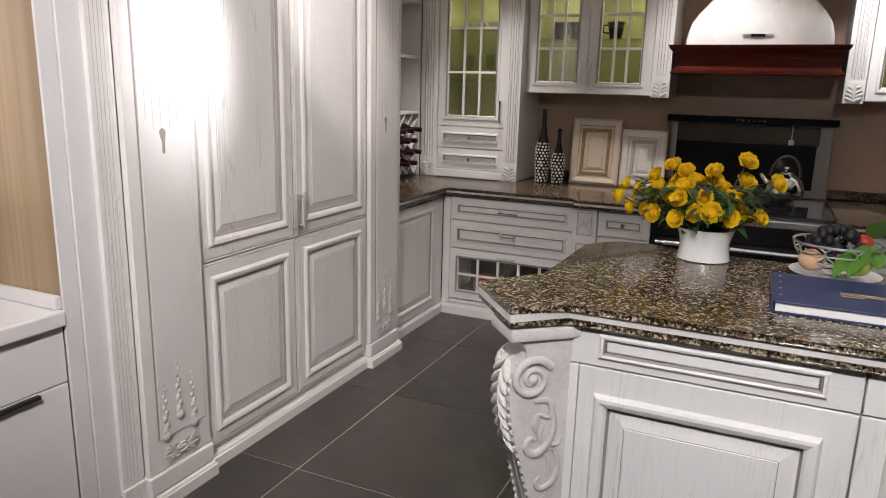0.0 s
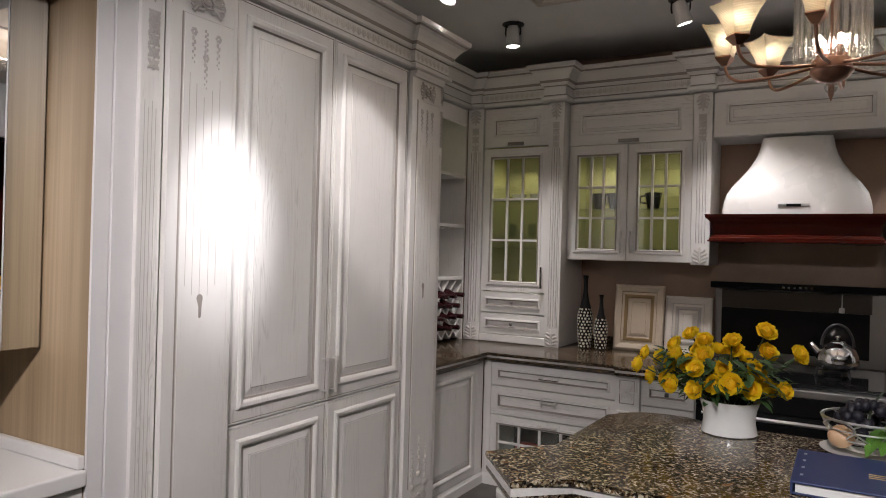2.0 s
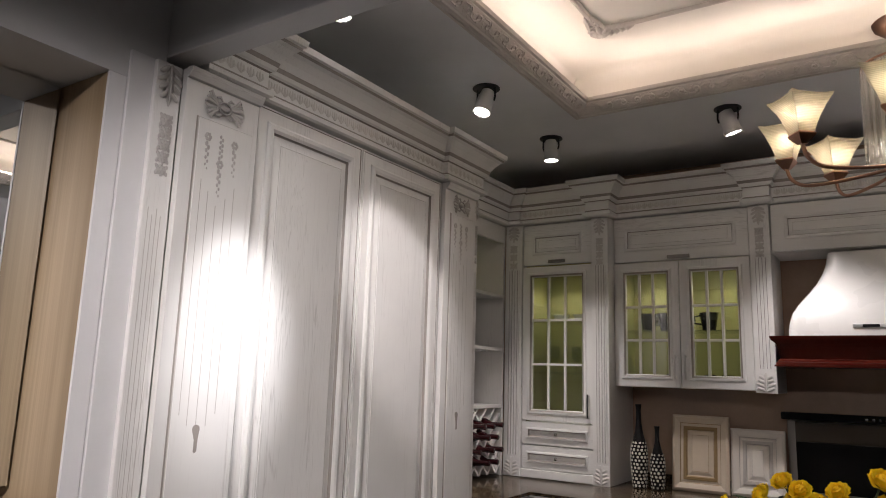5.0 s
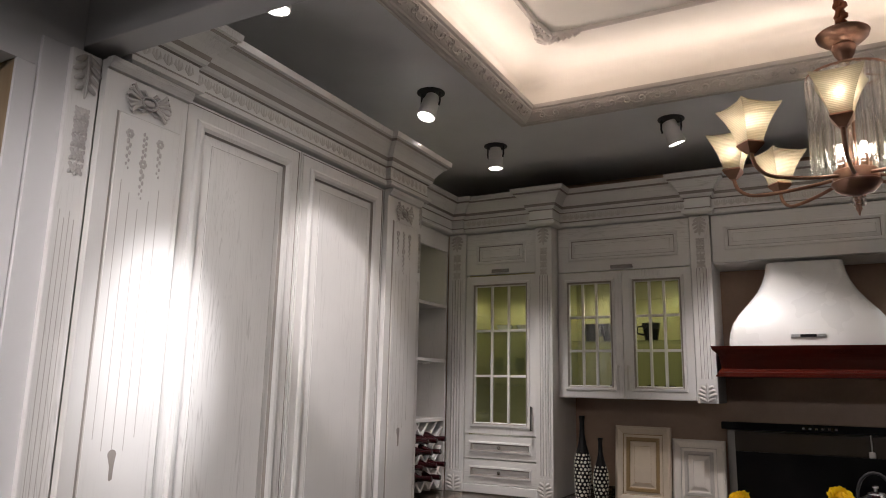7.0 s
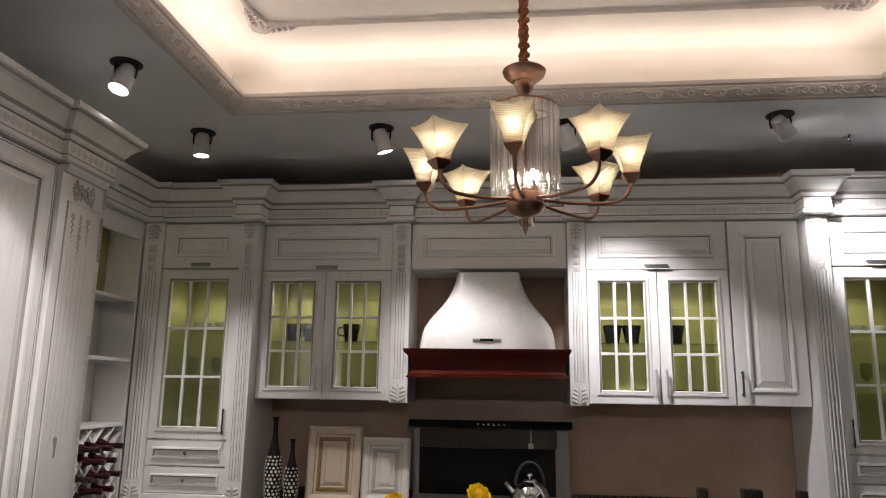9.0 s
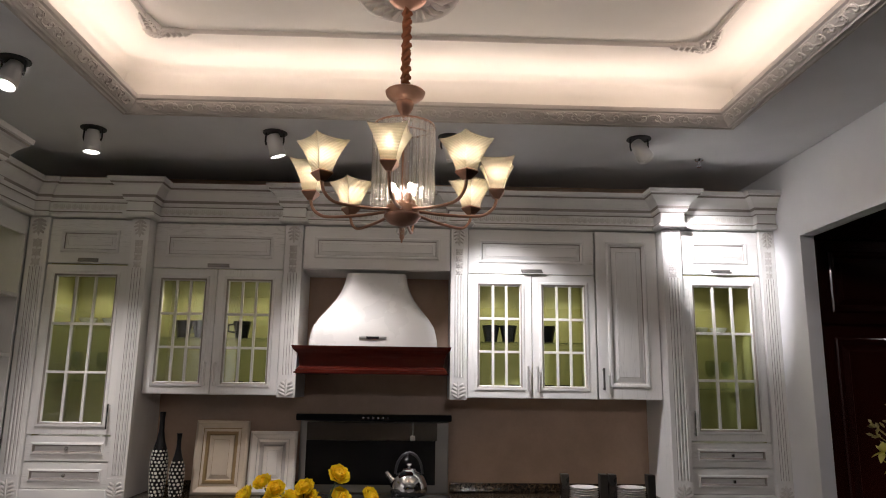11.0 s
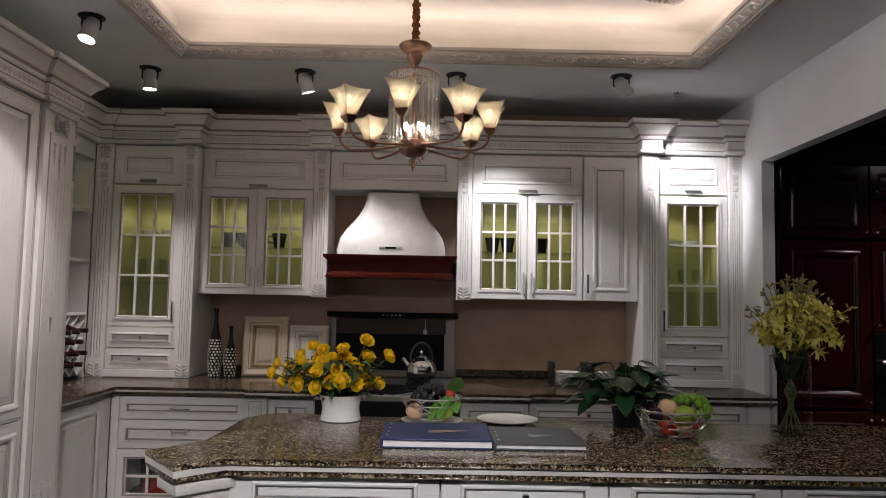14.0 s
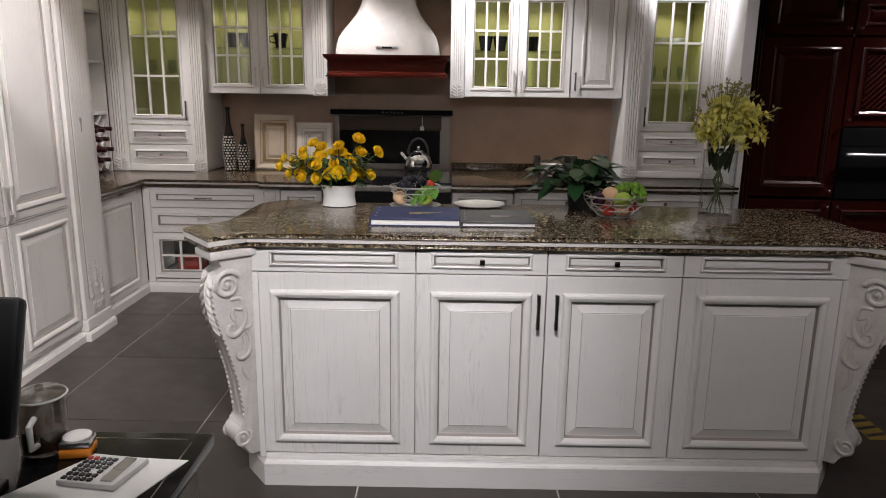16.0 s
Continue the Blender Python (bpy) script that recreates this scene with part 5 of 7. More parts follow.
t = thing("small_drawer_cabinet", place(-0.805, YM + 0.01, 0), "white base cabinet with a small drawer over a door", "cabinet", "base cabinets")
part("body", box(fresh(), 0.0, 0.024, 0.072, 0.285, BACK - YM - 0.02, 0.772), OAK, t)
d = board("drawer", t, 0.004, 0.615, 0.281, 0.752, drawer_steps(1.0, 0.034), OAK_H, label="small moulded drawer")
knob(d, 0.142, 0.684, PEWTER, 0.006)
board("door", t, 0.004, 0.076, 0.281, 0.608, door_steps(0.85, 0.045))


def base_unit(x0, x1, label, y=YB, doors=1):
    t = thing("base_cabinet", place(x0, y, 0), label, "cabinet", "base cabinets")
    w = x1 - x0
    part("body", box(fresh(), 0.0, 0.024, 0.072, w, BACK - y - 0.01, 0.772), OAK, t)
    d = board("drawer", t, 0.004, 0.615, w - 0.004, 0.752, drawer_steps(1.0, 0.034), OAK_H, label="top drawer with moulded edge")
    knob(d, w / 2, 0.684, PEWTER, 0.006)
    for i in range(doors):
        a, b = w * i / doors, w * (i + 1) / doors
        board("door", t, a + 0.003, 0.076, b - 0.003, 0.608, door_steps(0.85, 0.045))
    return t


base_unit(0.372, 0.79, "white base cabinet beside the cooker", YM + 0.01)
base_unit(0.80, 1.53, "white base cabinet with two doors", YB, 2)
base_unit(1.535, 2.15, "white base cabinet near the end wall", YB, 2)
t = thing("base_filler", place(2.152, YB, 0), "white filler panel at the end wall", "panel")
part("board", box(fresh(), 0, 0.0, 0.072, 0.174, 0.03, 0.772, 0.002), OAK, t)
bm = fresh()
line = [(-1.777, 3.31), (-1.777, YB - 0.002), (-0.945, YB - 0.002), (-0.945, YM - 0.004), (-0.525, YM - 0.004), (-0.525, YM + 0.05)]
moulding(bm, line, [(-0.05, 0.0), (0.012, 0.0), (0.012, 0.05), (0.008, 0.058), (0.004, 0.070), (-0.05, 0.070)])
solo("base_plinth", bm, OAK_H, Matrix.Identity(4), "white moulded plinth under the base cabinets", "plinth", smooth=None)
bm = fresh()
moulding(bm, [(0.372, YM), (0.795, YM), (0.795, YB - 0.002), (2.326, YB - 0.002)], [(-0.05, 0.0), (0.012, 0.0), (0.012, 0.05), (0.008, 0.058), (0.004, 0.070), (-0.05, 0.070)])
solo("base_plinth", bm, OAK_H, Matrix.Identity(4), "white moulded plinth under the base cabinets", "plinth")

# worktops: two stacked granite layers with a reeded strip between them
def worktop(name, outline, z1, label):
    t = thing(name, Matrix.Identity(4), label, "worktop")
    part("top_slab", prism(fresh(), outline(0.0), z1 - 0.017, z1, 0.005), DARK_GRANITE, t, smooth=40)
    part("pale_strip", prism(fresh(), outline(0.005), z1 - 0.0305, z1 - 0.0172), CARVED, t, "pale strip between the granite layers")
    part("lower_slab", prism(fresh(), outline(0.002), z1 - 0.046, z1 - 0.0307, 0.004), DARK_GRANITE, t, smooth=40)
    return t


def left_top(i):
    f, g, h = 3.965 + i, 3.908 + i, BX + 0.035 - i
    return [(-2.39, 3.302), (h, 3.302), (h, f), (-0.955 + i, f), (-0.94 + i, g), (-0.52, g), (-0.52, 4.862), (-2.39, 4.862)]


def right_top(i):
    f, g = 3.965 + i, 3.908 + i
    return [(0.368, g), (0.80 - i, g), (0.815 - i, f), (2.327, f), (2.327, 4.862), (0.368, 4.862)]


worktop("back_worktop", left_top, CT, "polished brown granite worktop with a stepped front edge")
worktop("back_worktop", right_top, CT, "polished brown granite worktop beside the cooker")
for x0, x1 in ((-1.448, -0.56), (0.368, 1.628)):
    solo("granite_upstand", box(fresh(), x0, BACK - 0.026, CT + 0.001, x1, BACK - 0.001, CT + 0.055, 0.003), DARK_GRANITE, Matrix.Identity(4), "low granite upstand along the wall", "upstand", "upstands")

# ---- island: front at y = 1.55 ----
IY, IT = 1.55, 0.948
IX = [-0.337, 0.234, 0.690, 1.160, 1.735]
isl = thing("kitchen_island", place(0, IY, 0), "white brushed oak island with carved corner legs and granite top", "island")
part("body", box(fresh(), IX[0] + 0.021, 0.026, 0.10, IX[4] - 0.021, 0.58, 0.900), OAK, isl)
ISLAND_STEPS = [(0.003, 0.008, 0), (0.008, 0.013, 0), (0.016, 0.014, 0), (0.026, 0.009, 0), (0.031, 0.002, 0), (0.033, -0.007, 1), (0.036, -0.011, 1), (0.040, -0.011, 0), (0.071, -0.002, 0), (0.0725, -0.002, 1), (0.074, 0.0006, 0)]
DRAWER_STEPS = [(0.001, 0.005, 0), (0.006, 0.009, 0), (0.011, 0.007, 0), (0.016, -0.0005, 1), (0.018, -0.0005, 0), (0.020, 0.0, 0)]
# the fields' outer edges: left and right of each door's moulding
FIELDS = ((-0.278, 0.178), (0.284, 0.642), (0.748, 1.102), (1.213, 1.675))
for i in range(4):
    x0, x1 = IX[i] + 0.002, IX[i + 1] - 0.002
    fa, fb = FIELDS[i]
    d = board("drawer", isl, x0, 0.810, x1, 0.900, [(0.0015, 0.0, 0), (0.004, 0.0, 0)], OAK_H, label="shallow drawer front with moulded edge")
    part("drawer_moulding", panel_mesh(fresh(), fa + 0.003, 0.829, fb - 0.004, 0.887, DRAWER_STEPS, -0.0005, 0.001), [OAK_H, GLAZE], d)
    if 0 < i < 3:
        knob(d, (fa + fb) / 2, 0.857, KNOB, 0.0, 0.009)
    xa, xb = x0 + (0.020 if i == 0 else 0), x1 - (0.020 if i == 3 else 0)
    d = part("door", framed_mesh(fresh(), (xa, 0.122, xb, 0.806), (fa, 0.166, fb, 0.746), ISLAND_STEPS), [OAK, GLAZE], isl, "raised-panel door with visible grain")
    if i == 1:
        bar_handle(d, x1 - 0.027, 0.683, 0.125, PEWTER)
    if i == 2:
        bar_handle(d, x0 + 0.033, 0.683, 0.125, PEWTER)
part("end_panel", box(fresh(), IX[0], 0.0, 0.10, IX[0] + 0.0205, 0.58, 0.806, 0.002), OAK, isl)
part("end_panel", box(fresh(), IX[4] - 0.0205, 0.0, 0.10, IX[4], 0.58, 0.806, 0.002), OAK, isl)
bm = fresh()
x0, x1 = IX[0] - 0.06, IX[4] + 0.06
pl = [(x0, 0.10), (x0 + 0.085, -0.012), (x1 - 0.085, -0.012), (x1, 0.10), (x1, 0.60), (x0, 0.60)]
moulding(bm, pl, [(-0.2, 0.0), (0.012, 0.0), (0.012, 0.085), (0.007, 0.092), (0.0, 0.098), (-0.006, 0.118), (-0.2, 0.118)], True)
part("plinth", bm, OAK_H, isl, "white stepped plinth with cut corners")


def island_top(i):
    left = [(-0.461 + i, 2.165), (-0.465 + i, 1.757), (-0.590 + i, 1.612), (-0.445 + i * 0.3, 1.434 + i), (-0.343, 1.530 + i)]
    right = [(1.741, 1.530 + i), (1.843 - i * 0.3, 1.434 + i), (1.988 - i, 1.612), (1.863 - i, 1.757), (1.859 - i, 2.215)]
    lobe = [(-0.12, 2.225 - i)] + [(-0.300 + (0.130 - i) * math.cos(k * math.pi / 8), 2.195 + (0.085 - i) * math.sin(k * math.pi / 8)) for k in range(1, 8)]
    return left + right + lobe


part("top_slab", prism(fresh(), [(x, y - IY) for x, y in island_top(0)][::-1], IT - 0.015, IT, 0.005), GRANITE, isl, "polished brown and gold granite", smooth=40)
part("pale_strip", prism(fresh(), [(x, y - IY) for x, y in island_top(0.0015)][::-1], IT - 0.0315, IT - 0.0152), CARVED, isl)
part("lower_slab", prism(fresh(), [(x, y - IY) for x, y in island_top(0.002)][::-1], IT - 0.0455, IT - 0.0317, 0.004), GRANITE, isl, smooth=40)


def console_leg(x, y, turn):
    """A scrolled console: local +x is outwards, the profile lies in xz."""
    key = [(-0.02, 0.895), (0.165, 0.895), (0.168, 0.880), (0.150, 0.868), (0.135, 0.848), (0.134, 0.835), (0.158, 0.81), (0.175, 0.772), (0.178, 0.72), (0.168, 0.66), (0.150, 0.60), (0.128, 0.53), (0.108, 0.46), (0.093, 0.39), (0.083, 0.32), (0.080, 0.27), (0.088, 0.248), (0.105, 0.235), (0.118, 0.212), (0.115, 0.182), (0.095, 0.160), (0.070, 0.150), (0.062, 0.135), (0.062, 0.119), (-0.02, 0.119)]
    prof = key[:5]
    for i in range(5, 21):
        p0, p1, p2, p3 = (Vector(key[j]) for j in (i - 1, i, i + 1, i + 2))
        for u in (0, 0.25, 0.5, 0.75):
            q = 0.5 * (2 * p1 + (p2 - p0) * u + (2 * p0 - 5 * p1 + 4 * p2 - p3) * u * u + (3 * p1 - p0 - 3 * p2 + p3) * u ** 3)
            prof.append((q.x, q.y))
    prof += key[21:]
    prof = [(a * 0.92, z) for a, z in prof]
    half = 0.050
    bm = fresh()
    rings(bm, [[(a, s, z) for a, z in prof] for s in (-half, half)], start=True)
    es = [e for f in bm.faces if len(f.verts) > 4 for e in f.edges]
    bmesh.ops.bevel(bm, geom=es, offset=0.006, segments=2, affect="EDGES", profile=0.5)
    m = place(x, y - IY, 0, turn)
    leg = part("console_leg", bm, CARVED, isl, "white carved console leg with scrolls", smooth=45)
    leg.matrix_basis = m
    part("cap_block", box(fresh(), -0.03, -half - 0.014, 0.868, 0.172, half + 0.014, 0.897, 0.006), CARVED, leg, smooth=40)
    for s in (-1, 1):
        yy = s * (half + 0.002)
        for cx, cz, r0, a0, turns in ((0.112, 0.775, 0.050, 2.6, -1.9), (0.086, 0.200, 0.034, 2.4, 1.7)):
            bm = fresh()
            n = 36
            tube(bm, [(px, yy, pz) for px, pz in spiral(cx, cz, r0, 0.006, a0, turns, n)], [r0 * 0.21 * (1 - 0.55 * i / n) for i in range(n + 1)], 8)
            ball(bm, (cx, yy, cz), r0 * 0.26, 10, (1, 0.8, 1))
            part("volute", bm, CARVED, leg, "carved spiral volute", smooth=70)
        for pts, wid in (([(0.105, 0.720), (0.072, 0.722), (0.060, 0.700), (0.068, 0.680), (0.088, 0.688)], 0.010), ([(0.062, 0.700), (0.052, 0.655), (0.066, 0.612), (0.096, 0.590), (0.118, 0.606), (0.112, 0.630), (0.096, 0.626)], 0.012),
                         ([(0.092, 0.690), (0.100, 0.665), (0.092, 0.640)], 0.010), ([(0.080, 0.660), (0.086, 0.640), (0.080, 0.615)], 0.009), ([(0.062, 0.612), (0.040, 0.610), (0.032, 0.628)], 0.008),
                         ([(0.050, 0.600), (0.036, 0.560), (0.046, 0.515), (0.076, 0.500), (0.090, 0.516), (0.080, 0.530)], 0.0095), ([(0.066, 0.590), (0.058, 0.555), (0.064, 0.530)], 0.007), ([(0.062, 0.490), (0.070, 0.460), (0.056, 0.425), (0.044, 0.412)], 0.008)):
            k = len(pts)
            fine = smooth_path([(a, yy, b) for a, b in pts], 4)
            m = len(fine)
            bm = tube(fresh(), fine, [wid * (0.35 + 0.75 * math.sin(math.pi * (0.12 + 0.83 * i / (m - 1)))) * 0.80 for i in range(m)], 8)
            for v in bm.verts:
                v.co.y = yy + (v.co.y - yy) * 0.6
            part("leaf_scroll", bm, CARVED, leg, smooth=70)
    # the front edge: a hollow strap between two rows of beads, with a curled leaf over its shoulder
    edge = [p for p in prof if 0.27 <= p[1] <= 0.82 and p[0] > 0.06]
    run = [0.0]
    for a, b in zip(edge, edge[1:]):
        run.append(run[-1] + math.dist(a, b))

    def along(want):
        i = min(max(j for j in range(len(run)) if run[j] <= want), len(edge) - 2)
        u = (want - run[i]) / max(1e-6, run[i + 1] - run[i])
        return edge[i][0] + (edge[i + 1][0] - edge[i][0]) * u, edge[i][1] + (edge[i + 1][1] - edge[i][1]) * u

    bm = fresh()
    n = 27
    for k in range(n):
        ex, ez = along(run[-1] * (k + 0.5) / n)
        for yy in (-0.043, 0.043):
            ball(bm, (ex - 0.001, yy, ez), 0.0078, 7, (0.9, 0.9, 1.1))
    bow = fresh()
    for off, wide in ((0.0, 0.010), (-0.020, 0.005), (0.020, 0.005)):
        tube(bow, [(p[0] - 0.002, off, p[1]) for p in edge], wide, 8, flat=0.5)
    part("front_reeding", bow, CARVED, leg, "low rounded reeds down the front", smooth=70)
    for k in range(7):
        f = 0.02 + 0.052 * k
        for s in (-1, 1):
            pts = []
            for u in (0.0, 0.4, 0.8, 1.0):
                ex, ez = along(run[-1] * (f + 0.075 * u))
                pts.append((ex + 0.006 + 0.006 * u * (1 - u), s * (0.004 + 0.036 * u), ez))
            part("shoulder_leaf", tube(fresh(), smooth_path(pts, 3), [0.005, 0.007, 0.009, 0.010, 0.010, 0.009, 0.008, 0.006, 0.004, 0.003], 6, flat=0.7), CARVED, leg, smooth=70)
    tagged(part("bead_border", bm, CARVED, leg, "carved border of small beads", smooth=70), kind="stuff")


console_leg(IX[0] - 0.018, 1.602, 222)
console_leg(IX[4] + 0.018, 1.602, -42)

# ---- range hood and cooker ----
HX = -0.105
t = thing("range_hood", place(HX, 4.37, 0), "white bell-shaped range hood over a dark red wooden mantle", "range hood")
bm = fresh()
prof = [(0.372, 1.672, 0.0), (0.372, 1.700, 0.0), (0.366, 1.74, 0.004), (0.352, 1.79, 0.012), (0.318, 1.845, 0.034), (0.274, 1.90, 0.062), (0.235, 1.955, 0.092), (0.208, 2.01, 0.116), (0.192, 2.06, 0.133), (0.182, 2.12, 0.145)]
loops = []
for w, z, f in prof:
    pts = [(-w, 0.49, z), (-w, f + 0.05, z)]
    pts += [(-w + 0.05 * (1 - math.cos(a)), f + 0.05 - 0.05 * math.sin(a), z) for a in (0.5, 1.0, math.pi / 2)]
    pts += [(w - 0.05 * (1 - math.cos(a)), f + 0.05 - 0.05 * math.sin(a), z) for a in (math.pi / 2, 1.0, 0.5)]
    pts += [(w, f + 0.05, z), (w, 0.49, z)]
    loops.append(pts)
rings(bm, loops, True, start=True)
part("bell", bm, HOOD_WHITE, t, "white enamelled bell", smooth=60)
bm = fresh()
box(bm, -0.078, -0.0055, 1.712, 0.078, 0.004, 1.730, 0.002)
part("control_strip", bm, STEEL, t, "small steel control strip")
part("display", box(fresh(), -0.036, -0.0075, 1.714, 0.036, -0.004, 1.728, 0.001), BLACK_GLOSS, t)
bm = fresh()
MP = [(-0.1, 1.515), (0.030, 1.515), (0.032, 1.523), (0.022, 1.527), (0.024, 1.536), (0.014, 1.541), (0.014, 1.548), (0.004, 1.556), (0.010, 1.60), (0.014, 1.615), (0.020, 1.630), (0.040, 1.648), (0.044, 1.656), (0.048, 1.670), (-0.1, 1.670)]
moulding(bm, [(-0.405, 0.49), (-0.405, -0.01), (0.405, -0.01), (0.405, 0.49)], MP)
part("mantle", bm, MANTLE, t, "dark red mahogany mantle with mouldings")
bm = fresh()
for i in range(66):
    x = -0.20 + 0.4 * i / 65
    tube(bm, [(x - 0.003, -0.020, 1.541), (x + 0.003, -0.022, 1.551)], 0.0028, 5)
part("rope_bead", bm, MANTLE, t, "fine rope bead", smooth=60)
part("hood_underside", box(fresh(), -0.39, 0.02, 1.520, 0.39, 0.49, 1.530), BLACK_MATT, t)

t = thing("cooker", place(-0.100, YM + 0.0, 0), "black and steel integrated cooker with a tall back panel", "cooker")
part("body", box(fresh(), -0.418, 0.03, 0.005, 0.465, 0.88, 0.765), BLACK_MATT, t)
part("oven_front", box(fresh(), -0.415, 0.0, 0.09, 0.462, 0.03, 0.655, 0.004), BLACK_GLOSS, t, "black glass oven door")
part("control_fascia", box(fresh(), -0.415, -0.006, 0.66, 0.462, 0.03, 0.75, 0.004), BLACK_GLOSS, t)
part("steel_rim", box(fresh(), -0.418, -0.012, 0.752, 0.465, 0.06, 0.790, 0.005), STEEL, t, "brushed steel front rim")
part("hob", box(fresh(), -0.417, 0.062, 0.77, 0.464, 0.80, 0.808, 0.004), BLACK_GLOSS, t, "black glass hob")
bm = fresh()
tube(bm, [(-0.38, -0.03, 0.625), (0.43, -0.03, 0.625)], 0.011, 8)
for x in (-0.36, 0.41):
    tube(bm, [(x, 0.0, 0.625), (x, -0.03, 0.625)], 0.007, 6)
part("oven_handle", bm, STEEL, t, "steel oven handle", smooth=60)
part("back_panel", box(fresh(), -0.455, 0.82, 0.81, 0.455, 0.90, 1.235, 0.004), COOKER_STEEL, t, "brushed steel back panel")
part("black_glass", box(fresh(), -0.415, 0.812, 0.86, 0.375, 0.825, 1.1205, 0.003), BLACK_GLOSS, t)
part("air_band", box(fresh(), -0.415, 0.814, 1.121, 0.385, 0.825, 1.228, 0.003), DARK_STEEL, t)
# pale streak and blob model a lamp's reflection in the steel band
part("reflection_streak", tube(fresh(), [(0.235, 0.80, 1.240), (0.236, 0.803, 1.19), (0.235, 0.802, 1.15)], 0.0035, 6), SATIN, t, "pale streak modelled for a lamp's reflection in the steel", smooth=60)
part("reflection_blob", box(fresh(), 0.220, 0.792, 1.122, 0.250, 0.811, 1.152, 0.004), SATIN, t, "pale blob modelled for the end of the reflection")
part("top_bar", box(fresh(), -0.478, 0.77, 1.238, 0.472, 0.915, 1.278, 0.006), BLACK_GLOSS, t, "black top bar")
for i in range(6):
    part("control_mark", box(fresh(), -0.075 + 0.03 * i, 0.768, 1.252, -0.062 + 0.03 * i, 0.7705, 1.262), STEEL, t)
for x in (-0.20, 0.20):
    bm = fresh()
    for k in range(4):
        a = math.pi / 2 * k + math.pi / 4
        c, s = math.cos(a), math.sin(a)
        tube(bm, [(x + 0.03 * c, 0.45 + 0.03 * s, 0.846), (x + 0.10 * c, 0.45 + 0.10 * s, 0.846), (x + 0.115 * c, 0.45 + 0.115 * s, 0.81)], 0.006, 5)
    lathe(bm, [(0.045, 0.809), (0.045, 0.825), (0.02, 0.832)], 16, x, 0.45)
    part("burner", bm, BLACK_MATT, t, "black pan support over a gas burner", smooth=60)

KX, KY, KZ = 0.120, 4.40, 0.853
t = thing("kettle", place(KX, KY, KZ), "polished steel kettle with a black handle on the hob", "kettle")
part("body", lathe(fresh(), [(0.085, 0.0), (0.098, 0.006), (0.104, 0.03), (0.100, 0.065), (0.086, 0.098), (0.062, 0.122), (0.040, 0.132), (0.038, 0.136)], 32), CHROME, t, smooth=60)
part("lid", lathe(fresh(), [(0.040, 0.135), (0.036, 0.143), (0.016, 0.148), (0.008, 0.150), (0.008, 0.158), (0.015, 0.164), (0.012, 0.172), (0.004, 0.174)], 20), CHROME, t, smooth=60)
part("spout", tube(fresh(), [(-0.080, 0, 0.07), (-0.105, 0, 0.095), (-0.128, 0, 0.125)], [0.022, 0.016, 0.012], 10), CHROME, t, smooth=60)
part("kettle_handle", tube(fresh(), [(0.075 * math.cos(a), 0, 0.115 + 0.115 * math.sin(a)) for a in [math.pi * k / 12 for k in range(13)]], 0.007, 8), BLACK_MATT, t, "black hoop handle", smooth=60)


def patterned_vase(x, y, h, r):
    t = thing("pebbled_vase", place(x, y, CT), "slender black vase with cream pebble mosaic, on the worktop", "vase", "pebbled vases")
    prof = [(r * 0.70, 0), (r * 0.76, 0.004), (r * 0.90, h * 0.15), (r, h * 0.32), (r * 0.96, h * 0.46), (r * 0.70, h * 0.58)]
    part("body", lathe(fresh(), prof, 24), VASE_BLACK, t, smooth=60)
    bm = fresh()
    z, row = 0.014, 0
    while z < h * 0.56:
        i = max(j for j in range(len(prof) - 1) if prof[j][1] <= z)
        (r0, z0), (r1, z1) = prof[i], prof[i + 1]
        rad = r0 + (r1 - r0) * (z - z0) / (z1 - z0)
        size = 0.0088 * (1.0 - 0.25 * max(0, z / h - 0.3))
        n = int(2 * math.pi * rad / (size * 2.65))
        for k in range(n):
            a = 2 * math.pi * (k + 0.5 * (row % 2) + random.uniform(-0.12, 0.12)) / n
            q = size * random.uniform(0.72, 1.08)
            way = Vector((math.cos(a), math.sin(a), 0))
            side = Vector((-way.y, way.x, 0))
            mid = way * (rad * 0.992) + Vector((0, 0, z + random.uniform(-0.0012, 0.0012)))
            rim = [bm.verts.new(mid + (side * math.cos(b) + Vector((0, 0, 1)) * math.sin(b)) * q) for b in [math.pi * j / 4 for j in range(8)]]
            top = [bm.verts.new(mid + way * 0.0022 + (side * math.cos(b) + Vector((0, 0, 1)) * math.sin(b)) * q * 0.68) for b in [math.pi * j / 4 for j in range(8)]]
            for j in range(8):
                bm.faces.new((rim[j], rim[(j + 1) % 8], top[(j + 1) % 8], top[j]))
            bm.faces.new(top)
        z += size * 2.3
        row += 1
    tagged(part("pebble_mosaic", bm, PEBBLE, t, "cream pebbles set in the glaze"), kind="stuff")
    part("neck", lathe(fresh(), [(r * 0.705, h * 0.575), (r * 0.48, h * 0.66), (r * 0.30, h * 0.78), (r * 0.27, h * 0.92), (r * 0.36, h), (r * 0.28, h)], 20), VASE_BLACK, t, "plain black neck", smooth=60)


patterned_vase(-1.325, 4.56, 0.475, 0.050)
patterned_vase(-1.215, 4.55, 0.355, 0.043)


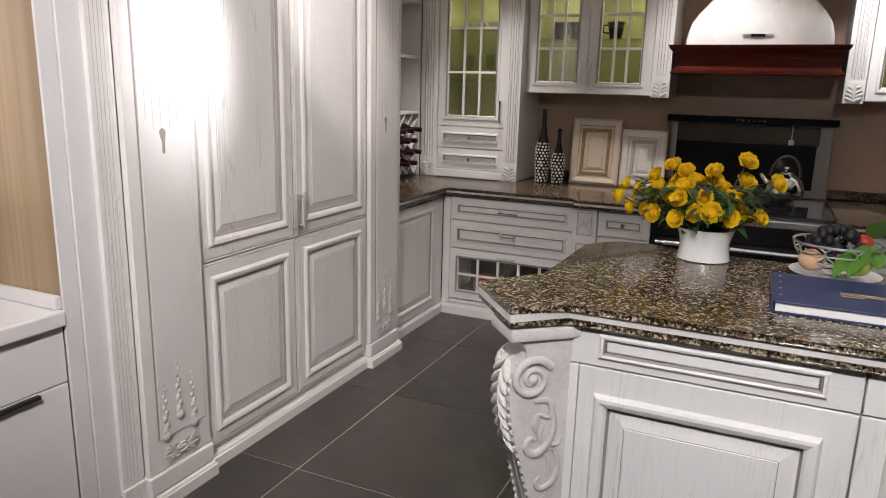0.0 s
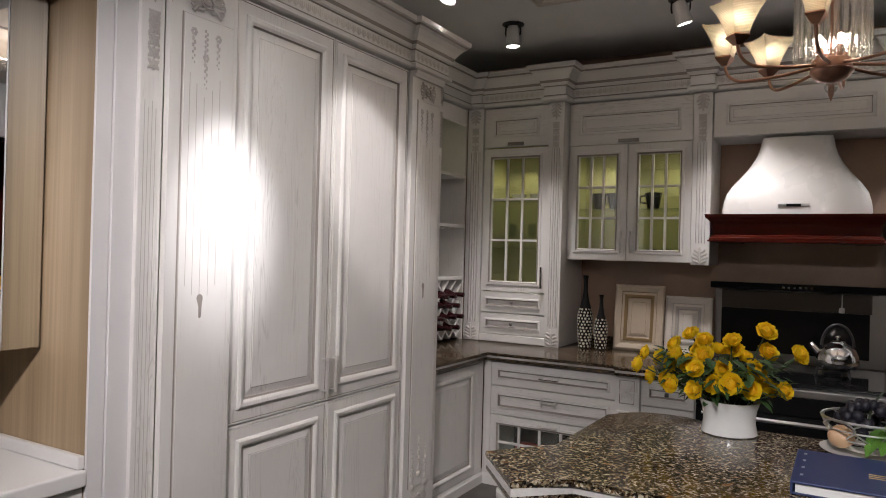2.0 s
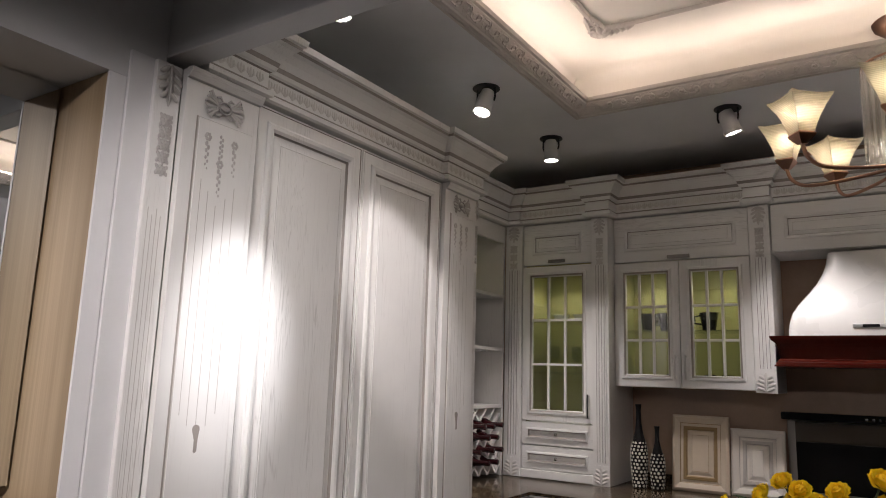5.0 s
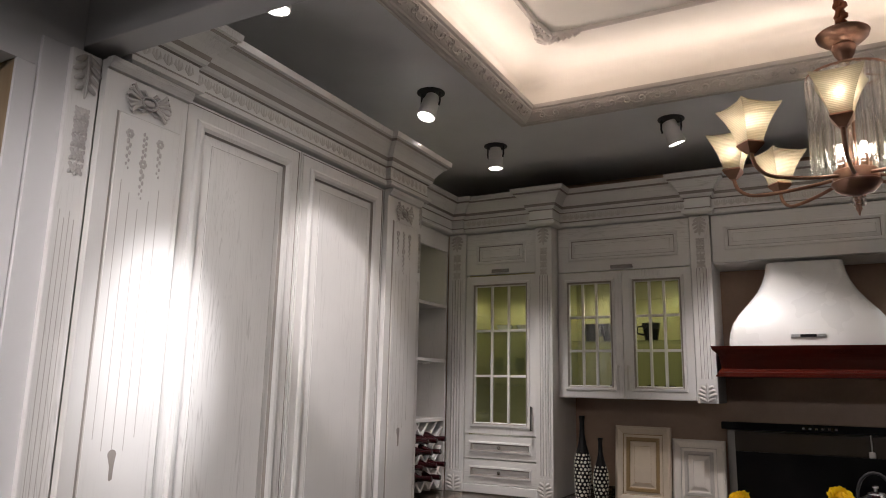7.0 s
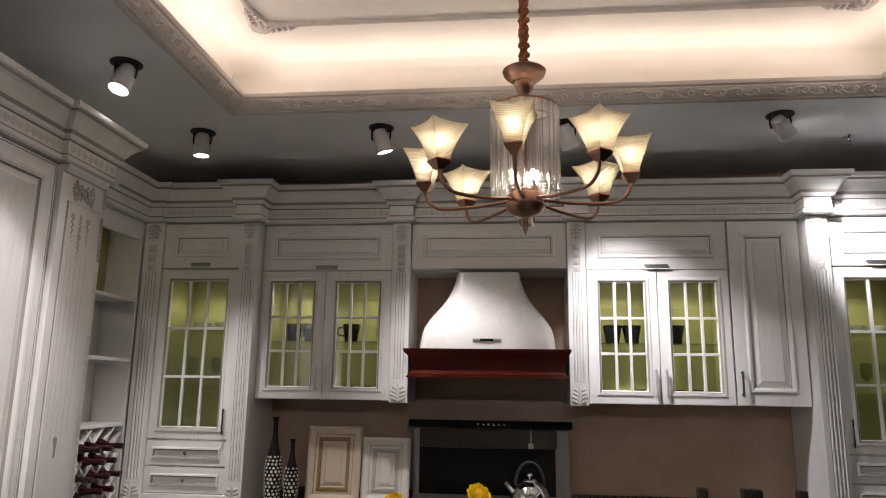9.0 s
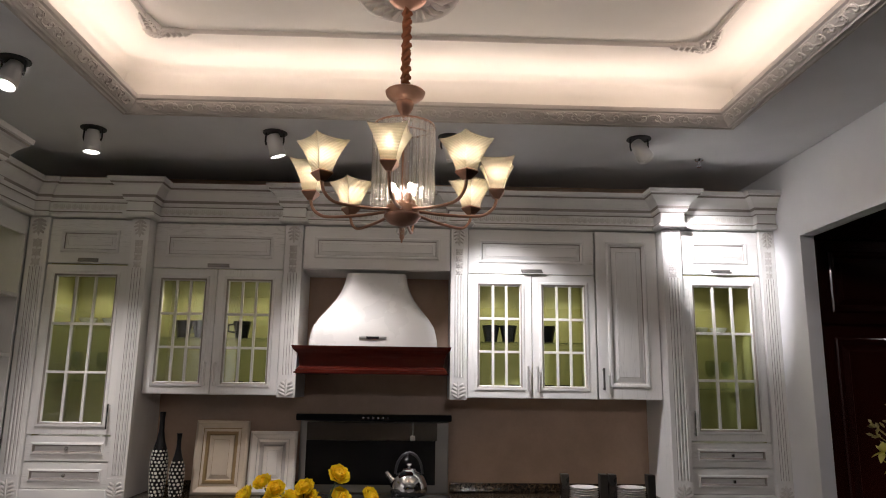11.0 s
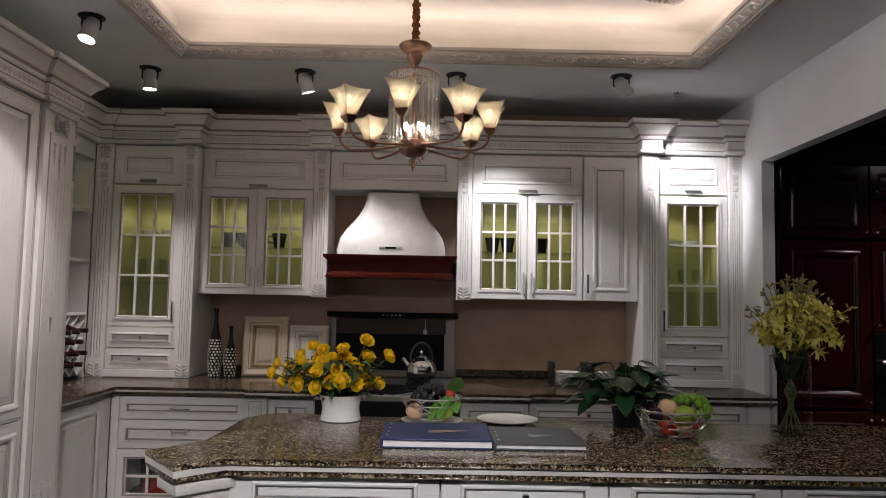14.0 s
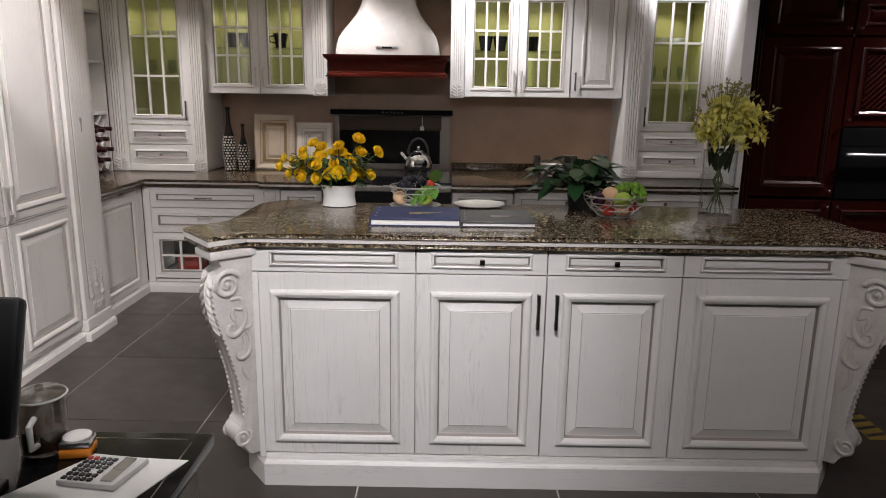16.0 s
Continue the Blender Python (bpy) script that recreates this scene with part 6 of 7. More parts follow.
def sample_door(x0, x1, h, y, lean, mats, label):
    t = thing("sample_cabinet_door", place(x0, y, CT + 0.001) @ pose(0, 0, 0, -lean, 0, 0), label, "panel", "leaning door samples")
    w = x1 - x0
    s = 0.045
    part("outer_frame", panel_mesh(fresh(), 0, 0, w, h, [(0.004, 0.004, 0), (0.016, 0.010, 0), (s * 0.8, 0.004, 0), (s, 0.0, 0), (s + 0.003, -0.004, 1), (s + 0.007, -0.004, 0), (s + 0.018, -0.001, 0), (s + 0.020, 0.002, 1), (s + 0.034, 0.003, 1), (s + 0.040, -0.006, 1), (s + 0.046, -0.008, 0), (s + 0.066, 0.0, 0), (s + 0.0675, -0.001, 1), (s + 0.069, 0.0, 0)], 0.0, 0.02), mats, t)


sample_door(-1.160, -0.845, 0.425, 4.635, 7, [CREAM, OLIVE_GOLD], "cream door sample with gold inlay, leaning on the wall")
sample_door(-0.842, -0.560, 0.365, 4.66, 7, [IVORY, GROOVE], "white panelled door sample, leaning on the wall")


def plate_caddy(x):
    t = thing("plate_rack", place(x, 4.42, CT), "dark rack with a stack of white plates on the worktop", "rack", "plate racks")
    for dx in (-0.115, 0.105):
        part("upright", box(fresh(), dx - 0.022, -0.03, 0.0, dx + 0.022, 0.03, 0.165, 0.004), PEWTER, t)
    part("base_bar", box(fresh(), -0.09, -0.03, 0.0, 0.083, 0.03, 0.008), PEWTER, t)
    for i in range(7):
        p = solo("dinner_plate", lathe(fresh(), [(0.045, 0.0), (0.05, 0.001), (0.080, 0.010), (0.082, 0.012), (0.078, 0.0125), (0.048, 0.005)], 24), CERAMIC, place(x - 0.004, 4.42, CT + 0.0085 + 0.0125 * i), "white plate in a stack", "plate", "stacked plates", smooth=50)


plate_caddy(1.115)
plate_caddy(1.385)

# ---- chandelier ----
ch = thing("chandelier", place(CX, CY, 0), "antique copper chandelier with amber glass shades and crystal drum", "chandelier")
part("canopy", lathe(fresh(), [(0.075, TOP - 0.013), (0.078, TOP - 0.020), (0.060, TOP - 0.028), (0.062, TOP - 0.036), (0.040, TOP - 0.046), (0.016, TOP - 0.062), (0.010, TOP - 0.075)], 28), COPPER, ch, smooth=50)
bm = fresh()
for s in (0, math.pi):
    pts = [(0.010 * math.cos(s + i * 0.55), 0.010 * math.sin(s + i * 0.55), 2.600 + (TOP - 0.065 - 2.600) * i / 60) for i in range(61)]
    tube(bm, pts, [0.011 + 0.0035 * math.sin(i * 1.9) for i in range(61)], 6)
part("cord_sleeve", bm, CORD, ch, "twisted brown fabric cord sleeve", smooth=60)
part("top_dish", lathe(fresh(), [(0.012, 2.606), (0.074, 2.608), (0.080, 2.602), (0.075, 2.587), (0.056, 2.570), (0.034, 2.562), (0.037, 2.552), (0.030, 2.530), (0.018, 2.508), (0.011, 2.49)], 28), COPPER, ch, "spun copper dish", smooth=50)
bm = fresh()
ball(bm, (0, 0, 2.488), 0.026, 12)
part("crystal_ball", bm, CRYSTAL, ch, smooth=80)
bm = fresh()
tube(bm, [(0.119 * math.cos(2 * math.pi * i / 40), 0.119 * math.sin(2 * math.pi * i / 40), 2.456) for i in range(41)], 0.0045, 6)
for k in range(3):
    a = 2 * math.pi * k / 3 + 0.4
    tube(bm, [(0.012 * math.cos(a), 0.012 * math.sin(a), 2.462), (0.119 * math.cos(a), 0.119 * math.sin(a), 2.456)], 0.0035, 5)
part("drum_ring", bm, COPPER, ch, "thin copper ring with three spokes", smooth=60)
rod = None
for k in range(26):
    a = 2 * math.pi * k / 26
    m = pose(0.118 * U * math.cos(a), 0.118 * U * math.sin(a), 2.128 * U, 0, 0, math.degrees(a))
    if rod is None:
        rod = part("crystal_rod", box(fresh(), -0.007, -0.0105, 0.0, 0.007, 0.0105, 0.326, 0.004), CRYSTAL, ch, smooth=30)
        ob = rod
    else:
        ob = new("crystal_rod", rod.data)
        ob.parent = ch
    ob.matrix_basis = m
part("stem", lathe(fresh(), [(0.012, 2.11), (0.012, 2.46)], 12), COPPER, ch)
part("bowl", lathe(fresh(), [(0.056, 2.136), (0.064, 2.133), (0.066, 2.128), (0.066, 2.100), (0.071, 2.096), (0.071, 2.089), (0.064, 2.082), (0.060, 2.074), (0.045, 2.062), (0.022, 2.056), (0.010, 2.052)], 32), COPPER, ch, "turned copper bowl", smooth=50)
bm = fresh()
ball(bm, (0, 0, 2.036), 0.022, 12)
part("finial_crystal", bm, CRYSTAL, ch, smooth=80)
part("finial", lathe(fresh(), [(0.011, 2.046), (0.008, 2.016), (0.010, 2.010), (0.004, 1.998), (0.002, 1.988)], 14), COPPER, ch, smooth=50)


def candle_arm(k):
    a = 360 / 8 * k + 84
    arm = part("arm", tube(fresh(), smooth_path([(0.062, 0, 2.112), (0.16, 0, 2.098), (0.265, 0, 2.092), (0.318, 0, 2.098), (0.352, 0, 2.125), (0.364, 0, 2.165)], 5), 0.0062, 8), COPPER, ch, smooth=60)
    arm.matrix_basis = pose(0, 0, 0, 0, 0, a)
    x = 0.364
    bm = fresh()
    loops = [[(x + sx * w, sy * w, z) for sx, sy in ((-1, -1), (1, -1), (1, 1), (-1, 1))] for w, z in ((0.010, 2.160), (0.026, 2.182), (0.030, 2.190), (0.026, 2.196))]
    rings(bm, loops, True, start=True)
    part("cup", bm, COPPER, arm)
    bm = fresh()
    prof = [(0.027, 2.196), (0.031, 2.215), (0.039, 2.242), (0.052, 2.276), (0.0685, 2.309), (0.069, 2.314)]
    n = 6
    def square(w, z, pinch):
        pts = []
        for s in range(4):
            ang = math.pi / 2 * s + math.pi / 4
            ang2 = ang + math.pi / 2
            p, q = (math.cos(ang) * w * 1.414, math.sin(ang) * w * 1.414), (math.cos(ang2) * w * 1.414, math.sin(ang2) * w * 1.414)
            for i in range(n):
                f = i / n
                c = 1 - pinch * math.sin(math.pi * f)
                dip = -0.012 * math.sin(math.pi * f) if z > 2.311 else 0
                pts.append((x + (p[0] + (q[0] - p[0]) * f) * c, (p[1] + (q[1] - p[1]) * f) * c, z + dip))
        return pts
    loops = [square(w, z, 0.05 + 0.05 * (z - 2.19) * 10) for w, z in prof]
    loops += [square(w - 0.0025, z, 0.05 + 0.05 * (z - 2.19) * 10) for w, z in prof[::-1]]
    rings(bm, loops, False)
    part("shade", bm, SHADE, arm, "flared square amber glass shade", smooth=50)
    bm = fresh()
    ball(bm, (x, 0, 2.264), 0.0125, 10, (1, 1, 2.3))
    part("bulb", bm, BULB, arm, "glowing bulb", smooth=80)


for k in range(8):
    candle_arm(k)
for k in range(4):
    a = math.pi / 2 * k + 0.6
    x, y = 0.046 * math.cos(a), 0.046 * math.sin(a)
    part("inner_socket", lathe(fresh(), [(0.012, 2.115), (0.012, 2.172), (0.008, 2.178)], 12, x, y), COPPER, ch)
    bm = fresh()
    ball(bm, (x, y, 2.200), 0.011, 8, (1, 1, 1.7))
    part("inner_bulb", bm, BULB, ch, "glowing bulb inside the drum", smooth=80)

# ---- things on the island ----
random.seed(7)


def leaf_blade(bm, base, tip, width, droop=0.0, mat=0, fold=0.25, n=5):
    """A pointed blade from base to tip, folded along its rib."""
    a, b = Vector(base), Vector(tip)
    d = b - a
    side = d.cross(Vector((0, 0, 1)))
    side = side.normalized() if side.length > 1e-6 else Vector((1, 0, 0))
    up = side.cross(d).normalized()
    rows = []
    for i in range(n + 1):
        f = i / n
        w = width * math.sin(math.pi * min(1, f * 0.93 + 0.07)) ** 0.8 * (1 - 0.35 * f) if i < n else 0.001
        c = a + d * f + Vector((0, 0, -droop * f * f)) 
        rows.append((c - side * w + up * w * fold, c, c + side * w + up * w * fold))
    vs = [[bm.verts.new(p) for p in r] for r in rows]
    for p, q in zip(vs, vs[1:]):
        for j in (0, 1):
            bm.faces.new((p[j], p[j + 1], q[j + 1], q[j])).material_index = mat


def bloom(bm, c, r, way):
    """A full rose head: whorls of cupped petals, the inner ones upright, the outer ones rolled back."""
    q = Vector(way).normalized().to_track_quat("Z", "Y").to_matrix().to_4x4()
    q.translation = Vector(c)
    for layer, (count, rad, low, high, roll) in enumerate(((2, 0.16, -0.1, 0.52, -0.05), (3, 0.30, -0.2, 0.55, 0.0), (4, 0.48, -0.35, 0.50, 0.05), (5, 0.64, -0.5, 0.42, 0.10), (6, 0.80, -0.6, 0.26, 0.16), (6, 0.90, -0.65, 0.04, 0.22))):
        for k in range(count):
            a0 = 2 * math.pi * (k + 0.37 * layer) / count + random.uniform(-0.2, 0.2)
            span = 2 * math.pi / count * 0.72
            tall = high + random.uniform(-0.08, 0.08)
            grid = []
            for i in range(5):
                u = i / 4
                row = []
                for j in range(6):
                    v = (j - 2.5) / 2.5
                    a = a0 + v * span * (0.55 + 0.45 * math.sin(math.pi * min(1, 0.25 + u * 0.6)))
                    rr = rad * (0.45 + 0.62 * math.sin(min(u * 1.9, 1.57))) + roll * u ** 3 + 0.10 * abs(v) * (0.5 - u) * 0.5 + random.uniform(-0.10, 0.10) * u
                    z = low + (tall - low) * u - 0.16 * v * v * u - roll * 0.7 * max(0, u - 0.7) + random.uniform(-0.12, 0.12) * u
                    row.append(q @ Vector((rr * math.cos(a) * r, rr * math.sin(a) * r, z * r)))
                grid.append([bm.verts.new(p) for p in row])
            for g, h in zip(grid, grid[1:]):
                for j in range(5):
                    bm.faces.new((g[j], g[j + 1], h[j + 1], h[j])).material_index = 1 if layer < 3 else 0
    ball(bm, q @ Vector((0, 0, -0.12 * r)), r * 0.60, 10, (1, 1, 1), 1)


def bouquet(x, y):
    t = thing("flower_vase", place(x, y, IT), "white waisted ceramic vase standing on the granite island", "vase")
    prof = [(0.064, 0.0), (0.072, 0.003), (0.067, 0.030), (0.066, 0.046), (0.070, 0.068), (0.077, 0.088), (0.078, 0.091), (0.074, 0.091), (0.066, 0.068), (0.062, 0.045), (0.063, 0.010)]
    part("body", lathe(fresh(), prof, 32), CERAMIC, t, smooth=60)
    b = thing("yellow_flower_bouquet", place(x, y, IT + 0.066), "bunch of yellow ranunculus flowers in a white vase", "flowers")
    heads = []
    tries = 0
    while len(heads) < 40 and tries < 6000:
        tries += 1
        a, e = random.uniform(0, 2 * math.pi), random.uniform(0.0, 1.45)
        rr = random.uniform(0.66, 1.0)
        p = Vector((-0.045 + 0.195 * rr * math.cos(a) * math.cos(e), 0.15 * rr * math.sin(a) * math.cos(e), 0.058 + 0.150 * rr * math.sin(e)))
        if all((p - h).length > 0.043 for h, _ in heads):
            heads.append((p, random.uniform(0.0195, 0.0250)))
    heads.append((Vector((0.172, -0.02, 0.165)), 0.024))
    heads.append((Vector((-0.245, -0.03, 0.100)), 0.022))
    heads.append((Vector((-0.235, 0.01, 0.130)), 0.020))
    heads.append((Vector((0.09, -0.02, 0.220)), 0.024))
    for p, r in heads:
        bm = fresh()
        bloom(bm, p, r, (p.x + random.uniform(-0.07, 0.07), p.y - 0.10, p.z * 0.6 + random.uniform(-0.02, 0.06)))
        f = part("flower_head", bm, [PETAL, PETAL_SHADED], b, "yellow ruffled flower head", smooth=80)
    bm = fresh()
    for p, r in heads:
        tube(bm, [(p.x * 0.08, p.y * 0.08, -0.03), (p.x * 0.45, p.y * 0.45, p.z * 0.45), tuple(p)], 0.0022, 5)
    tagged(part("stalk_sheaf", bm, STEM, b, "green stems", smooth=60), kind="stuff")
    bm = fresh()
    for _ in range(460):
        a, rr = random.uniform(0, 2 * math.pi), random.uniform(0.03, 0.22)
        z = random.uniform(0.0, 0.10) + 0.25 * rr
        base = Vector((-0.03 + rr * 0.75 * math.cos(a), rr * 0.6 * math.sin(a), z))
        tip = base + Vector((math.cos(a + random.uniform(-0.7, 0.7)), math.sin(a + random.uniform(-0.7, 0.7)), random.uniform(-0.5, 0.6))) * random.uniform(0.022, 0.045)
        leaf_blade(bm, base, tip, random.uniform(0.008, 0.014), random.uniform(0, 0.015), 0, 0.3, 3)
    lf = part("leaves", bm, LEAF, b, "small dark green leaves")
    tagged(lf, kind="stuff")


bouquet(-0.120, 2.150)


def catalogue(x0, x1, y0, y1, h, cover, label, rz=0.0):
    t = thing("catalogue_book", place(x0, y0, IT + 0.001, rz), label, "book", "catalogues on the island")
    w, d = x1 - x0, y1 - y0
    part("cover", box(fresh(), 0, 0, 0, w, d, 0.004, 0.001), cover, t)
    part("page_block", box(fresh(), 0.006, 0.003, 0.0042, w - 0.002, d - 0.003, h - 0.0045), PAPER, t, "white page block")
    part("cover", box(fresh(), 0, -0.002, h - 0.0042, w, d, h, 0.0012), cover, t)
    part("spine", box(fresh(), -0.003, 0, 0.0, 0.002, d, h, 0.001), cover, t)
    for i in range(3):
        part("title_bar", box(fresh(), w * 0.42, d * 0.50 - 0.014 * i, h, w * (0.80 - 0.12 * i), d * 0.50 + 0.006 - 0.014 * i, h + 0.0004), GOLD if cover is NAVY else STEEL, t, "printed title line")
    for i in range(4):
        part("stitch", box(fresh(), 0.012, 0.05 + 0.06 * i, h, 0.018, 0.062 + 0.06 * i, h + 0.0005), STEEL, t)


catalogue(0.060, 0.385, 1.690, 1.965, 0.027, NAVY, "thick navy cloth catalogue lying closed on the island")
catalogue(0.392, 0.660, 1.690, 1.960, 0.019, GREY_CLOTH, "dark grey catalogue lying closed on the island")
for x, y in ((0.205, 2.10), (0.475, 2.15)):
    solo("serving_plate", lathe(fresh(), [(0.05, 0.0), (0.06, 0.002), (0.105, 0.012), (0.108, 0.015), (0.100, 0.014), (0.055, 0.006)], 32), CERAMIC, place(x, y, IT + 0.001), "white round plate on the island", "plate", "serving plates", smooth=50)


def wire_basket(x, y, z, r, h, label):
    t = thing("wire_fruit_basket", place(x, y, z), label, "basket", "wire baskets")
    for f in (0.0, 0.34, 0.68, 1.0):
        rr, zz_ = r * (0.52 + 0.48 * math.sin(f * math.pi / 2)), 0.006 + h * f
        part("ring", tube(fresh(), [(rr * math.cos(2 * math.pi * i / 28), rr * math.sin(2 * math.pi * i / 28), zz_) for i in range(29)], 0.0036 if f in (0, 1) else 0.0022, 5), WIRE, t, smooth=60)
    for k in range(18):
        a = 2 * math.pi * k / 18
        pts = []
        for i in range(7):
            f = i / 6
            rr = r * (0.52 + 0.48 * math.sin(f * math.pi / 2))
            b = a + 0.22 * math.sin(f * math.pi * 2) * (1 if k % 2 else -1)
            pts.append((rr * math.cos(b), rr * math.sin(b), 0.006 + h * f))
        part("wire", tube(fresh(), pts, 0.0022, 4), WIRE, t, smooth=60)
    part("base_wire", tube(fresh(), [(-r * 0.5, 0, 0.006), (r * 0.5, 0, 0.006)], 0.002, 5), CHROME, t)
    part("base_wire", tube(fresh(), [(0, -r * 0.5, 0.006), (0, r * 0.5, 0.006)], 0.002, 5), CHROME, t)
    return t


def fruit(name, x, y, z, r, mat, label, squash=(1, 1, 0.92)):
    t = thing(name, place(x, y, z), label, name, "fruit in the baskets")
    bm = fresh()
    ball(bm, (0, 0, 0), r, 16, squash)
    part("flesh", bm, mat, t, smooth=80)
    part("stalk", tube(fresh(), [(0, 0, r * 0.80), (0.004, 0, r * 1.12)], 0.0018, 5), CORD, t)


def grapes(x, y, z, w, h, count, mat, label, r=0.013):
    t = thing("grape_bunch", place(x, y, z), label, "grapes", "fruit in the baskets")
    for _ in range(count):
        a, e = random.uniform(0, 2 * math.pi), random.uniform(-0.5, 1.4)
        p = (w * math.cos(a) * math.cos(e), w * 0.75 * math.sin(a) * math.cos(e), h * math.sin(e))
        bm = fresh()
        ball(bm, p, r * random.uniform(0.88, 1.08), 8, (1, 1, 1.08))
        part("grape", bm, mat, t, smooth=80)
    part("stalk", tube(fresh(), [(0, 0, 0), (0.01, 0.005, h), (0.03, 0.01, h + 0.03)], 0.0025, 5), STEM, t)


# the basket of black grapes, behind the books
B1 = (0.205, 2.10)
wire_basket(B1[0], B1[1], IT + 0.016, 0.105, 0.072, "chrome wire basket with black grapes and leaves, on a plate")
grapes(B1[0] - 0.005, B1[1], IT + 0.080, 0.062, 0.048, 46, GRAPE_DARK, "bunch of black grapes in a wire basket", 0.0135)
fruit("apple", B1[0] + 0.045, B1[1] - 0.055, IT + 0.052, 0.030, APPLE, "green apple in a wire basket")
fruit("peach", B1[0] - 0.06, B1[1] - 0.04, IT + 0.050, 0.030, PEACH, "orange peach in a wire basket")
fruit("apple", B1[0] + 0.06, B1[1] + 0.03, IT + 0.095, 0.022, RED_FRUIT, "small red fruit in a wire basket")
bm = fresh()
for bx, by, bz, tx, ty, tz, w in ((0.055, -0.075, 0.105, 0.020, -0.105, 0.030, 0.036), (0.080, 0.030, 0.105, 0.092, -0.035, 0.168, 0.036), (0.020, -0.07, 0.085, -0.01, -0.10, 0.022, 0.024), (0.065, -0.04, 0.10, 0.085, -0.085, 0.05, 0.030)):
    leaf_blade(bm, (bx, by, bz), (tx, ty, tz), w, 0.0, 0, 0.2, 5)
solo("vine_leaves", bm, VINE, place(B1[0], B1[1], IT), "green vine leaves over the basket rim", "leaves")

# the basket of mixed fruit
B2 = (1.005, 1.965)
wire_basket(B2[0], B2[1], IT + 0.001, 0.122, 0.080, "chrome wire basket heaped with mixed fruit, on the island")
for name, dx, dy, dz, r, mat, label in (("plum", -0.072, -0.03, 0.072, 0.029, PLUM, "dark plum in a wire basket"), ("plum", -0.05, 0.045, 0.07, 0.029, PLUM, "dark plum in a wire basket"), ("peach", -0.022, -0.012, 0.090, 0.033, PEACH, "pale peach in a wire basket"), ("apple", 0.016, -0.062, 0.076, 0.035, APPLE, "green apple in a wire basket"), ("apple", -0.036, -0.058, 0.036, 0.028, RED_FRUIT, "red apple in a wire basket"), ("peach", 0.02, -0.045, 0.034, 0.028, PEACH, "orange peach in a wire basket"), ("apple", 0.068, 0.02, 0.038, 0.030, RED_FRUIT, "red apple in a wire basket"), ("peach", -0.02, 0.05, 0.038, 0.030, PEACH, "orange peach in a wire basket")):
    fruit(name, B2[0] + dx, B2[1] + dy, IT + dz, r, mat, label)
grapes(B2[0] + 0.058, B2[1] + 0.005, IT + 0.084, 0.064, 0.044, 84, GRAPE_GREEN, "bunch of green grapes in a wire basket", 0.0115)

# leafy plant behind the fruit
pt = thing("leafy_pot_plant", place(0.900, 2.15, IT), "low dark green leafy plant on the island", "plant")
part("pot", lathe(fresh(), [(0.040, 0.0), (0.045, 0.003), (0.052, 0.055), (0.052, 0.06), (0.046, 0.06), (0.042, 0.05)], 24), BLACK_MATT, pt, "small dark pot", smooth=50)
bm = fresh()
bm2 = fresh()
for k in range(64):
    a = 2 * math.pi * k / 64 * 11.3
    e = random.uniform(-0.05, 1.35)
    L = random.uniform(0.06, 0.15)
    tip0 = Vector((math.cos(a) * math.cos(e) * L * 1.2, math.sin(a) * math.cos(e) * L * 0.9, 0.095 + math.sin(e) * L * 0.95))
    tube(bm2, [(0, 0, 0.05), tuple(Vector((0, 0, 0.055)).lerp(tip0, 0.5) + Vector((0, 0, 0.015))), tuple(tip0)], 0.002, 5)
    way = Vector((math.cos(a) * 0.9, math.sin(a) * 0.9 - 0.25, random.uniform(-0.65, 0.45))).normalized()
    leaf_blade(bm, tip0, tip0 + way * random.uniform(0.08, 0.115), random.uniform(0.034, 0.048), random.uniform(0.005, 0.03), 0, 0.22, 6)
tagged(part("stem_bundle", bm2, STEM, pt, smooth=60), kind="stuff")
tagged(part("leaves", bm, LEAF_DEEP, pt, "broad pointed leaves", smooth=60), kind="stuff")

# tall glass vase of pale orchids
VX, VY = 1.440, 2.050
t = thing("tall_glass_vase", place(VX, VY, IT), "tall clear glass cylinder vase on the island", "vase")
part("glass_wall", lathe(fresh(), [(0.066, 0.0165), (0.066, 0.259), (0.0625, 0.259), (0.0615, 0.0165)], 32, cap=False), VASE_GLASS, t, smooth=50)
part("glass_foot", lathe(fresh(), [(0.062, 0.0), (0.066, 0.004), (0.066, 0.016), (0.03, 0.014)], 32), VASE_GLASS, t, "thick glass foot", smooth=50)
part("rim", tube(fresh(), [(0.0643 * math.cos(2 * math.pi * i / 32), 0.0643 * math.sin(2 * math.pi * i / 32), 0.2605) for i in range(33)], 0.0019, 6), CRYSTAL, t, "polished glass rim", smooth=60)
oc = thing("pale_orchid_bouquet", place(VX, VY, IT), "bunch of pale lime artificial orchids in a glass vase", "flowers")
bm = fresh()
for k in range(10):
    a = 2 * math.pi * k / 10
    tube(bm, [(0.035 * math.cos(a), 0.035 * math.sin(a), 0.016), (-0.02 * math.cos(a + 0.6), -0.02 * math.sin(a + 0.6), 0.14), (0.045 * math.cos(a + 0.3), 0.045 * math.sin(a + 0.3), 0.29)], 0.0024, 5)
tagged(part("stem_bundle", bm, ORCHID_STEM, oc, "long green stems", smooth=60), kind="stuff")
bm = fresh()
for _ in range(40):
    a = random.uniform(0, 2 * math.pi)
    r0 = random.uniform(0.0, 0.045)
    leaf_blade(bm, (r0 * math.cos(a), r0 * math.sin(a), random.uniform(0.17, 0.25)), (0.058 * math.cos(a), 0.058 * math.sin(a), random.uniform(0.25, 0.31)), 0.014, 0, 0, 0.2, 3)
tagged(part("leaves", bm, NECK_LEAF, oc, "dark leaves at the vase's neck"), kind="stuff")
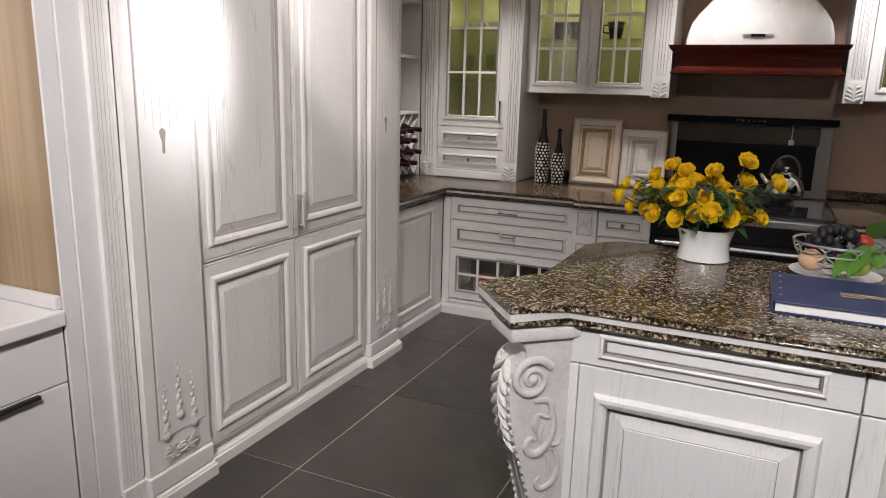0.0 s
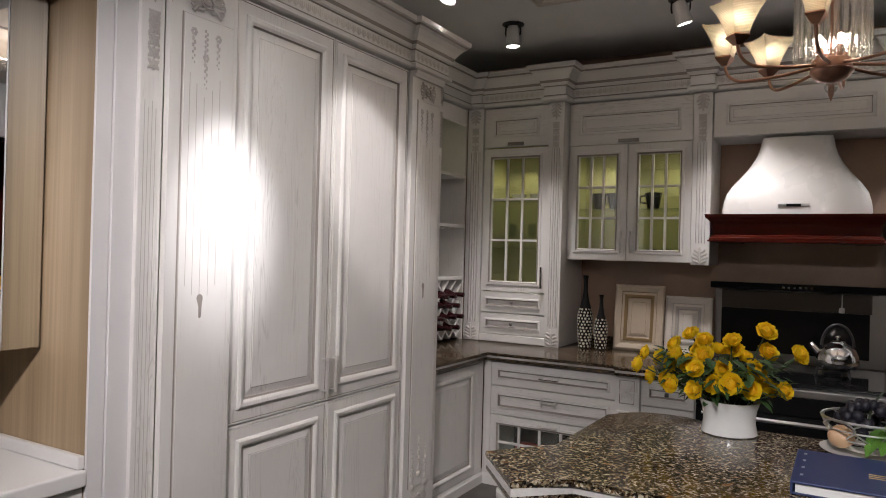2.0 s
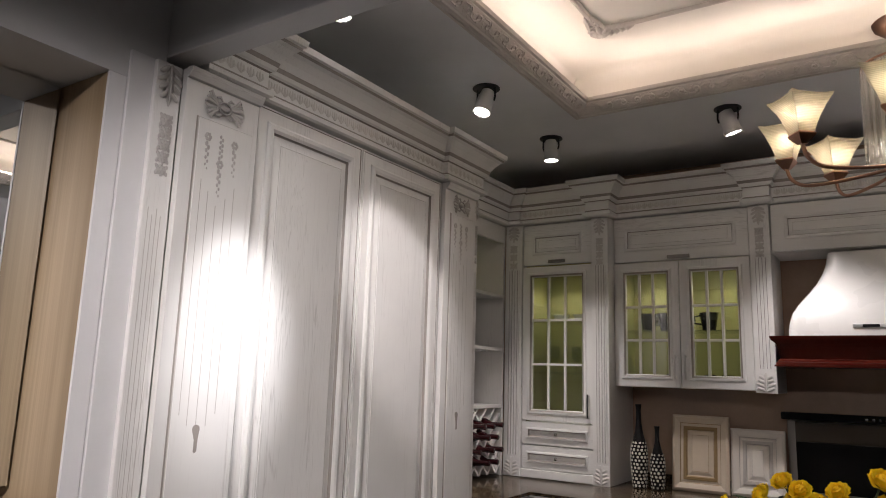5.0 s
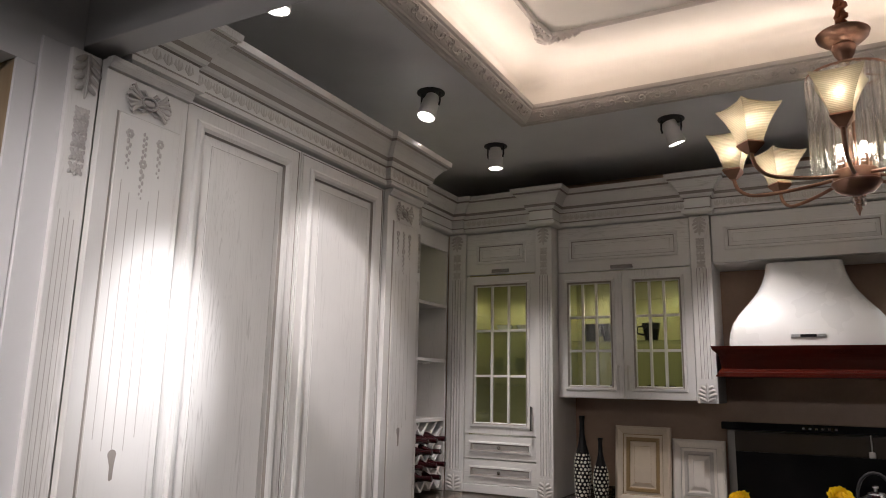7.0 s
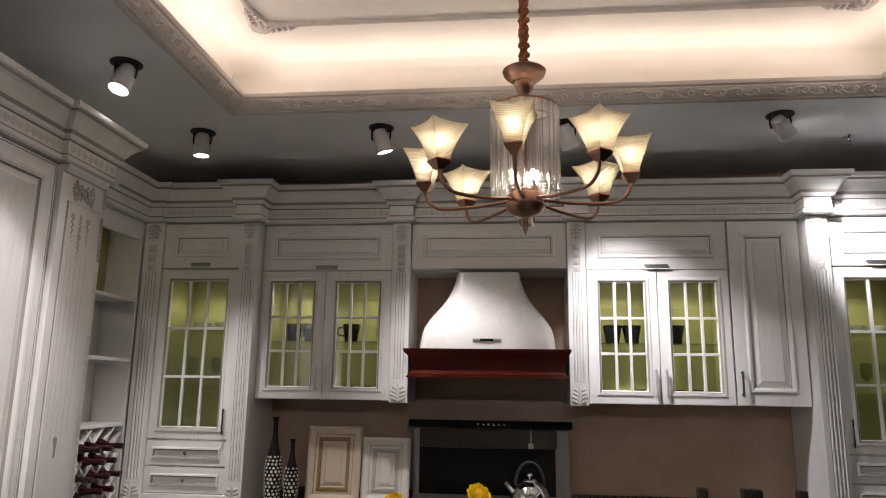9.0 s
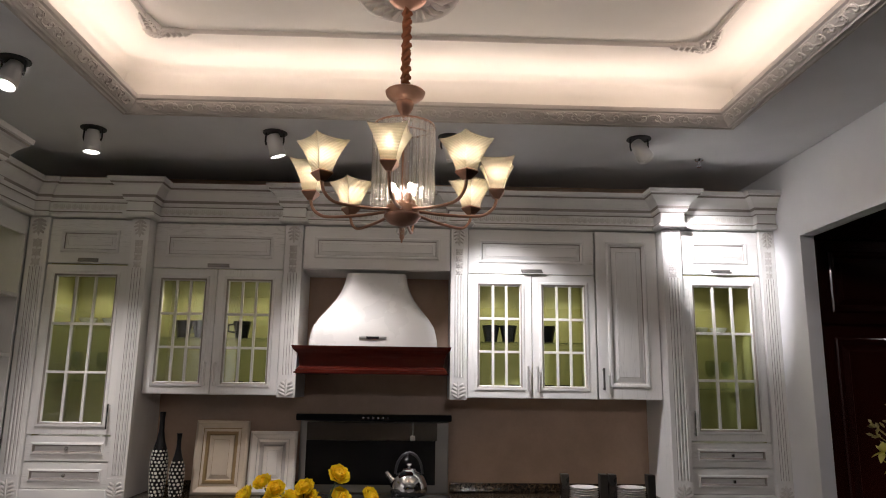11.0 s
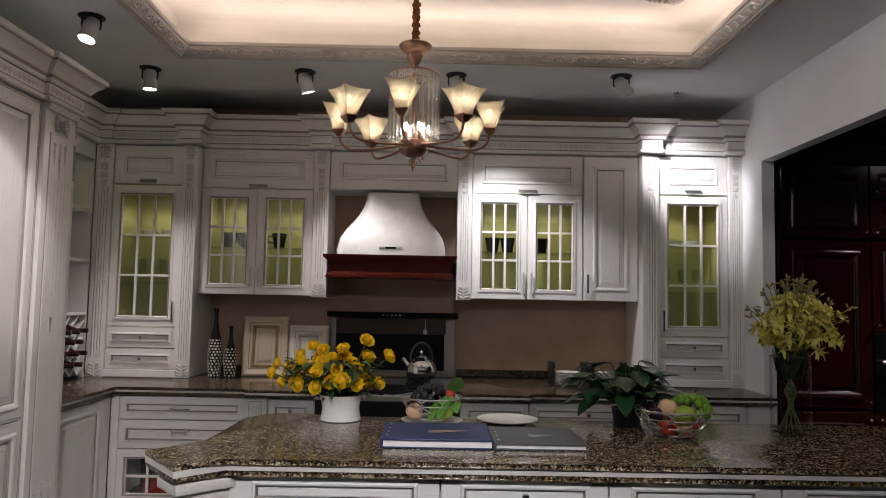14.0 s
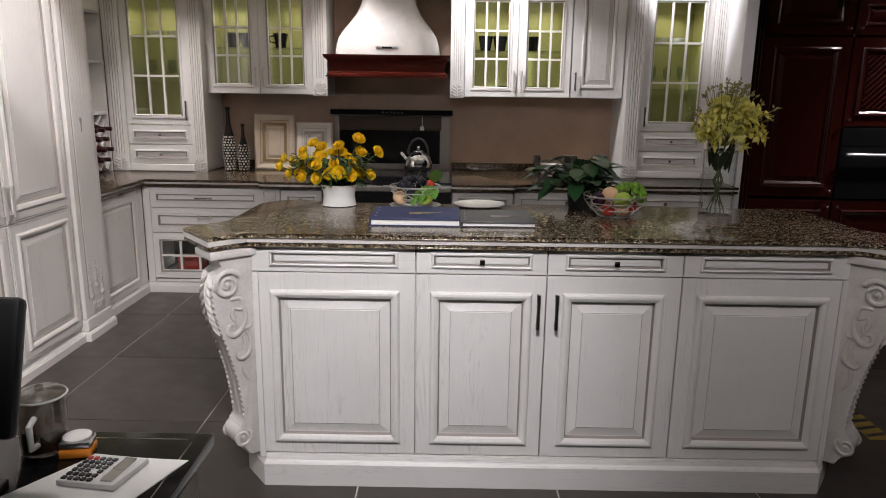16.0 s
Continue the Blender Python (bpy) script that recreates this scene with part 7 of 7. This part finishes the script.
for k in range(205):
    a, e = random.uniform(0, 2 * math.pi), random.uniform(-0.95, 1.40)
    rr = random.uniform(0.45, 1.04)
    c = Vector((0.026 + 0.140 * rr * math.cos(a) * math.cos(e), 0.120 * rr * math.sin(a) * math.cos(e), 0.362 + 0.112 * rr * math.sin(e)))
    bm = fresh()
    way = Vector((c.x - 0.026 + random.uniform(-0.05, 0.05), c.y - 0.06, c.z - 0.34 + random.uniform(-0.05, 0.05))).normalized()
    q = way.to_track_quat("Z", "Y").to_matrix()
    for p in range(5):
        b = 2 * math.pi * p / 5 + random.uniform(-0.2, 0.2)
        d = q @ Vector((math.cos(b), math.sin(b), random.uniform(0.15, 0.55)))
        leaf_blade(bm, c, c + d * random.uniform(0.024, 0.033), 0.0100, 0.003, 0, 0.22, 4)
    for p in range(3):
        d = q @ Vector((math.cos(2.1 * p), math.sin(2.1 * p), 1.6))
        leaf_blade(bm, c, c + d * 0.010, 0.0048, 0.0, 0, 0.4, 3)
    part("orchid_flower", bm, PETAL_OLD if k % 4 == 0 else PETAL_PALE, oc, smooth=60)
bm = fresh()
for k in range(46):
    a, e = random.uniform(0, 2 * math.pi), random.uniform(-0.2, 1.5)
    rr = random.uniform(0.135, 0.175)
    c = Vector((0.026 + rr * 0.98 * math.cos(a) * math.cos(e), rr * math.sin(a) * math.cos(e), 0.385 + rr * 0.85 * math.sin(e)))
    tube(bm, [(c.x * 0.2, c.y * 0.2, 0.28), (c.x * 0.6, c.y * 0.6, 0.30 + (c.z - 0.30) * 0.6), tuple(c)], 0.0014, 4)
    for j in range(4):
        q = c + Vector((random.uniform(-1, 1), random.uniform(-1, 1), random.uniform(-1, 0.6))) * 0.010
        d = Vector((random.uniform(-1, 1) + c.x * 6, random.uniform(-1, 1) + c.y * 6, random.uniform(-0.2, 1.2))).normalized()
        tube(bm, [tuple(q), tuple(q + d * 0.008), tuple(q + d * 0.017)], [0.0016, 0.0040, 0.0008], 5)
tagged(part("bud_spray", bm, ORCHID_BUD, oc, "small buds on thin twigs", smooth=60), kind="stuff")

# ---- neighbouring vanity display on the left of the tall cabinets; fronts face +x ----
NX, NY = -1.745, 1.36
t = thing("vanity_end_panel", place(-2.62, NY, 0), "pale ash end panel with a white front edge", "panel")
part("veneer", box(fresh(), 0.0, 0.0, 0.0, 0.866, 0.018, 2.216), BEIGE_WOOD, t, "pale ash veneer")
part("edge_board", box(fresh(), 0.866, -0.002, 0.0, 0.876, 0.049, 2.216, 0.001), WHITE_BOARD, t, "white edge board")
part("backing_board", box(fresh(), 0.0, 0.0185, 0.0, 0.8655, 0.048, 2.216), WHITE_BOARD, t)
t = thing("vanity_back_panel", place(-2.625, -0.4, 0.78), "pale ash veneered wall panel behind the vanity", "panel")
part("veneer", box(fresh(), 0.0, 0.0, 0.0, 0.015, 1.758, 0.50), BEIGE_WOOD, t)
t = thing("vanity_counter", place(-2.605, -0.4, 0.715), "white vanity counter with a raised rim", "counter")
part("slab", box(fresh(), 0.0, 0.0, 0.0, 0.868, 1.757, 0.048, 0.006), WHITE_LACQUER, t)
part("end_upstand", box(fresh(), 0.0, 1.735, 0.0485, 0.855, 1.757, 0.088, 0.004), WHITE_LACQUER, t)
t = thing("vanity_cabinet", place(NX - 0.010, -0.4, 0, 90), "white lacquered vanity cabinet with a slim black handle", "cabinet")
part("body", box(fresh(), 0.0, 0.02, 0.0, 1.756, 0.64, 0.713), WHITE_LACQUER, t)
for a, b in ((1.00, 1.755), (0.24, 0.996)):
    part("drawer", box(fresh(), a, 0.0, 0.545, b, 0.02, 0.709, 0.002), WHITE_LACQUER, t)
    d = part("drawer", box(fresh(), a, 0.0, 0.03, b, 0.02, 0.541, 0.002), WHITE_LACQUER, t)
    part("edge_handle", box(fresh(), b - 0.255, -0.014, 0.528, b - 0.095, 0.0, 0.540, 0.001), BLACK_MATT, d, "slim black edge handle")
t = thing("mirror_cabinet", place(-1.980, -0.4, 1.095, 90), "wall cabinet with a large mirror door", "cabinet")
part("body", box(fresh(), 0.0, 0.008, 0.0, 1.752, 0.60, 1.120), BEIGE_WOOD, t)
part("mirror_door", box(fresh(), 0.002, 0.0, 0.002, 1.750, 0.0075, 1.118, 0.001), MIRROR, t, "frameless mirror door")

# ---- dark red display kitchen seen through the opening; fronts face -y at y = 4.58 ----
RY = 4.58


def red_cabinet(x0, x1, z0, z1, label, steps_k=1.2, knob_side=1, knob_low=True, lattice=False):
    t = thing("mahogany_cabinet", place(x0, RY, z0), label, "cabinet", "dark red cabinets")
    w, h = x1 - x0, z1 - z0
    part("body", box(fresh(), 0, 0.024, 0, w, 0.38, h), MAHOGANY, t)
    d = part("door", panel_mesh(fresh(), 0.004, 0.004, w - 0.004, h - 0.004, door_steps(steps_k, min(0.07, h * 0.22))), [MAHOGANY, MAHOGANY], t, "glossy dark red raised-panel door")
    if lattice:
        for s in (1, -1):
            n = 12
            for k in range(-n, n):
                xa = w / 2 + k * 0.045
                pts = [(xa + s * (f - 0.5) * (h - 0.26), 0.13 + f * (h - 0.26)) for f in [i / 20 for i in range(21)]]
                pts = [p for p in pts if 0.115 < p[0] < w - 0.115]
                if len(pts) > 1:
                    part("lattice_strip", tube(fresh(), [(p[0], -0.004 - 0.002 * s, p[1]) for p in (pts[0], pts[-1])], 0.006, 5), MAHOGANY, d)
    kx = w - 0.035 if knob_side > 0 else 0.035
    kz = 0.05 if knob_low else h - 0.05
    bm = fresh()
    tube(bm, [(kx, 0, kz), (kx, -0.02, kz)], 0.005, 6)
    ball(bm, (kx, -0.026, kz), 0.014, 10)
    part("knob", bm, CHROME, d, "bright round knob", smooth=80)
    return t


t = thing("mahogany_pilaster", place(2.535, RY - 0.02, 0.10), "dark red fluted pilaster", "pilaster")
part("shaft", box(fresh(), 0.0, 0.0, 0.0, 0.122, 0.38, 2.30, 0.003), MAHOGANY, t)
for i in range(4):
    part("reed", tube(fresh(), [(0.022 + 0.026 * i, -0.002, 0.15), (0.022 + 0.026 * i, -0.002, 2.15)], 0.010, 8), MAHOGANY, t, smooth=60)
red_cabinet(2.66, 3.304, 0.668, 1.855, "tall dark red cabinet with one raised-panel door")
red_cabinet(2.66, 3.304, 1.862, 2.40, "dark red top cabinet with raised-panel door")
red_cabinet(2.66, 3.304, 0.10, 0.645, "dark red base cabinet with raised-panel door", 1.2, 1, False)
red_cabinet(3.310, 4.0, 1.205, 1.855, "dark red cabinet with a lattice front", 1.2, -1, True, True)
red_cabinet(3.310, 4.0, 1.862, 2.15, "dark red top cabinet with raised-panel door", 0.8, -1)
red_cabinet(3.310, 4.0, 2.155, 2.40, "dark red top cabinet with raised-panel door", 0.8, -1)
red_cabinet(3.310, 4.0, 0.10, 0.645, "dark red base cabinet with raised-panel door", 1.2, -1, False)
red_cabinet(4.01, 4.6, 0.10, 2.40, "tall dark red cabinet with raised-panel door", 1.2, -1)
t = thing("built_in_oven", place(3.312, RY, 0.652), "black glass built-in oven with a steel bar handle", "oven")
part("body", box(fresh(), 0, 0.024, 0, 0.682, 0.38, 0.548), BLACK_MATT, t)
part("door", box(fresh(), 0.004, -0.004, 0.004, 0.681, 0.022, 0.40, 0.004), BLACK_GLOSS, t, "black glass door")
part("control_panel", box(fresh(), 0.004, -0.004, 0.405, 0.681, 0.022, 0.545, 0.004), BLACK_GLOSS, t)
bm = fresh()
tube(bm, [(0.04, -0.035, 0.345), (0.645, -0.035, 0.345)], 0.011, 8)
for x in (0.07, 0.615):
    tube(bm, [(x, 0, 0.345), (x, -0.035, 0.345)], 0.007, 6)
part("bar_handle", bm, STEEL, t, "steel bar handle", smooth=60)
bm = fresh()
moulding(bm, [(2.42, RY - 0.03), (4.6, RY - 0.03)], [(-0.3, 2.40), (0.0, 2.40), (0.01, 2.43), (0.05, 2.48), (0.07, 2.52), (-0.3, 2.52)])
solo("mahogany_cornice", bm, MAHOGANY, Matrix.Identity(4), "dark red moulded cornice", "cornice")
solo("mahogany_plinth", box(fresh(), 2.42, RY + 0.03, 0.0, 4.6, RY + 0.36, 0.098), MAHOGANY, Matrix.Identity(4), "dark red plinth under the mahogany cabinets", "plinth")

# ---- floor marking tape beyond the island ----
t = thing("floor_marking_tape", place(2.16, 1.95, 0.001), "worn yellow and black marking tape stuck to the floor", "tape")
part("strip", box(fresh(), 0.0, 0.0, 0.0, 0.10, 0.62, 0.0008), TAPE_YELLOW, t)
for i in range(9):
    bm = fresh()
    q = [(0.004, 0.02 + 0.066 * i), (0.096, 0.045 + 0.066 * i), (0.096, 0.070 + 0.066 * i), (0.004, 0.045 + 0.066 * i)]
    prism(bm, q, 0.0008, 0.0014)
    part("black_bar", bm, BLACK_MATT, t)

# ---- desk beside the walk ----
DX, DY, DZ = -0.130, 0.515, 0.74
t = thing("sales_desk", place(DX, DY, 0), "black topped desk with cream sides", "desk")
part("top", box(fresh(), -1.3, -0.75, DZ - 0.028, 0.0, 0.0, DZ, 0.008), DESK_TOP, t, "polished black top", smooth=40)
part("inlay", box(fresh(), -1.22, -0.034, DZ - 0.001, -0.045, -0.0315, DZ + 0.0006), STEEL, t, "thin pale inlay line")
part("inlay", box(fresh(), -0.034, -0.70, DZ - 0.001, -0.0315, -0.045, DZ + 0.0006), STEEL, t, "thin pale inlay line")
part("side_panel", box(fresh(), -0.055, -0.70, 0.0, -0.03, -0.03, DZ - 0.028, 0.003), DESK_SIDE, t)
part("side_panel", box(fresh(), -1.27, -0.70, 0.0, -1.245, -0.03, DZ - 0.028, 0.003), DESK_SIDE, t)
part("modesty_panel", box(fresh(), -1.24, -0.06, 0.12, -0.058, -0.04, DZ - 0.028, 0.003), DESK_SIDE, t)
bm = fresh()
prism(bm, [(-0.012, -0.118), (-0.195, -0.105), (-0.32, -0.30), (-0.10, -0.36)], 0.0, 0.002)
solo("paper_sheet", bm, PAPER, place(DX, DY, DZ + 0.001), "loose sheet of white paper on the desk", "paper")
t = thing("calculator", place(DX - 0.150, DY - 0.175, DZ + 0.0035, -8) @ Matrix.Scale(0.84, 4), "white desk calculator with dark keys, lying on paper", "calculator")
bm = fresh()
prism(bm, [(-0.065, -0.055), (0.065, -0.055), (0.075, 0.060), (-0.055, 0.060)], 0.0, 0.014, 0.003)
part("case", bm, WHITE_LACQUER, t, smooth=40)
part("display", box(fresh(), 0.028, -0.045, 0.0142, 0.055, 0.050, 0.018, 0.001), STEEL, t, "grey display")
for i in range(6):
    for j in range(5):
        if random.random() < 0.95:
            x, y = -0.052 + 0.0145 * j + 0.001 * i, -0.046 + 0.0165 * i
            m = RED_FRUIT if (i == 5 and j < 2) else (BLACK_MATT if i < 2 or j == 0 else GREY_CLOTH)
            part("key", box(fresh(), x - 0.0052, y - 0.0055, 0.0142, x + 0.0052, y + 0.0055, 0.0185, 0.0015), m, t)
t = thing("tape_measure", place(DX - 0.232, DY - 0.094, DZ + 0.0005, 10) @ Matrix.Scale(0.86, 4), "orange and clear tape measure on the desk", "tape measure")
part("base", box(fresh(), -0.034, -0.028, 0.0, 0.034, 0.028, 0.022, 0.006), ORANGE, t, smooth=40)
part("case", box(fresh(), -0.033, -0.027, 0.0225, 0.033, 0.027, 0.038, 0.006), STEEL, t, "grey translucent case", smooth=40)
part("dial", lathe(fresh(), [(0.030, 0.038), (0.030, 0.044), (0.024, 0.047), (0.008, 0.046)], 24), CERAMIC, t, smooth=50)
t = thing("lidded_mug", place(DX - 0.302, DY - 0.082, DZ + 0.0005), "clear lidded plastic mug with a handle on the desk", "mug")
part("body", lathe(fresh(), [(0.036, 0.0), (0.042, 0.004), (0.044, 0.11), (0.041, 0.11), (0.039, 0.008)], 28), SMOKED, t, "smoky clear cup", smooth=50)
part("lid", lathe(fresh(), [(0.046, 0.1105), (0.047, 0.116), (0.040, 0.122), (0.010, 0.124), (0.008, 0.124), (0.007, 0.134), (0.003, 0.136)], 28), SMOKED, t, "clear lid", smooth=50)
part("lid_rim", tube(fresh(), [(0.0465 * math.cos(2 * math.pi * i / 28), 0.0465 * math.sin(2 * math.pi * i / 28), 0.1145) for i in range(29)], 0.0022, 6), CERAMIC, t, "pale rim", smooth=60)
part("drink", lathe(fresh(), [(0.035, 0.009), (0.0385, 0.010), (0.0395, 0.050), (0.02, 0.0505)], 24), TEA, t, "brown tea in the cup", smooth=50)
part("mug_handle", tube(fresh(), [(0.010, -0.042, 0.085), (0.014, -0.066, 0.08), (0.014, -0.066, 0.035), (0.010, -0.041, 0.03)], 0.006, 8), CERAMIC, t, smooth=60)
t = thing("computer_monitor", place(-0.576, 0.25, DZ + 0.0005, 0), "black computer monitor on the desk", "monitor")
sb = part("screen_back", box(fresh(), -0.24, -0.012, 0.0, 0.207, 0.018, 0.235, 0.012), BLACK_MATT, t, smooth=40)
sb.matrix_basis = place(0, 0, 0.118, 0, -18)
part("stand", box(fresh(), -0.20, -0.03, 0.0, 0.150, 0.004, 0.155, 0.02), BLACK_MATT, t)
part("foot", box(fresh(), -0.11, -0.07, 0.0, 0.15, 0.06, 0.012, 0.004), BLACK_MATT, t)

# ---- floor tiles: the pieces of the floor ----
P = 0.735
mesh = None
for i in range(-3, 9):
    for j in range(-7, 5):
        x0, y0 = -1.445 + P * i, 2.02 + P * j
        if mesh is None:
            ob = link_mesh("tile", box(fresh(), 0.003, 0.003, -0.004, P - 0.003, P - 0.003, 0.0, 0.0012), TILE)
            mesh = ob.data
        else:
            ob = new("tile", mesh)
        ob.parent = floor
        ob.matrix_world = place(x0, y0, 0)
